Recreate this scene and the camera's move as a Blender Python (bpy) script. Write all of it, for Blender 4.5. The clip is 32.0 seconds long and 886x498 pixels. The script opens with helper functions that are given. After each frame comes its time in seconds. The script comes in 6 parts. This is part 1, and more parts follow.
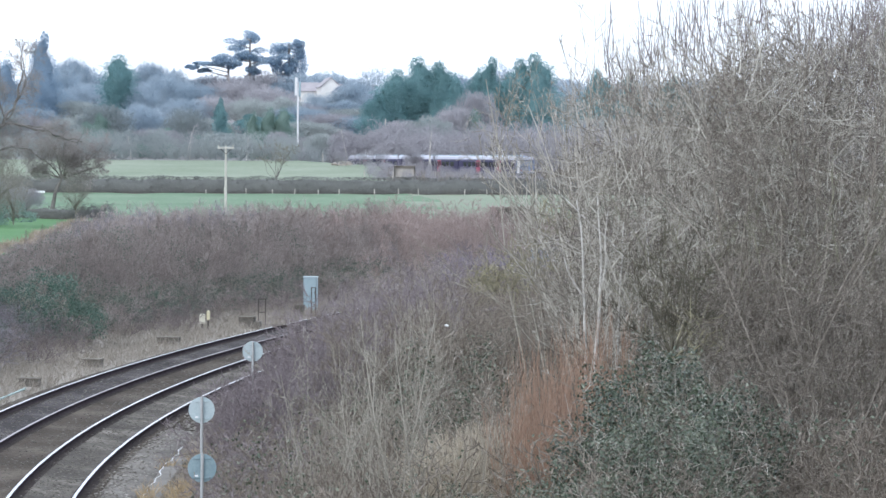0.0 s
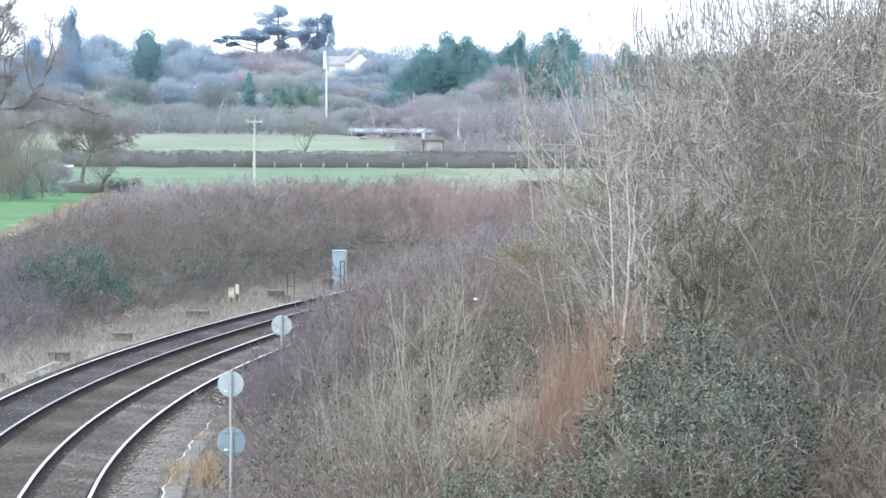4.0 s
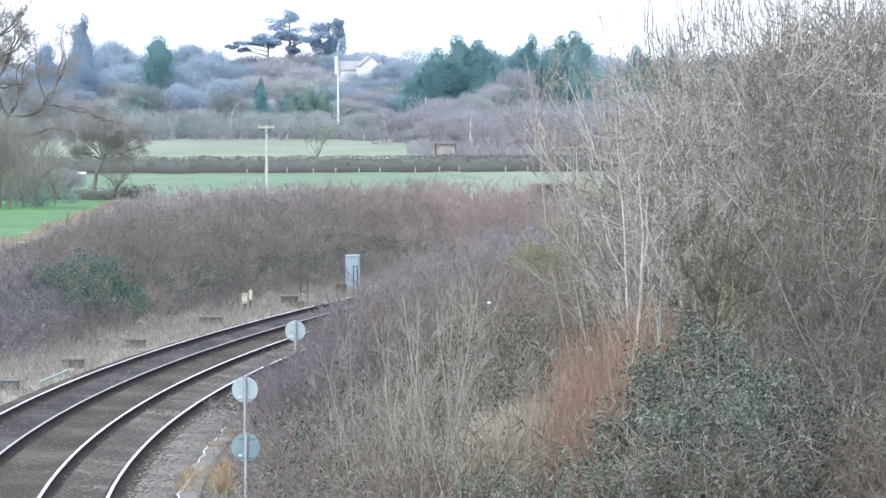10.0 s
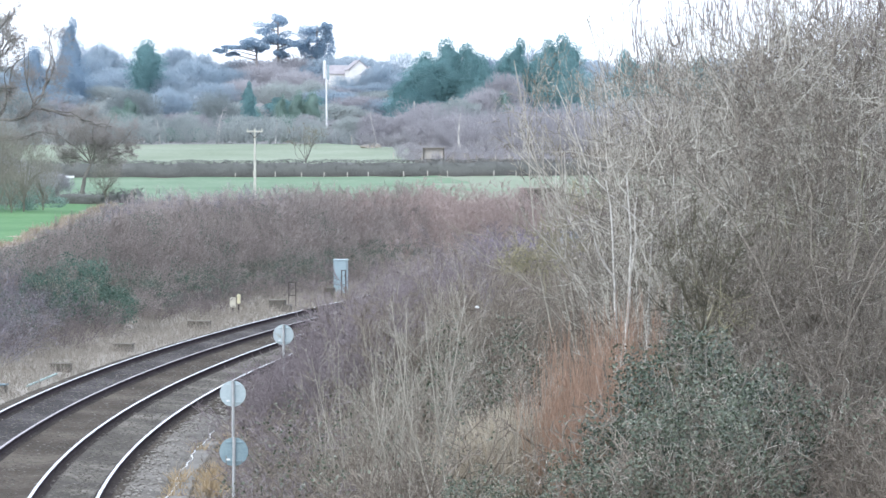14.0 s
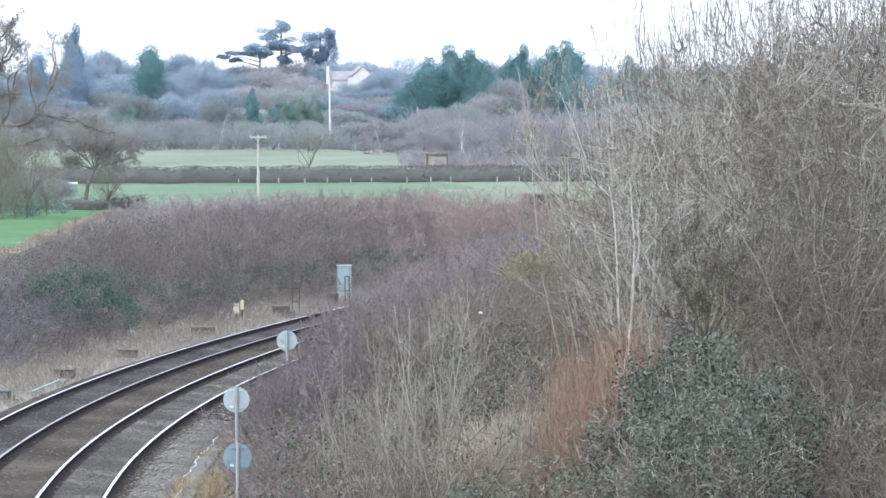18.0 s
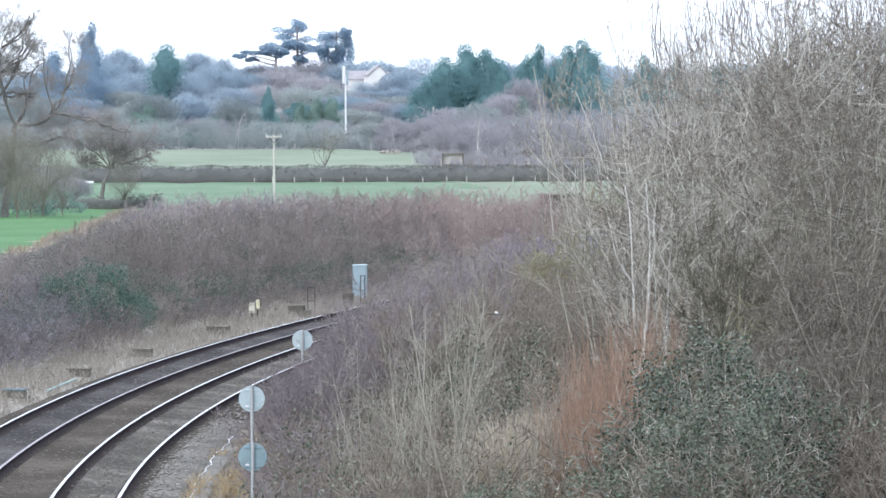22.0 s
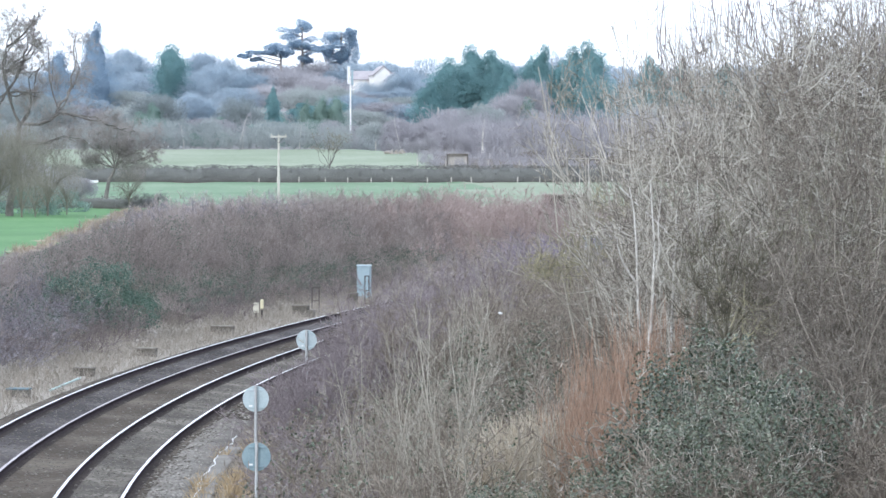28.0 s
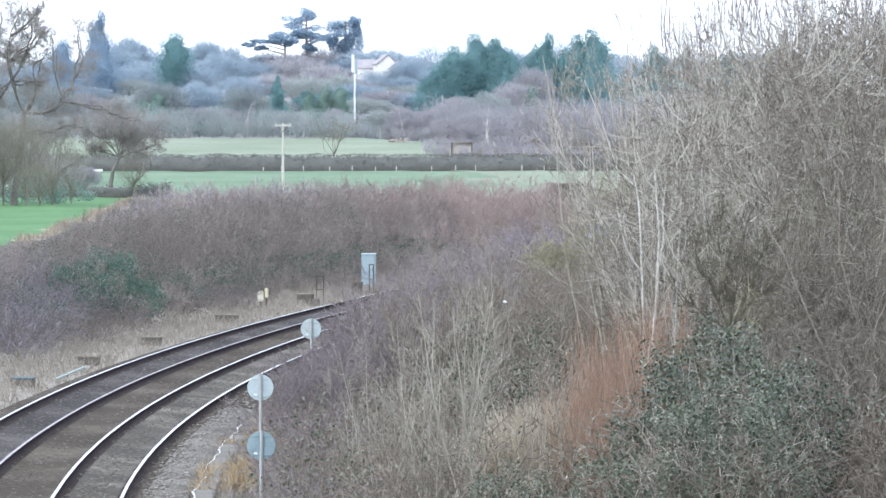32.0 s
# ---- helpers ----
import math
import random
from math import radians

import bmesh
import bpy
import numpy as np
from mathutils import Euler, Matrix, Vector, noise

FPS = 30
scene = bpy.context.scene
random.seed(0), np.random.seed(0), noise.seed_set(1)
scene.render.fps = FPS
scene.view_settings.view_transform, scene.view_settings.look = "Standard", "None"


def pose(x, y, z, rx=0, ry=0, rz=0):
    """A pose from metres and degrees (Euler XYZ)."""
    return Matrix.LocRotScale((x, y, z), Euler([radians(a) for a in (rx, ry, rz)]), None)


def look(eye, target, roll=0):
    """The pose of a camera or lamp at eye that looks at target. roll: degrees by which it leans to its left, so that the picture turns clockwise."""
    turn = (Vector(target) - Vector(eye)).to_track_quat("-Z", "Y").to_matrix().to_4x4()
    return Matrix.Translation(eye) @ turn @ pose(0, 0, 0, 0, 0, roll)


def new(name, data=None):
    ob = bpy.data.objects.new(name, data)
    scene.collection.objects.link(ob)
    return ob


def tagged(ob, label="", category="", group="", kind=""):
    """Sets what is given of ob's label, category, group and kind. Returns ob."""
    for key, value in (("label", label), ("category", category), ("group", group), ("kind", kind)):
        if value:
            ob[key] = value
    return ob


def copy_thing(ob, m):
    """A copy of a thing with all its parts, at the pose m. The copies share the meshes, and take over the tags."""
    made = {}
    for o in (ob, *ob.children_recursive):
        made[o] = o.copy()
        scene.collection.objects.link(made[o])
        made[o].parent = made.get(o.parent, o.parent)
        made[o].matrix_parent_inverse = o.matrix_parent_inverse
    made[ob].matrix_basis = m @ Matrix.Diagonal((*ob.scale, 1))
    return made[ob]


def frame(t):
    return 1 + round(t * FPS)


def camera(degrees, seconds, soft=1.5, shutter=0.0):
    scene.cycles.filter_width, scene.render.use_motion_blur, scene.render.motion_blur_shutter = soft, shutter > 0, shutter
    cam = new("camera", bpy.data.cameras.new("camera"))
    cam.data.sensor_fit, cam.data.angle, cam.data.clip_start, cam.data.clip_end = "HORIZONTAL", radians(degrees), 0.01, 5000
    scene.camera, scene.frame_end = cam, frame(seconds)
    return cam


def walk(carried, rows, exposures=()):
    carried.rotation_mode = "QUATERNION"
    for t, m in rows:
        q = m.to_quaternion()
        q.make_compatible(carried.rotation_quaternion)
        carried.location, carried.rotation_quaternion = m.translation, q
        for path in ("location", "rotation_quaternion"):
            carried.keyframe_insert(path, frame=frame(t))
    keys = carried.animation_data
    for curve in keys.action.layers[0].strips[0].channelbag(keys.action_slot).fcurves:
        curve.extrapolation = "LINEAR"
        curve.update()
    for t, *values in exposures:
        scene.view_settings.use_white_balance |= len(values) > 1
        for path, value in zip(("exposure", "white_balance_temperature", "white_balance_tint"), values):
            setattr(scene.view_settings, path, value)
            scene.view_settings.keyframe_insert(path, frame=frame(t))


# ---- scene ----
cam = camera(12, 32.0, soft=1.55)
walk(cam, [
    (0.0, pose(0, 0, 8.33, 88.7646, -0.2778, -0.7758)),
    (0.5, pose(0, 0, 8.33, 88.7910, -0.3029, -0.7177)),
    (1.0, pose(0, 0, 8.33, 88.8049, -0.2811, -0.6691)),
    (1.5, pose(0, 0, 8.33, 88.8026, -0.2471, -0.6239)),
    (2.0, pose(0, 0, 8.33, 88.7799, -0.2387, -0.5889)),
    (2.5, pose(0, 0, 8.33, 88.5888, -0.2579, -0.5106)),
    (3.0, pose(0, 0, 8.33, 88.4753, -0.2201, -0.4346)),
    (3.5, pose(0, 0, 8.33, 88.4302, -0.2145, -0.3996)),
    (5.5, pose(0, 0, 8.33, 88.3843, -0.0876, -0.3545)),
    (6.0, pose(0, 0, 8.33, 88.3840, -0.0749, -0.3132)),
    (6.5, pose(0, 0, 8.33, 88.4036, -0.0070, -0.2454)),
    (7.0, pose(0, 0, 8.33, 88.4515, -0.0015, -0.2412)),
    (7.5, pose(0, 0, 8.33, 88.4810, 0.0180, -0.2555)),
    (8.0, pose(0, 0, 8.33, 88.4880, 0.1273, -0.2761)),
    (8.5, pose(0, 0, 8.33, 88.4691, 0.1702, -0.2077)),
    (9.0, pose(0, 0, 8.33, 88.4686, 0.1994, -0.1805)),
    (9.5, pose(0, 0, 8.33, 88.4567, 0.2008, -0.1710)),
    (10.0, pose(0, 0, 8.33, 88.4588, 0.2876, -0.2242)),
    (10.5, pose(0, 0, 8.33, 88.4630, 0.2814, -0.2529)),
    (11.0, pose(0, 0, 8.33, 88.4601, 0.2650, -0.2644)),
    (11.5, pose(0, 0, 8.33, 88.4706, 0.2343, -0.2711)),
    (12.0, pose(0, 0, 8.33, 88.5336, 0.2296, -0.2667)),
    (12.5, pose(0, 0, 8.33, 88.5526, 0.1937, -0.3086)),
    (13.0, pose(0, 0, 8.33, 88.5320, 0.2032, -0.3141)),
    (13.5, pose(0, 0, 8.33, 88.5201, 0.2027, -0.3525)),
    (14.0, pose(0, 0, 8.33, 88.5159, 0.2362, -0.3832)),
    (14.5, pose(0, 0, 8.33, 88.5143, 0.2544, -0.3942)),
    (16.5, pose(0, 0, 8.33, 88.5418, 0.2210, -0.4073)),
    (17.0, pose(0, 0, 8.33, 88.5723, 0.2432, -0.3833)),
    (17.5, pose(0, 0, 8.33, 88.5812, 0.3118, -0.3762)),
    (18.0, pose(0, 0, 8.33, 88.5951, 0.2811, -0.3381)),
    (18.5, pose(0, 0, 8.33, 88.6011, 0.2594, -0.3015)),
    (19.0, pose(0, 0, 8.33, 88.6065, 0.2576, -0.3143)),
    (19.5, pose(0, 0, 8.33, 88.6055, 0.2061, -0.3014)),
    (20.0, pose(0, 0, 8.33, 88.5876, 0.2102, -0.2812)),
    (20.5, pose(0, 0, 8.33, 88.5659, 0.1673, -0.2867)),
    (21.0, pose(0, 0, 8.33, 88.5416, 0.2125, -0.2695)),
    (21.5, pose(0, 0, 8.33, 88.5562, 0.1546, -0.1263)),
    (22.0, pose(0, 0, 8.33, 88.5922, 0.1750, -0.1225)),
    (22.5, pose(0, 0, 8.33, 88.5958, 0.1035, -0.1241)),
    (23.0, pose(0, 0, 8.33, 88.6198, 0.0784, -0.1246)),
    (23.5, pose(0, 0, 8.33, 88.6460, -0.0024, -0.0940)),
    (24.0, pose(0, 0, 8.33, 88.6361, -0.0364, -0.0815)),
    (24.5, pose(0, 0, 8.33, 88.6111, -0.0153, -0.0712)),
    (25.0, pose(0, 0, 8.33, 88.5769, -0.0677, -0.0551)),
    (25.5, pose(0, 0, 8.33, 88.5554, -0.1090, -0.0767)),
    (27.5, pose(0, 0, 8.33, 88.6174, -0.0037, -0.0576)),
    (28.0, pose(0, 0, 8.33, 88.5990, -0.0001, -0.0588)),
    (28.5, pose(0, 0, 8.33, 88.5765, 0.0079, -0.0706)),
    (29.0, pose(0, 0, 8.33, 88.5425, -0.0003, -0.0385)),
    (29.5, pose(0, 0, 8.33, 88.5181, -0.0116, -0.0127)),
    (30.0, pose(0, 0, 8.33, 88.4933, -0.0000, -0.0000)),
    (30.5, pose(0, 0, 8.33, 88.4798, -0.0185, 0.0015)),
    (31.0, pose(0, 0, 8.33, 88.4571, 0.0529, 0.0159)),
    (31.5, pose(0, 0, 8.33, 88.4498, 0.0954, 0.0043)),
    (32.0, pose(0, 0, 8.33, 88.4427, 0.0768, -0.0007)),
], exposures=[(0.0, 0.47, 5980, 10), (1.0, 0.34, 5980, 10), (2.0, 0.58, 5980, 10), (3.0, 0.83, 5980, 10), (6.0, 0.9, 5980, 10), (9.0, 0.82, 5980, 10), (11.0, 0.83, 5980, 10), (12.0, 0.69, 5980, 10), (13.0, 0.78, 5980, 10), (14.0, 0.79, 5980, 10), (17.0, 0.64, 5980, 10), (19.0, 0.72, 5980, 10), (21.0, 0.76, 5980, 10), (23.0, 0.54, 5980, 10), (24.0, 0.67, 5980, 10), (25.0, 0.75, 5980, 10), (28.0, 0.74, 5980, 10), (29.0, 0.83, 5980, 10), (30.0, 0.82, 5980, 10), (32.0, 0.83, 5980, 10)])

# ---------------------------------------------------------------- light
world = bpy.data.worlds.new("overcast")
scene.world = world
world.use_nodes = True
wt = world.node_tree
wt.nodes.clear()
sky = wt.nodes.new("ShaderNodeTexSky")
sky.sky_type = "NISHITA"
sky.sun_disc = False
sky.sun_elevation = radians(32)
sky.sun_rotation = radians(215)
sky.air_density, sky.dust_density, sky.ozone_density = 1.0, 1.0, 1.0
# a closed white cloud layer, through which a little of the blue sky tints the light
cloud = wt.nodes.new("ShaderNodeMix")
cloud.data_type = "RGBA"
cloud.inputs["Factor"].default_value = 0.9
cloud.inputs["B"].default_value = (10.3, 10.9, 11.9, 1)
bg = wt.nodes.new("ShaderNodeBackground")
bg.inputs["Strength"].default_value = 0.1
wo = wt.nodes.new("ShaderNodeOutputWorld")
wt.links.new(sky.outputs[0], cloud.inputs["A"])
wt.links.new(cloud.outputs["Result"], bg.inputs["Color"])
wt.links.new(bg.outputs[0], wo.inputs["Surface"])

sun_data = bpy.data.lights.new("sun", "SUN")
sun_data.energy = 0.9
sun_data.angle = radians(14)
sun_data.color = (1.0, 0.96, 0.9)
sun = new("sun", sun_data)
# the sun stands behind the camera and to its left
az, el = radians(215), radians(32)
sun.matrix_world = look((0, 0, 60), (-60 * math.cos(el) * math.sin(az), -60 * math.cos(el) * math.cos(az), 60 - 60 * math.sin(el)))


# ---------------------------------------------------------------- materials
def material(name, colours, rough=0.8, scale=6.0, metal=0.0, bump=0.0, fine=60.0, island=0.0, per_object=0.0, spec=0.3, fleck=None, thin=0.0):
    """colours: three tones, mixed by coarse and fine noise, by the piece (island) and by the object."""
    m = bpy.data.materials.new(name)
    m.use_nodes = True
    nt = m.node_tree
    b = nt.nodes["Principled BSDF"]
    b.inputs["Roughness"].default_value = rough
    b.inputs["Metallic"].default_value = metal
    b.inputs["Specular IOR Level"].default_value = spec
    co = nt.nodes.new("ShaderNodeTexCoord")
    n1 = nt.nodes.new("ShaderNodeTexNoise")
    n1.inputs["Scale"].default_value = scale
    n1.inputs["Detail"].default_value = 5
    n2 = nt.nodes.new("ShaderNodeTexNoise")
    n2.inputs["Scale"].default_value = fine
    n2.inputs["Detail"].default_value = 3
    nt.links.new(co.outputs["Object"], n1.inputs["Vector"])
    nt.links.new(co.outputs["Object"], n2.inputs["Vector"])

    def math_node(op, a, bb):
        n = nt.nodes.new("ShaderNodeMath")
        n.operation = op
        for i, v in enumerate((a, bb)):
            if isinstance(v, (int, float)):
                n.inputs[i].default_value = v
            else:
                nt.links.new(v, n.inputs[i])
        return n.outputs[0]

    v = math_node("ADD", math_node("MULTIPLY", n1.outputs["Fac"], 0.62), math_node("MULTIPLY", n2.outputs["Fac"], 0.38))
    v = math_node("MULTIPLY", math_node("SUBTRACT", v, 0.28), 2.2)
    if island:
        geo = nt.nodes.new("ShaderNodeNewGeometry")
        v = math_node("ADD", math_node("MULTIPLY", v, 1 - island), math_node("MULTIPLY", geo.outputs["Random Per Island"], island))
    if per_object:
        oi = nt.nodes.new("ShaderNodeObjectInfo")
        v = math_node("ADD", v, math_node("MULTIPLY", math_node("SUBTRACT", oi.outputs["Random"], 0.5), per_object))
    ramp = nt.nodes.new("ShaderNodeValToRGB")
    ramp.color_ramp.elements[0].position = 0.1
    ramp.color_ramp.elements[1].position = 0.9
    ramp.color_ramp.elements.new(0.5)
    for e, c in zip(ramp.color_ramp.elements, colours):
        e.color = (*c, 1)
    if fleck:
        e = ramp.color_ramp.elements.new(0.985)
        e.color = (*fleck, 1)
    nt.links.new(v, ramp.inputs["Fac"])
    nt.links.new(ramp.outputs["Color"], b.inputs["Base Color"])
    if bump:
        bn = nt.nodes.new("ShaderNodeBump")
        bn.inputs["Strength"].default_value = bump
        bn.inputs["Distance"].default_value = 0.05
        nt.links.new(n2.outputs["Fac"], bn.inputs["Height"])
        nt.links.new(bn.outputs["Normal"], b.inputs["Normal"])
    if thin:
        # light that passes between and through fine twigs and needles
        tr = nt.nodes.new("ShaderNodeBsdfTranslucent")
        mx = nt.nodes.new("ShaderNodeMixShader")
        mx.inputs["Fac"].default_value = thin
        nt.links.new(ramp.outputs["Color"], tr.inputs["Color"])
        nt.links.new(b.outputs["BSDF"], mx.inputs[1])
        nt.links.new(tr.outputs["BSDF"], mx.inputs[2])
        nt.links.new(mx.outputs["Shader"], nt.nodes["Material Output"].inputs["Surface"])
    return m


M = {
    "soil": material("scrub_floor", ((0.075, 0.062, 0.048), (0.13, 0.108, 0.082), (0.20, 0.17, 0.13)), scale=0.5, fine=6, bump=0.4),
    "field_bright": material("winter_wheat", ((0.065, 0.165, 0.055), (0.09, 0.21, 0.075), (0.13, 0.25, 0.10)), scale=0.06, fine=1.5, bump=0.2),
    # grass made paler than its own green to carry the haze over far fields
    "field_pale": material("pasture", ((0.18, 0.228, 0.15), (0.233, 0.275, 0.194), (0.304, 0.332, 0.257)), scale=0.05, fine=1.2, bump=0.2),
    "field_mid": material("damp_pasture", ((0.112, 0.189, 0.108), (0.15, 0.233, 0.141), (0.228, 0.291, 0.202)), scale=0.07, fine=1.2, bump=0.2),
    "dead_grass": material("dead_grass", ((0.237, 0.212, 0.177), (0.304, 0.274, 0.233), (0.39, 0.355, 0.31)), scale=0.8, fine=9, bump=0.4, island=0.4),
    "orange_grass": material("rusty_margin", ((0.25, 0.2, 0.15), (0.36, 0.295, 0.23), (0.48, 0.41, 0.335)), scale=0.5, fine=6, bump=0.3, island=0.3),
    "tawny": material("tawny_grass", ((0.3, 0.225, 0.13), (0.42, 0.325, 0.2), (0.54, 0.44, 0.3)), scale=0.8, fine=9, island=0.4),
    "ballast": material("ballast_stone", ((0.0306, 0.0245, 0.0189), (0.0721, 0.0586, 0.0451), (0.207, 0.178, 0.144)), scale=0.22, fine=7, bump=1.0, island=0.35, spec=0.08),
    "ballast_dark": material("oil_dark_ballast", ((0.0351, 0.0311, 0.0307), (0.0662, 0.0594, 0.0586), (0.162, 0.146, 0.14)), scale=0.3, fine=7, bump=1.0, spec=0.08),
    "ballast_pale": material("pale_track_ballast", ((0.05, 0.044, 0.036), (0.105, 0.093, 0.077), (0.28, 0.254, 0.218)), scale=0.4, fine=7, bump=1.0, spec=0.15),
    "ballast_rust_shade": material("rust_and_shadow_ballast", ((0.018, 0.013, 0.011), (0.036, 0.027, 0.024), (0.075, 0.06, 0.053)), scale=0.5, fine=7, bump=1.0, island=0.35, spec=0.08),
    "stone": material("loose_stone", ((0.096, 0.0864, 0.0736), (0.144, 0.131, 0.114), (0.24, 0.222, 0.196)), scale=2, fine=20, island=0.8),
    "rubble": material("pale_rubble", ((0.19, 0.176, 0.155), (0.27, 0.252, 0.225), (0.38, 0.358, 0.325)), scale=2, fine=20, island=0.8),
    "cess": material("cess_gravel", ((0.11, 0.099, 0.083), (0.185, 0.168, 0.145), (0.29, 0.268, 0.235)), scale=0.6, fine=9, bump=0.8),
    "pale_grass": material("pale_tall_grass", ((0.38, 0.33, 0.25), (0.50, 0.445, 0.355), (0.62, 0.565, 0.47)), scale=0.8, fine=9, island=0.5),
    "path": material("cess_path", ((0.14, 0.13, 0.114), (0.21, 0.196, 0.174), (0.31, 0.292, 0.265)), scale=0.9, fine=18, bump=0.5),
    "rail_side": material("rail_rust", ((0.026, 0.02, 0.025), (0.042, 0.032, 0.038), (0.062, 0.047, 0.053)), scale=2, fine=40, rough=0.85, spec=0.1),
    "rail_dull": material("rail_dull_top", ((0.36, 0.32, 0.33), (0.45, 0.40, 0.41), (0.56, 0.52, 0.52)), scale=1.2, fine=20, rough=0.45, metal=0.8),
    "rail_top": material("rail_polished", ((0.72, 0.72, 0.74), (0.82, 0.82, 0.84), (0.9, 0.9, 0.92)), scale=2, fine=30, rough=0.28, metal=1.0),
    "sleeper": material("dirty_sleeper_concrete", ((0.055, 0.05, 0.045), (0.095, 0.087, 0.078), (0.16, 0.15, 0.137)), scale=2, fine=20, bump=0.4, per_object=0.5),
    "concrete": material("weathered_concrete", ((0.20, 0.18, 0.15), (0.30, 0.28, 0.24), (0.40, 0.38, 0.33)), scale=2, fine=30, bump=0.3, per_object=0.2),
    "dark_concrete": material("stained_concrete", ((0.09, 0.082, 0.07), (0.145, 0.133, 0.115), (0.22, 0.205, 0.18)), scale=3, fine=30, bump=0.4, per_object=0.2),
    "cabinet": material("cabinet_grey_paint", ((0.27, 0.36, 0.4), (0.33, 0.42, 0.46), (0.38, 0.47, 0.51)), scale=1.5, fine=20, rough=0.5),
    "cabinet_lid": material("cabinet_lid", ((0.42, 0.51, 0.55), (0.48, 0.57, 0.61), (0.53, 0.61, 0.65)), scale=1.5, fine=20, rough=0.45),
    "disc": material("sign_back_grey", ((0.38, 0.47, 0.49), (0.46, 0.54, 0.56), (0.54, 0.61, 0.62)), scale=2.5, fine=25, rough=0.5, per_object=0.2),
    "disc_dark": material("sign_back_bluegrey", ((0.2, 0.28, 0.31), (0.26, 0.35, 0.38), (0.33, 0.41, 0.44)), scale=2.5, fine=25, rough=0.5),
    "galv": material("galvanised_steel", ((0.40, 0.41, 0.41), (0.5, 0.51, 0.51), (0.6, 0.6, 0.6)), scale=4, fine=40, rough=0.5, metal=0.5),
    "dark_steel": material("dark_steel", ((0.05, 0.045, 0.04), (0.08, 0.07, 0.065), (0.12, 0.10, 0.09)), scale=4, fine=40, rough=0.6),
    "pole_wood": material("weathered_pole", ((0.44, 0.41, 0.37), (0.54, 0.51, 0.46), (0.64, 0.61, 0.56)), scale=1.5, fine=14, bump=0.2),
    "white": material("white_paint", ((0.7, 0.7, 0.7), (0.78, 0.78, 0.78), (0.84, 0.84, 0.84)), scale=2, fine=20, rough=0.5),
    "yellow": material("yellow_paint", ((0.55, 0.5, 0.32), (0.66, 0.61, 0.42), (0.74, 0.69, 0.5)), scale=4, fine=30, rough=0.5),
    "cream": material("cream_paint", ((0.5, 0.47, 0.38), (0.6, 0.57, 0.47), (0.68, 0.65, 0.55)), scale=4, fine=30, rough=0.5),
    "tw_hawthorn": material("hawthorn_twigs", ((0.242, 0.212, 0.198), (0.371, 0.323, 0.302), (0.545, 0.482, 0.452)), scale=0.12, fine=5, island=0.5, per_object=0.35, thin=0.3),
    "tw_rust": material("rust_pink_twigs", ((0.273, 0.216, 0.198), (0.4, 0.323, 0.299), (0.548, 0.458, 0.424)), scale=0.12, fine=5, island=0.5, thin=0.3),
    "tw_purple": material("bramble_canes", ((0.163, 0.138, 0.143), (0.259, 0.223, 0.231), (0.411, 0.364, 0.367)), scale=0.15, fine=5, island=0.5),
    "tw_brown": material("brown_canes", ((0.13, 0.112, 0.09), (0.255, 0.22, 0.182), (0.45, 0.398, 0.335)), scale=0.2, fine=6, island=0.55),
    "tw_grey": material("grey_bark_twigs", ((0.137, 0.122, 0.101), (0.34, 0.312, 0.268), (0.771, 0.726, 0.647)), scale=0.4, fine=8, island=0.65, per_object=0.2),
    "tw_pale": material("pale_stems", ((0.352, 0.326, 0.276), (0.502, 0.477, 0.414), (0.678, 0.652, 0.577)), scale=0.8, fine=14, island=0.5),
    "tw_red": material("rust_red_stems", ((0.257, 0.166, 0.119), (0.418, 0.281, 0.204), (0.589, 0.433, 0.327)), scale=0.8, fine=14, island=0.6),
    # far wood and its ivy: distance haze is mixed into these base colours
    "tw_far": material("hazed_bare_crowns", ((0.322, 0.402, 0.471), (0.404, 0.482, 0.548), (0.485, 0.563, 0.618)), scale=0.03, fine=0.1, island=0.12, per_object=0.4, thin=0.45),
    "tw_pale_far": material("hazed_olive_crowns", ((0.351, 0.386, 0.38), (0.433, 0.468, 0.456), (0.515, 0.55, 0.532)), scale=0.03, fine=0.1, island=0.12, per_object=0.4, thin=0.45),
    "tw_mossy": material("hazed_green_grey_crowns", ((0.25, 0.285, 0.29), (0.325, 0.362, 0.36), (0.41, 0.442, 0.435)), scale=0.03, fine=0.1, island=0.15, per_object=0.5, thin=0.45),
    "tw_warm": material("hazed_pinkish_scrub", ((0.36, 0.349, 0.371), (0.452, 0.439, 0.459), (0.564, 0.548, 0.569)), scale=0.04, fine=0.1, island=0.15, per_object=0.5, thin=0.45),
    "ivy_far": material("hazed_ivy_crowns", ((0.173, 0.252, 0.223), (0.243, 0.342, 0.299), (0.319, 0.426, 0.382)), scale=0.2, fine=2, island=0.5, per_object=0.3, thin=0.45),
    "tw_shoot": material("purple_brown_shoots", ((0.13, 0.11, 0.11), (0.2, 0.17, 0.167), (0.3, 0.265, 0.26)), scale=0.8, fine=8, island=0.5),
    "tw_oak": material("oak_bark", ((0.268, 0.246, 0.236), (0.389, 0.359, 0.341), (0.524, 0.487, 0.463)), scale=0.6, fine=8, island=0.4, thin=0.45),
    "bark_dark": material("crooked_oak_bark", ((0.13, 0.122, 0.113), (0.195, 0.182, 0.169), (0.286, 0.267, 0.247)), scale=0.6, fine=6, bump=0.5),
    # darker copy of the grey twigs: inner shade as colour, also the darkest trees
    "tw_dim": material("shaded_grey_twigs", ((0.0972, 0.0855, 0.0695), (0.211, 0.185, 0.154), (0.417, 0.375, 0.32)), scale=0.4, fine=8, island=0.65),
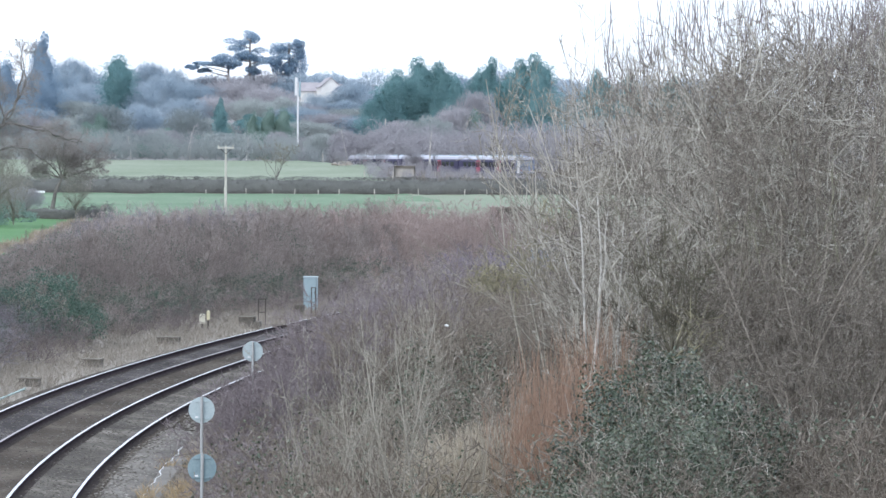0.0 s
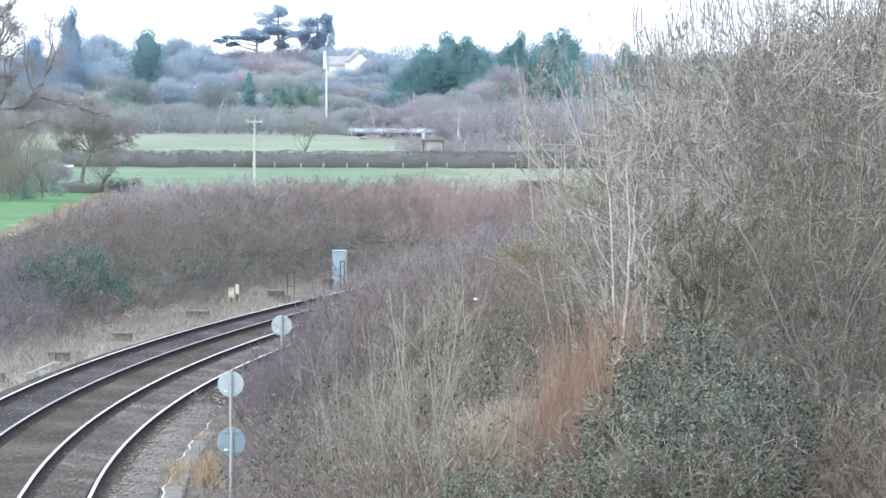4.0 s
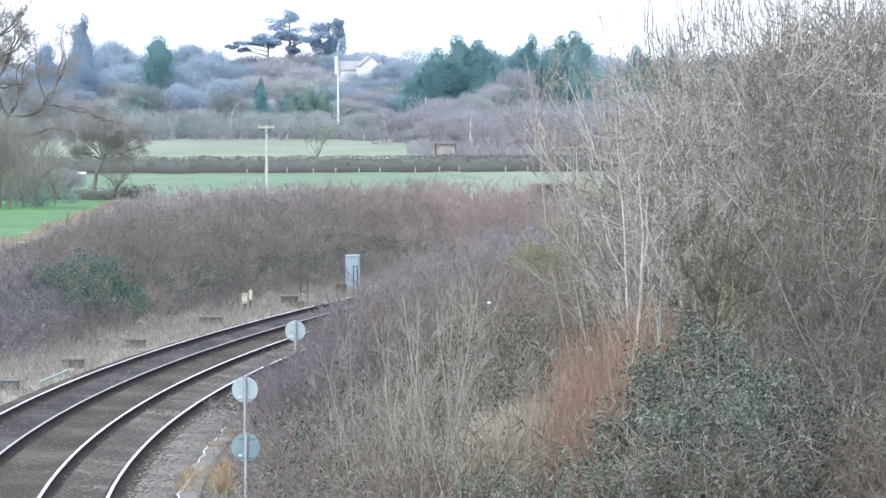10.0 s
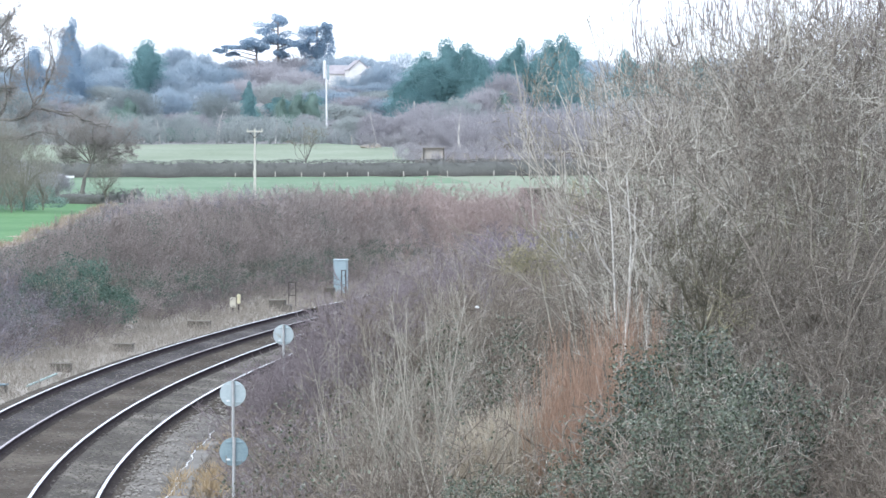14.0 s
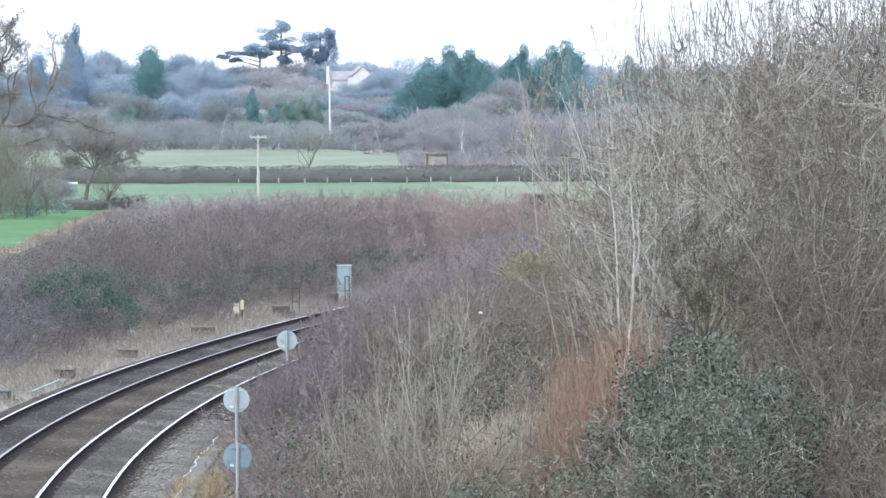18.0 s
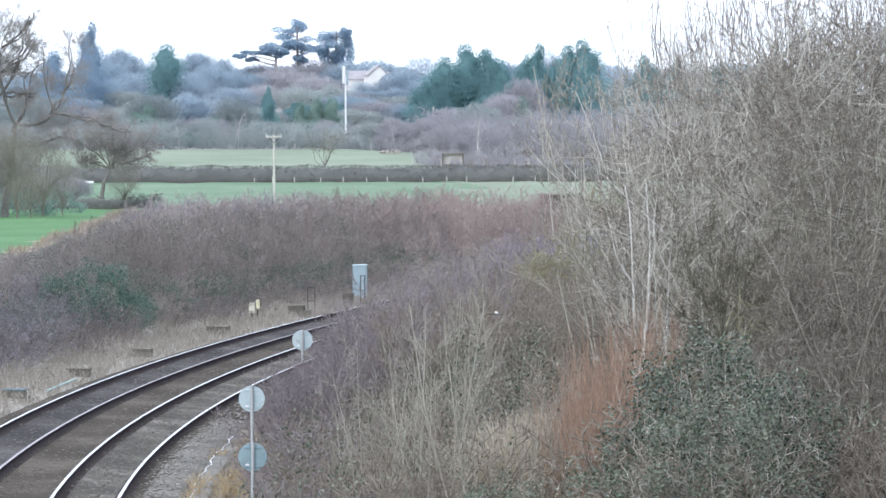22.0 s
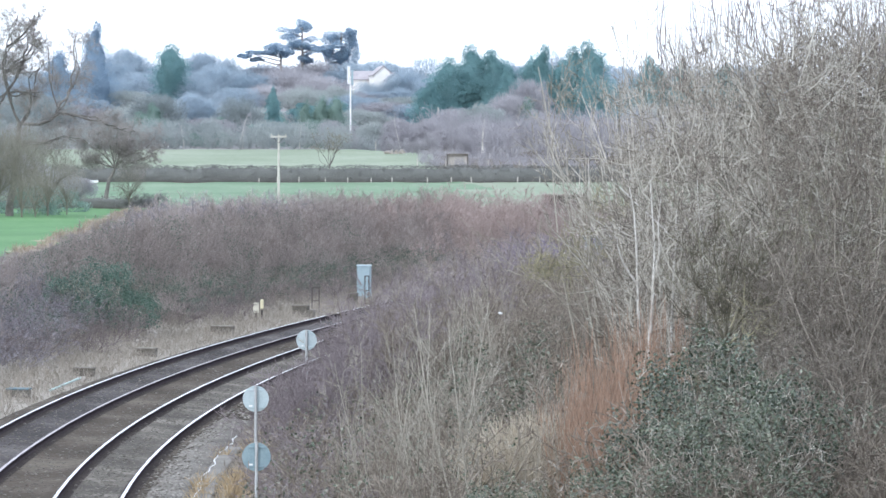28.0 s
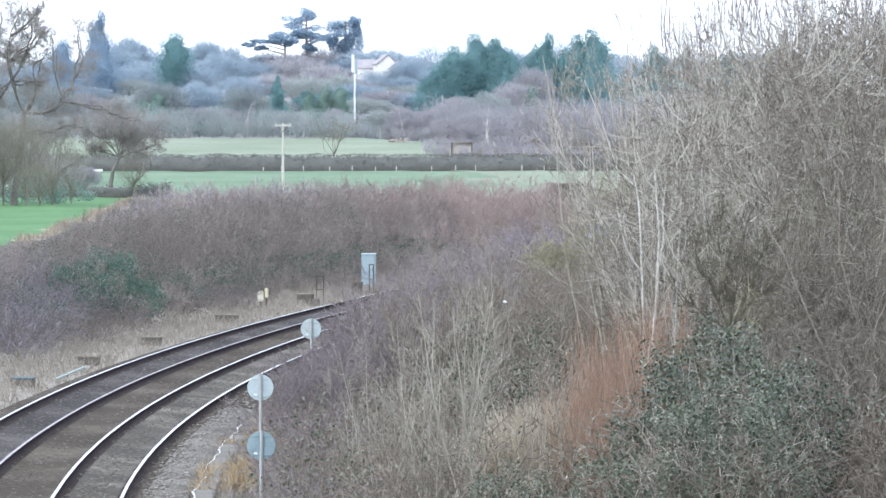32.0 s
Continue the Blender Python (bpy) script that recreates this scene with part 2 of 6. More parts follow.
    "tw_sallow": material("dark_sallow_twigs", ((0.07, 0.064, 0.047), (0.125, 0.116, 0.086), (0.23, 0.218, 0.162)), scale=0.8, fine=10, island=0.55),
    "tw_moss": material("mossy_bark", ((0.13, 0.125, 0.085), (0.23, 0.22, 0.155), (0.38, 0.365, 0.27)), scale=0.8, fine=10, island=0.5),
    "tw_bush": material("brown_bush_twigs", ((0.216, 0.201, 0.168), (0.313, 0.294, 0.25), (0.421, 0.398, 0.345)), scale=0.3, fine=4, island=0.3, per_object=0.3, thin=0.4),
    "tw_olive": material("olive_bare_twigs", ((0.22, 0.215, 0.175), (0.3, 0.29, 0.24), (0.38, 0.37, 0.31)), scale=0.4, fine=8, island=0.5),
    "litter": material("leaf_litter", ((0.20, 0.19, 0.185), (0.27, 0.258, 0.25), (0.35, 0.335, 0.325)), scale=0.08, fine=0.8, bump=0.2),
    "tw_sap": material("tan_sapling_bark", ((0.226, 0.209, 0.17), (0.351, 0.326, 0.273), (0.535, 0.505, 0.438)), scale=0.8, fine=14, island=0.5),
    "tw_violet": material("violet_bramble_canes", ((0.152, 0.133, 0.166), (0.239, 0.208, 0.261), (0.368, 0.328, 0.397)), scale=0.3, fine=6, island=0.5),
    "tw_cane": material("dull_purple_canes", ((0.168, 0.155, 0.169), (0.266, 0.244, 0.266), (0.405, 0.382, 0.408)), scale=0.3, fine=6, island=0.5),
    "tw_lichen": material("lichen_willow", ((0.215, 0.202, 0.133), (0.343, 0.318, 0.205), (0.473, 0.434, 0.303)), scale=0.8, fine=12, island=0.5),
    "birch": material("birch_bark", ((0.34, 0.31, 0.28), (0.62, 0.60, 0.56), (0.74, 0.73, 0.70)), scale=4, fine=18),
    "ivy": material("ivy_leaves", ((0.0185, 0.0302, 0.0176), (0.0487, 0.0706, 0.0395), (0.134, 0.161, 0.108)), scale=1.0, fine=9, island=0.85, rough=0.32, spec=0.6, fleck=(0.62, 0.60, 0.52)),
    "bank_leaf": material("bank_evergreen_leaves", ((0.0794, 0.111, 0.0899), (0.112, 0.152, 0.118), (0.166, 0.205, 0.161)), scale=0.6, fine=6, island=0.5, rough=0.5, thin=0.45),
    "holly": material("holly_leaves", ((0.05, 0.0938, 0.0725), (0.0938, 0.156, 0.119), (0.169, 0.237, 0.185)), scale=0.8, fine=8, island=0.6, rough=0.4, thin=0.25),
    "bramble_leaf": material("bramble_leaves", ((0.0423, 0.0609, 0.0355), (0.0888, 0.11, 0.0719), (0.195, 0.211, 0.152)), scale=1.0, fine=9, island=0.85, rough=0.4, spec=0.5, fleck=(0.55, 0.52, 0.44)),
    # needles lightened towards blue, so the air's haze is part of their colour
    "conifer": material("hazed_conifer_foliage", ((0.152, 0.274, 0.287), (0.206, 0.353, 0.363), (0.278, 0.441, 0.446)), scale=0.25, fine=3, island=0.3, per_object=0.3, thin=0.45),
    "cedar": material("hazed_cedar_foliage", ((0.257, 0.352, 0.445), (0.318, 0.421, 0.522), (0.385, 0.496, 0.598)), scale=0.3, fine=4, island=0.3, per_object=0.2, thin=0.45),
    "cover": material("stained_cover_slab", ((0.12, 0.108, 0.09), (0.19, 0.173, 0.148), (0.28, 0.26, 0.225)), scale=3, fine=30, bump=0.4, per_object=0.3),
    "turquoise": material("turquoise_plastic", ((0.3, 0.42, 0.39), (0.37, 0.49, 0.46), (0.44, 0.56, 0.53)), scale=3, fine=20, rough=0.4),
    "slate_blue": material("blue_grey_slab", ((0.11, 0.16, 0.18), (0.155, 0.21, 0.235), (0.21, 0.27, 0.295)), scale=3, fine=30, bump=0.3),
    "hedge": material("clipped_hedge", ((0.14, 0.143, 0.138), (0.178, 0.181, 0.174), (0.227, 0.232, 0.217)), scale=0.4, fine=5, island=0.5),
}


# ---------------------------------------------------------------- mesh tools
def mesh_of(name, v, f, mats, index=None, smooth=False):
    """A mesh from an array of corners and one of faces (all of three or all of four corners)."""
    v, f = np.asarray(v, np.float32), np.asarray(f, np.int32)
    me = bpy.data.meshes.new(name)
    n, k = f.shape
    me.vertices.add(len(v))
    me.vertices.foreach_set("co", v.ravel())
    me.loops.add(n * k)
    me.loops.foreach_set("vertex_index", f.ravel())
    me.polygons.add(n)
    me.polygons.foreach_set("loop_start", np.arange(0, n * k, k, dtype=np.int32))
    for m in mats if isinstance(mats, (list, tuple)) else [mats]:
        me.materials.append(m)
    if index is not None:
        me.polygons.foreach_set("material_index", np.asarray(index, np.int32))
    if smooth:
        me.polygons.foreach_set("use_smooth", np.ones(n, bool))
    me.update(calc_edges=True)
    return me


def part(name, bm, mat, parent, label="", m=None):
    """Links a bmesh (or a mesh) as one mesh object under a thing or a part."""
    if isinstance(bm, bmesh.types.BMesh):
        me = bpy.data.meshes.new(name)
        bm.to_mesh(me)
        bm.free()
        me.materials.append(mat)
    else:
        me = bm
    ob = new(name, me)
    ob.parent = parent
    if m is not None:
        ob.matrix_basis = m
    return tagged(ob, label)


def unit(a):
    return a / np.maximum(np.linalg.norm(a, axis=-1, keepdims=True), 1e-9)


def sticks(p0, p1, r0, r1, sides=3):
    """Tapered prisms from p0 to p1."""
    n = len(p0)
    d = unit(p1 - p0)
    ref = np.where(np.abs(d[:, 2:3]) > 0.9, np.array([[1.0, 0, 0]]), np.array([[0, 0, 1.0]]))
    a = unit(np.cross(d, ref))
    b = np.cross(d, a)
    rings = []
    for p, r in ((p0, r0), (p1, r1)):
        for i in range(sides):
            w = 2 * math.pi * i / sides
            rings.append(p + (a * math.cos(w) + b * math.sin(w)) * r[:, None])
    v = np.stack(rings, 1).reshape(-1, 3)
    base = (np.arange(n) * 2 * sides)[:, None]
    f = np.concatenate([base + np.array([[i, (i + 1) % sides, sides + (i + 1) % sides, sides + i]]) for i in range(sides)])
    return v, f


def strips(p0, p1, r0, r1):
    """Finest twigs: one thin blade from p0 to p1 each, turned any way."""
    n = len(p0)
    a = unit(np.cross(unit(p1 - p0), np.random.default_rng(n).normal(0, 1, (n, 3)))) * 1.2
    v = np.stack([p0 - a * r0[:, None], p0 + a * r0[:, None], p1 + a * r1[:, None], p1 - a * r1[:, None]], 1).reshape(-1, 3)
    return v, np.arange(n * 4).reshape(-1, 4)


def merge(*sets):
    vs, fs, o = [], [], 0
    for v, f in sets:
        vs.append(v)
        fs.append(f + o)
        o += len(v)
    return np.concatenate(vs), np.concatenate(fs)


def shoots(rng, p, d, ln, r, seg, bend, up, taper=0.35):
    """Bent shoots from p along d: sticks (p0, p1, r0, r1) and their joints (n, seg + 1, 3)."""
    n = len(p)
    pts = np.zeros((n, seg + 1, 3))
    pts[:, 0] = p
    rad = np.zeros((n, seg + 1))
    for i in range(seg + 1):
        rad[:, i] = r * (1 + (taper - 1) * i / seg)
    cur = d.copy()
    for i in range(seg):
        cur = unit(cur + rng.normal(0, bend, (n, 3)) + np.array([0, 0, up]))
        pts[:, i + 1] = pts[:, i] + cur * (ln / seg)[:, None]
    return pts, rad


def flat(pts, rad):
    return (pts[:, :-1].reshape(-1, 3), pts[:, 1:].reshape(-1, 3), rad[:, :-1].ravel(), rad[:, 1:].ravel())


def children(rng, pts, rad, ln, count, lo, spread, ratio, thin, jitter=0.35):
    """Where side shoots leave: positions, ways, lengths, radii."""
    n, k, _ = pts.shape
    who = np.repeat(np.arange(n), count)
    t = rng.uniform(lo, 1.0, n * count) * (k - 1)
    i = np.minimum(t.astype(int), k - 2)
    w = (t - i)[:, None]
    p = pts[who, i] * (1 - w) + pts[who, i + 1] * w
    along = unit(pts[who, i + 1] - pts[who, i])
    side = unit(np.cross(along, rng.normal(0, 1, (len(who), 3))))
    a = np.radians(rng.normal(spread, spread * 0.3, len(who)))[:, None]
    d = along * np.cos(a) + side * np.sin(a)
    shrink = 1.0 - 0.55 * (t / (k - 1))
    le = ln[who] * ratio * shrink * rng.uniform(1 - jitter, 1 + jitter, len(who))
    r = (rad[who, i] * (1 - w[:, 0]) + rad[who, i + 1] * w[:, 0]) * thin
    return p, d, le, r


def plant(rng, stems, levels, least=0.004, sides=5, far=False):
    """stems: (p, d, ln, r, seg, bend, up). levels: rows (count, lo, spread, ratio, thin, seg, bend, up). Gives one (v, f) a level and the last joints."""
    p, d, ln, r, seg, bend, up = stems
    out = []
    pts, rad = shoots(rng, p, d, ln, r, seg, bend, up)
    out.append(sticks(*flat(pts, rad), sides=sides))
    for i, (count, lo, spread, ratio, thin, seg, bend, up) in enumerate(levels):
        p, d, ln2, r = children(rng, pts, rad, ln, count, lo, spread, ratio, thin)
        r = np.maximum(r, least)
        ln = ln2
        pts, rad = shoots(rng, p, d, ln, r, seg, bend, up)
        rad = np.maximum(rad, least * 0.7)
        out.append(strips(*flat(pts, rad)) if far and i == len(levels) - 1 else sticks(*flat(pts, rad), sides=3))
    return out, pts


def leaves(rng, c, size, flatness=0.3):
    """Folded leaves of two triangles each round the places c."""
    n = len(c)
    a = unit(rng.normal(0, 1, (n, 3)))
    nrm = unit(rng.normal(0, 1, (n, 3)) + np.array([0, -0.5, 0.9]))
    a = unit(np.cross(nrm, a))
    b = np.cross(nrm, a)
    s = (size * rng.uniform(0.6, 1.3, n))[:, None]
    v = np.stack([c - a * s * 0.5, c + b * s * 0.38 + nrm * s * flatness * 0.4, c + a * s * 0.55, c - b * s * 0.38 + nrm * s * flatness * 0.4], 1).reshape(-1, 3)
    k = (np.arange(n) * 4)[:, None]
    return v, np.concatenate([k + np.array([[0, 1, 2]]), k + np.array([[0, 2, 3]])])


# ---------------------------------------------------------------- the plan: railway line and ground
FOCAL = 784 / math.tan(radians(6.0))
EYE = 8.33


def spot_at(x, y, dist):
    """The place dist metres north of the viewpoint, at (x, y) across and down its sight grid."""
    return (x - 784) * dist / FOCAL, dist, EYE - (y - 244.8) * dist / FOCAL


Y0, X0, S0 = 226.0, 3.65 - 2.48, 0.164
Y1, X1, S1 = 680.0, 22.3, -0.445


def centre_x(y):
    """The line between the two tracks, for y up to 680."""
    y = np.asarray(y, float)
    s = (np.clip(y, 95, 226) - 149.18) / 149.18
    c = -6.18 + 11.40 * s + 19.48 * s * s - 8.82 * s ** 3 - 2.48
    c = c - 0.0338 * np.minimum(y - 95, 0)
    h = Y1 - Y0
    t = np.clip((y - Y0) / h, 0, 1)
    far = (2 * t ** 3 - 3 * t * t + 1) * X0 + (t ** 3 - 2 * t * t + t) * h * S0 + (3 * t * t - 2 * t ** 3) * X1 + (t ** 3 - t * t) * h * S1
    return np.where(y > Y0, far, c)


def rail_z(y):
    return np.interp(y, [0, 235, 420, 660, 700], [0, 0, 1.6, 4.75, 4.8])


# beyond y = 680 the line runs on and bends away to the north-west
LINE = [(float(centre_x(y)), float(y)) for y in np.arange(-40.0, 680.1, 4.0)]
heading = math.atan(0.445)
px, py = LINE[-1]
for i in range(130):
    if i > 26:
        heading = min(heading + 4.0 / 330, radians(84))
    px, py = px - 4.0 * math.sin(heading), py + 4.0 * math.cos(heading)
    LINE.append((px, py))
LINE = np.array(LINE)
ALONG = np.concatenate([[0], np.cumsum(np.linalg.norm(np.diff(LINE, axis=0), axis=1))])
WAY = unit(np.gradient(LINE, axis=0))
SIDE = np.stack([WAY[:, 1], -WAY[:, 0]], 1)
Z_LINE = rail_z(np.minimum(LINE[:, 1], 700))


def off_line(x, y):
    """Signed distance from the line (right of it is positive) and the line's height there."""
    x, y = np.asarray(x, float), np.asarray(y, float)
    sh = x.shape
    q = np.stack([x.ravel(), y.ravel()], 1)
    d, z = np.full(len(q), 1e9), np.zeros(len(q))
    for a in range(0, len(q), 20000):
        k = q[a:a + 20000]
        e = k[:, None, :] - LINE[None, ::2, :]
        j = (e ** 2).sum(2).argmin(1)
        d[a:a + 20000] = (e[np.arange(len(k)), j] * SIDE[::2][j]).sum(1)
        far = np.sqrt((e[np.arange(len(k)), j] ** 2).sum(1))
        d[a:a + 20000] = np.where(np.abs(d[a:a + 20000]) < far * 0.5, np.sign(d[a:a + 20000] + 1e-9) * far, d[a:a + 20000])
        z[a:a + 20000] = Z_LINE[::2][j]
    return d.reshape(sh), z.reshape(sh)


def ground_z(x, y):
    x, y = np.asarray(x, float), np.asarray(y, float)
    d, zl = off_line(x, y)
    b = np.interp(y, [-300, 200, 300, 480, 530, 600, 640, 670, 700, 724, 760, 850, 950, 1050, 1300, 1800, 6000],
                  [1.3, 1.3, 1.2, 1.2, 1.7, 3.3, 5.0, 5.9, 7.0, 7.7, 8.3, 11, 15.5, 19, 19, 14, 10])
    right = np.interp(d, [3.0, 5.5, 15, 40], [-0.35, -0.2, 1.0, 1.9])
    left = np.interp(d, [-13, -7.0, -3.0], [1.3, -0.1, -0.35])
    near = np.where(d > 0, right, left)
    w = np.clip((y - 250) / 60, 0, 1)
    far = np.where(np.abs(d) < 5, zl - 0.45, 0)
    s = np.clip((np.abs(d) - 4.5) / 9, 0, 1)
    s = s * s * (3 - 2 * s)
    far = (zl - 0.45) * (1 - s) + b * s
    z = near * (1 - w) + far * w
    z = np.where(np.abs(d) < 3.6, zl - 0.5, z)
    bumps = 0.12 * np.sin(x * 0.9 + 1.3 * np.sin(y * 0.23)) * np.sin(y * 0.37 + np.sin(x * 0.31))
    return z + bumps * np.clip((np.abs(d) - 7) / 6, 0, 1)


def gz(x, y):
    return float(ground_z(np.array([x]), np.array([y]))[0])


def field_edge(y):
    """Where the bright field ends: the margin runs slightly away from the line."""
    return -27.6 - 0.033 * (y - 267) + 0.5 * np.sin(y * 0.11) + 0.3 * np.sin(y * 0.37)


def zone(x, y, d):
    """0 scrub floor, 1 bright field, 2 pale field, 3 dead grass, 4 rusty margin, 5 wood floor, 6 damp pasture."""
    z = np.zeros(x.shape, int)
    edge = field_edge(y)
    z[(x < edge) & (y > 180) & (y < 479)] = 1
    z[(x >= edge) & (x < edge + 0.9) & (y > 280) & (y < 479)] = 4
    z[(y > 484) & (y < 596) & (x < 40)] = 6
    z[(y > 484) & (y < 596) & (x > 5 + 3 * np.sin(y * 0.2)) & (x < 40)] = 2
    z[(y >= 480) & (y < 492) & (x > -30)] = 4
    z[(y > 600) & (y < 724) & (d < -14) & (x < -1 + 0.6 * np.sin(y * 0.3))] = 2
    z[(d < -2.5) & (d > -8.5) & (y < 300)] = 3
    z[(y > 1300)] = 2
    z[(y >= 724) & (y <= 1300) & (np.abs(d) > 5)] = 5
    return z


ys = np.concatenate([np.arange(-60, 300, 1.8), np.arange(300, 760, 5), np.arange(760, 1300, 14), 1300 * 1.12 ** np.arange(0, 13)])
fine = np.arange(-16.0, 16.01, 0.5)
outer = (np.linspace(0, 1, 81)[1:]) ** 1.7
gy = np.repeat(ys[:, None], len(fine) + 160, 1)
reach = 70 + 0.55 * np.abs(ys)
gx = np.concatenate([-16 - outer[None, ::-1] * reach[:, None], np.repeat(fine[None], len(ys), 0), 16 + outer[None] * reach[:, None]], 1)
gx = gx + centre_x(np.minimum(ys, 680))[:, None]
gzz = ground_z(gx, gy)
nr, nc = gx.shape
idx = np.arange(nr * nc).reshape(nr, nc)
gf = np.stack([idx[:-1, :-1], idx[:-1, 1:], idx[1:, 1:], idx[1:, :-1]], -1).reshape(-1, 4)
cx = (gx[:-1, :-1] + gx[1:, 1:]) / 2
cy = (gy[:-1, :-1] + gy[1:, 1:]) / 2
cd, _ = off_line(cx, cy)
gmesh = mesh_of("ground", np.stack([gx, gy, gzz], -1).reshape(-1, 3), gf,
                [M["soil"], M["field_bright"], M["field_pale"], M["dead_grass"], M["orange_grass"], M["litter"], M["field_mid"]], zone(cx, cy, cd).ravel(), smooth=True)
tagged(new("ground", gmesh), "fields, scrubby banks and rough grass of a rural valley", "ground", kind="structure")


# ---------------------------------------------------------------- railway
OFFS = {"A": -2.475, "B": -0.97, "C": 0.97, "D": 2.475}
CANT = {"A": 0.27, "B": 0.14, "C": 0.136, "D": 0.0}


def sweep(profile, first, last, lift=0.0, step=1):
    """Sweeps a closed profile of (across, up) along the line between two indices."""
    k = np.arange(first, last, step)
    base, side = LINE[k], SIDE[k]
    prof = np.array(profile, float)
    n, m = len(k), len(prof)
    v = np.zeros((n, m, 3))
    v[:, :, :2] = base[:, None, :] + side[:, None, :] * prof[None, :, :1]
    v[:, :, 2] = Z_LINE[k][:, None] + prof[None, :, 1] + lift
    i = np.arange(n * m).reshape(n, m)
    j = np.roll(i, -1, 1)
    f = np.stack([i[:-1], j[:-1], j[1:], i[1:]], -1)
    return v.reshape(-1, 3), f.reshape(-1, 4), m


FIRST, LAST = 14, len(LINE) - 6
bed_profile = [(-4.7, -0.62), (-3.75, -0.1), (-3.3, 0.09), (-2.475, 0.115), (-0.97, -0.01), (-0.4, -0.08), (0.4, -0.08), (0.97, -0.015),
               (2.475, -0.15), (3.3, -0.22), (3.9, -0.33), (5.2, -0.62)]
# iron dust darkens the stone beside each rail and the outer shoulder; the rails' shadow is painted in
bp = np.array(bed_profile)
cuts = sorted(set([a for a, _ in bed_profile] + [o + e for o in (-2.475, -0.97, 0.97, 2.475) for e in (-0.17, 0.24)]))
mids = [(a + b) / 2 for a, b in zip(cuts, cuts[1:])]
stained = [1 if a < -3.4 or any(-0.18 < a - o < 0.25 for o in (-2.475, -0.97, 0.97, 2.475)) else 2 if -2.3 < a < -1.1 else 3 if 1.1 < a < 2.4 else 0 for a in mids] + [0]
v, f, m = sweep([(a, float(np.interp(a, bp[:, 0], bp[:, 1]))) for a in cuts], FIRST, LAST)
tagged(new("ballast_bed", mesh_of("ballast_bed", v, f, [M["ballast"], M["ballast_rust_shade"], M["ballast_dark"], M["ballast_pale"]], np.tile(stained, len(f) // m), smooth=True)), "grey-brown stone ballast bed under two curved tracks", "track bed", kind="structure")

track_things = {}
for name, pair in (("far", "AB"), ("near", "CD")):
    track_things[name] = tagged(new("railway_track"), "curved railway track with polished rails on concrete sleepers", "railway track", "railway tracks")
for key in "ABCD":
    o, z = OFFS[key], CANT[key]
    prof = [(-0.042, 0), (0.042, 0), (0.044, -0.045), (0.02, -0.06), (0.018, -0.148), (0.06, -0.158), (0.06, -0.172), (-0.06, -0.172), (-0.06, -0.158), (-0.018, -0.148), (-0.02, -0.06), (-0.044, -0.045)]
    v, f, m = sweep([(o + a, z + b) for a, b in prof], FIRST, LAST)
    index = np.tile([0] + [1] * (m - 1), len(f) // m)
    part("rail", mesh_of("rail", v, f, [M["rail_dull" if key == "B" else "rail_top"], M["rail_side"]], index), None, track_things["far" if key in "AB" else "near"], "rail with a polished running surface and rusty sides")


def block(size, bevel=0.01, seg=1):
    bm = bmesh.new()
    bmesh.ops.create_cube(bm, size=1)
    bmesh.ops.scale(bm, vec=size, verts=bm.verts)
    if bevel:
        bmesh.ops.bevel(bm, geom=bm.edges[:], offset=bevel, segments=seg, affect="EDGES")
    return bm


def bm_mesh(name, bm, mat):
    me = bpy.data.meshes.new(name)
    bm.to_mesh(me)
    bm.free()
    me.materials.append(mat)
    return me


sleeper_mesh = bm_mesh("sleeper", block((2.05, 0.26, 0.2), 0.03), M["sleeper"])
for name, (lo, hi) in (("far", ("A", "B")), ("near", ("D", "C"))):
    mid = (OFFS[lo] + OFFS[hi]) / 2
    tilt = math.atan2(abs(CANT[lo] - CANT[hi]), 1.505)
    lift = (CANT[lo] + CANT[hi]) / 2
    for s in np.arange(133.0, 265.0, 0.75):
        x, y = np.interp(s, ALONG, LINE[:, 0]), np.interp(s, ALONG, LINE[:, 1])
        wx, wy = np.interp(s, ALONG, WAY[:, 0]), np.interp(s, ALONG, WAY[:, 1])
        a = math.atan2(wy, wx) - math.pi / 2
        ob = new("sleeper", sleeper_mesh)
        ob.parent = track_things[name]
        ob.matrix_basis = Matrix.Translation((x + mid * wy, y - mid * wx, lift - 0.298)) @ Matrix.Rotation(a, 4, "Z") @ Matrix.Rotation(tilt, 4, "Y")


# ---------------------------------------------------------------- trackside things
def tube(r, z0, z1, seg=10, r1=None):
    bm = bmesh.new()
    bmesh.ops.create_cone(bm, cap_ends=True, segments=seg, radius1=r, radius2=r if r1 is None else r1, depth=z1 - z0)
    bmesh.ops.translate(bm, vec=(0, 0, (z0 + z1) / 2), verts=bm.verts)
    return bm


def box(x0, x1, y0, y1, z0, z1, bevel=0.006):
    bm = block((x1 - x0, y1 - y0, z1 - z0), bevel)
    bmesh.ops.translate(bm, vec=((x0 + x1) / 2, (y0 + y1) / 2, (z0 + z1) / 2), verts=bm.verts)
    return bm


def put(ob, x, y, z=None, rz=0.0, lean=0.0):
    ob.matrix_world = pose(x, y, gz(x, y) if z is None else z, 0, lean, rz)
    return ob


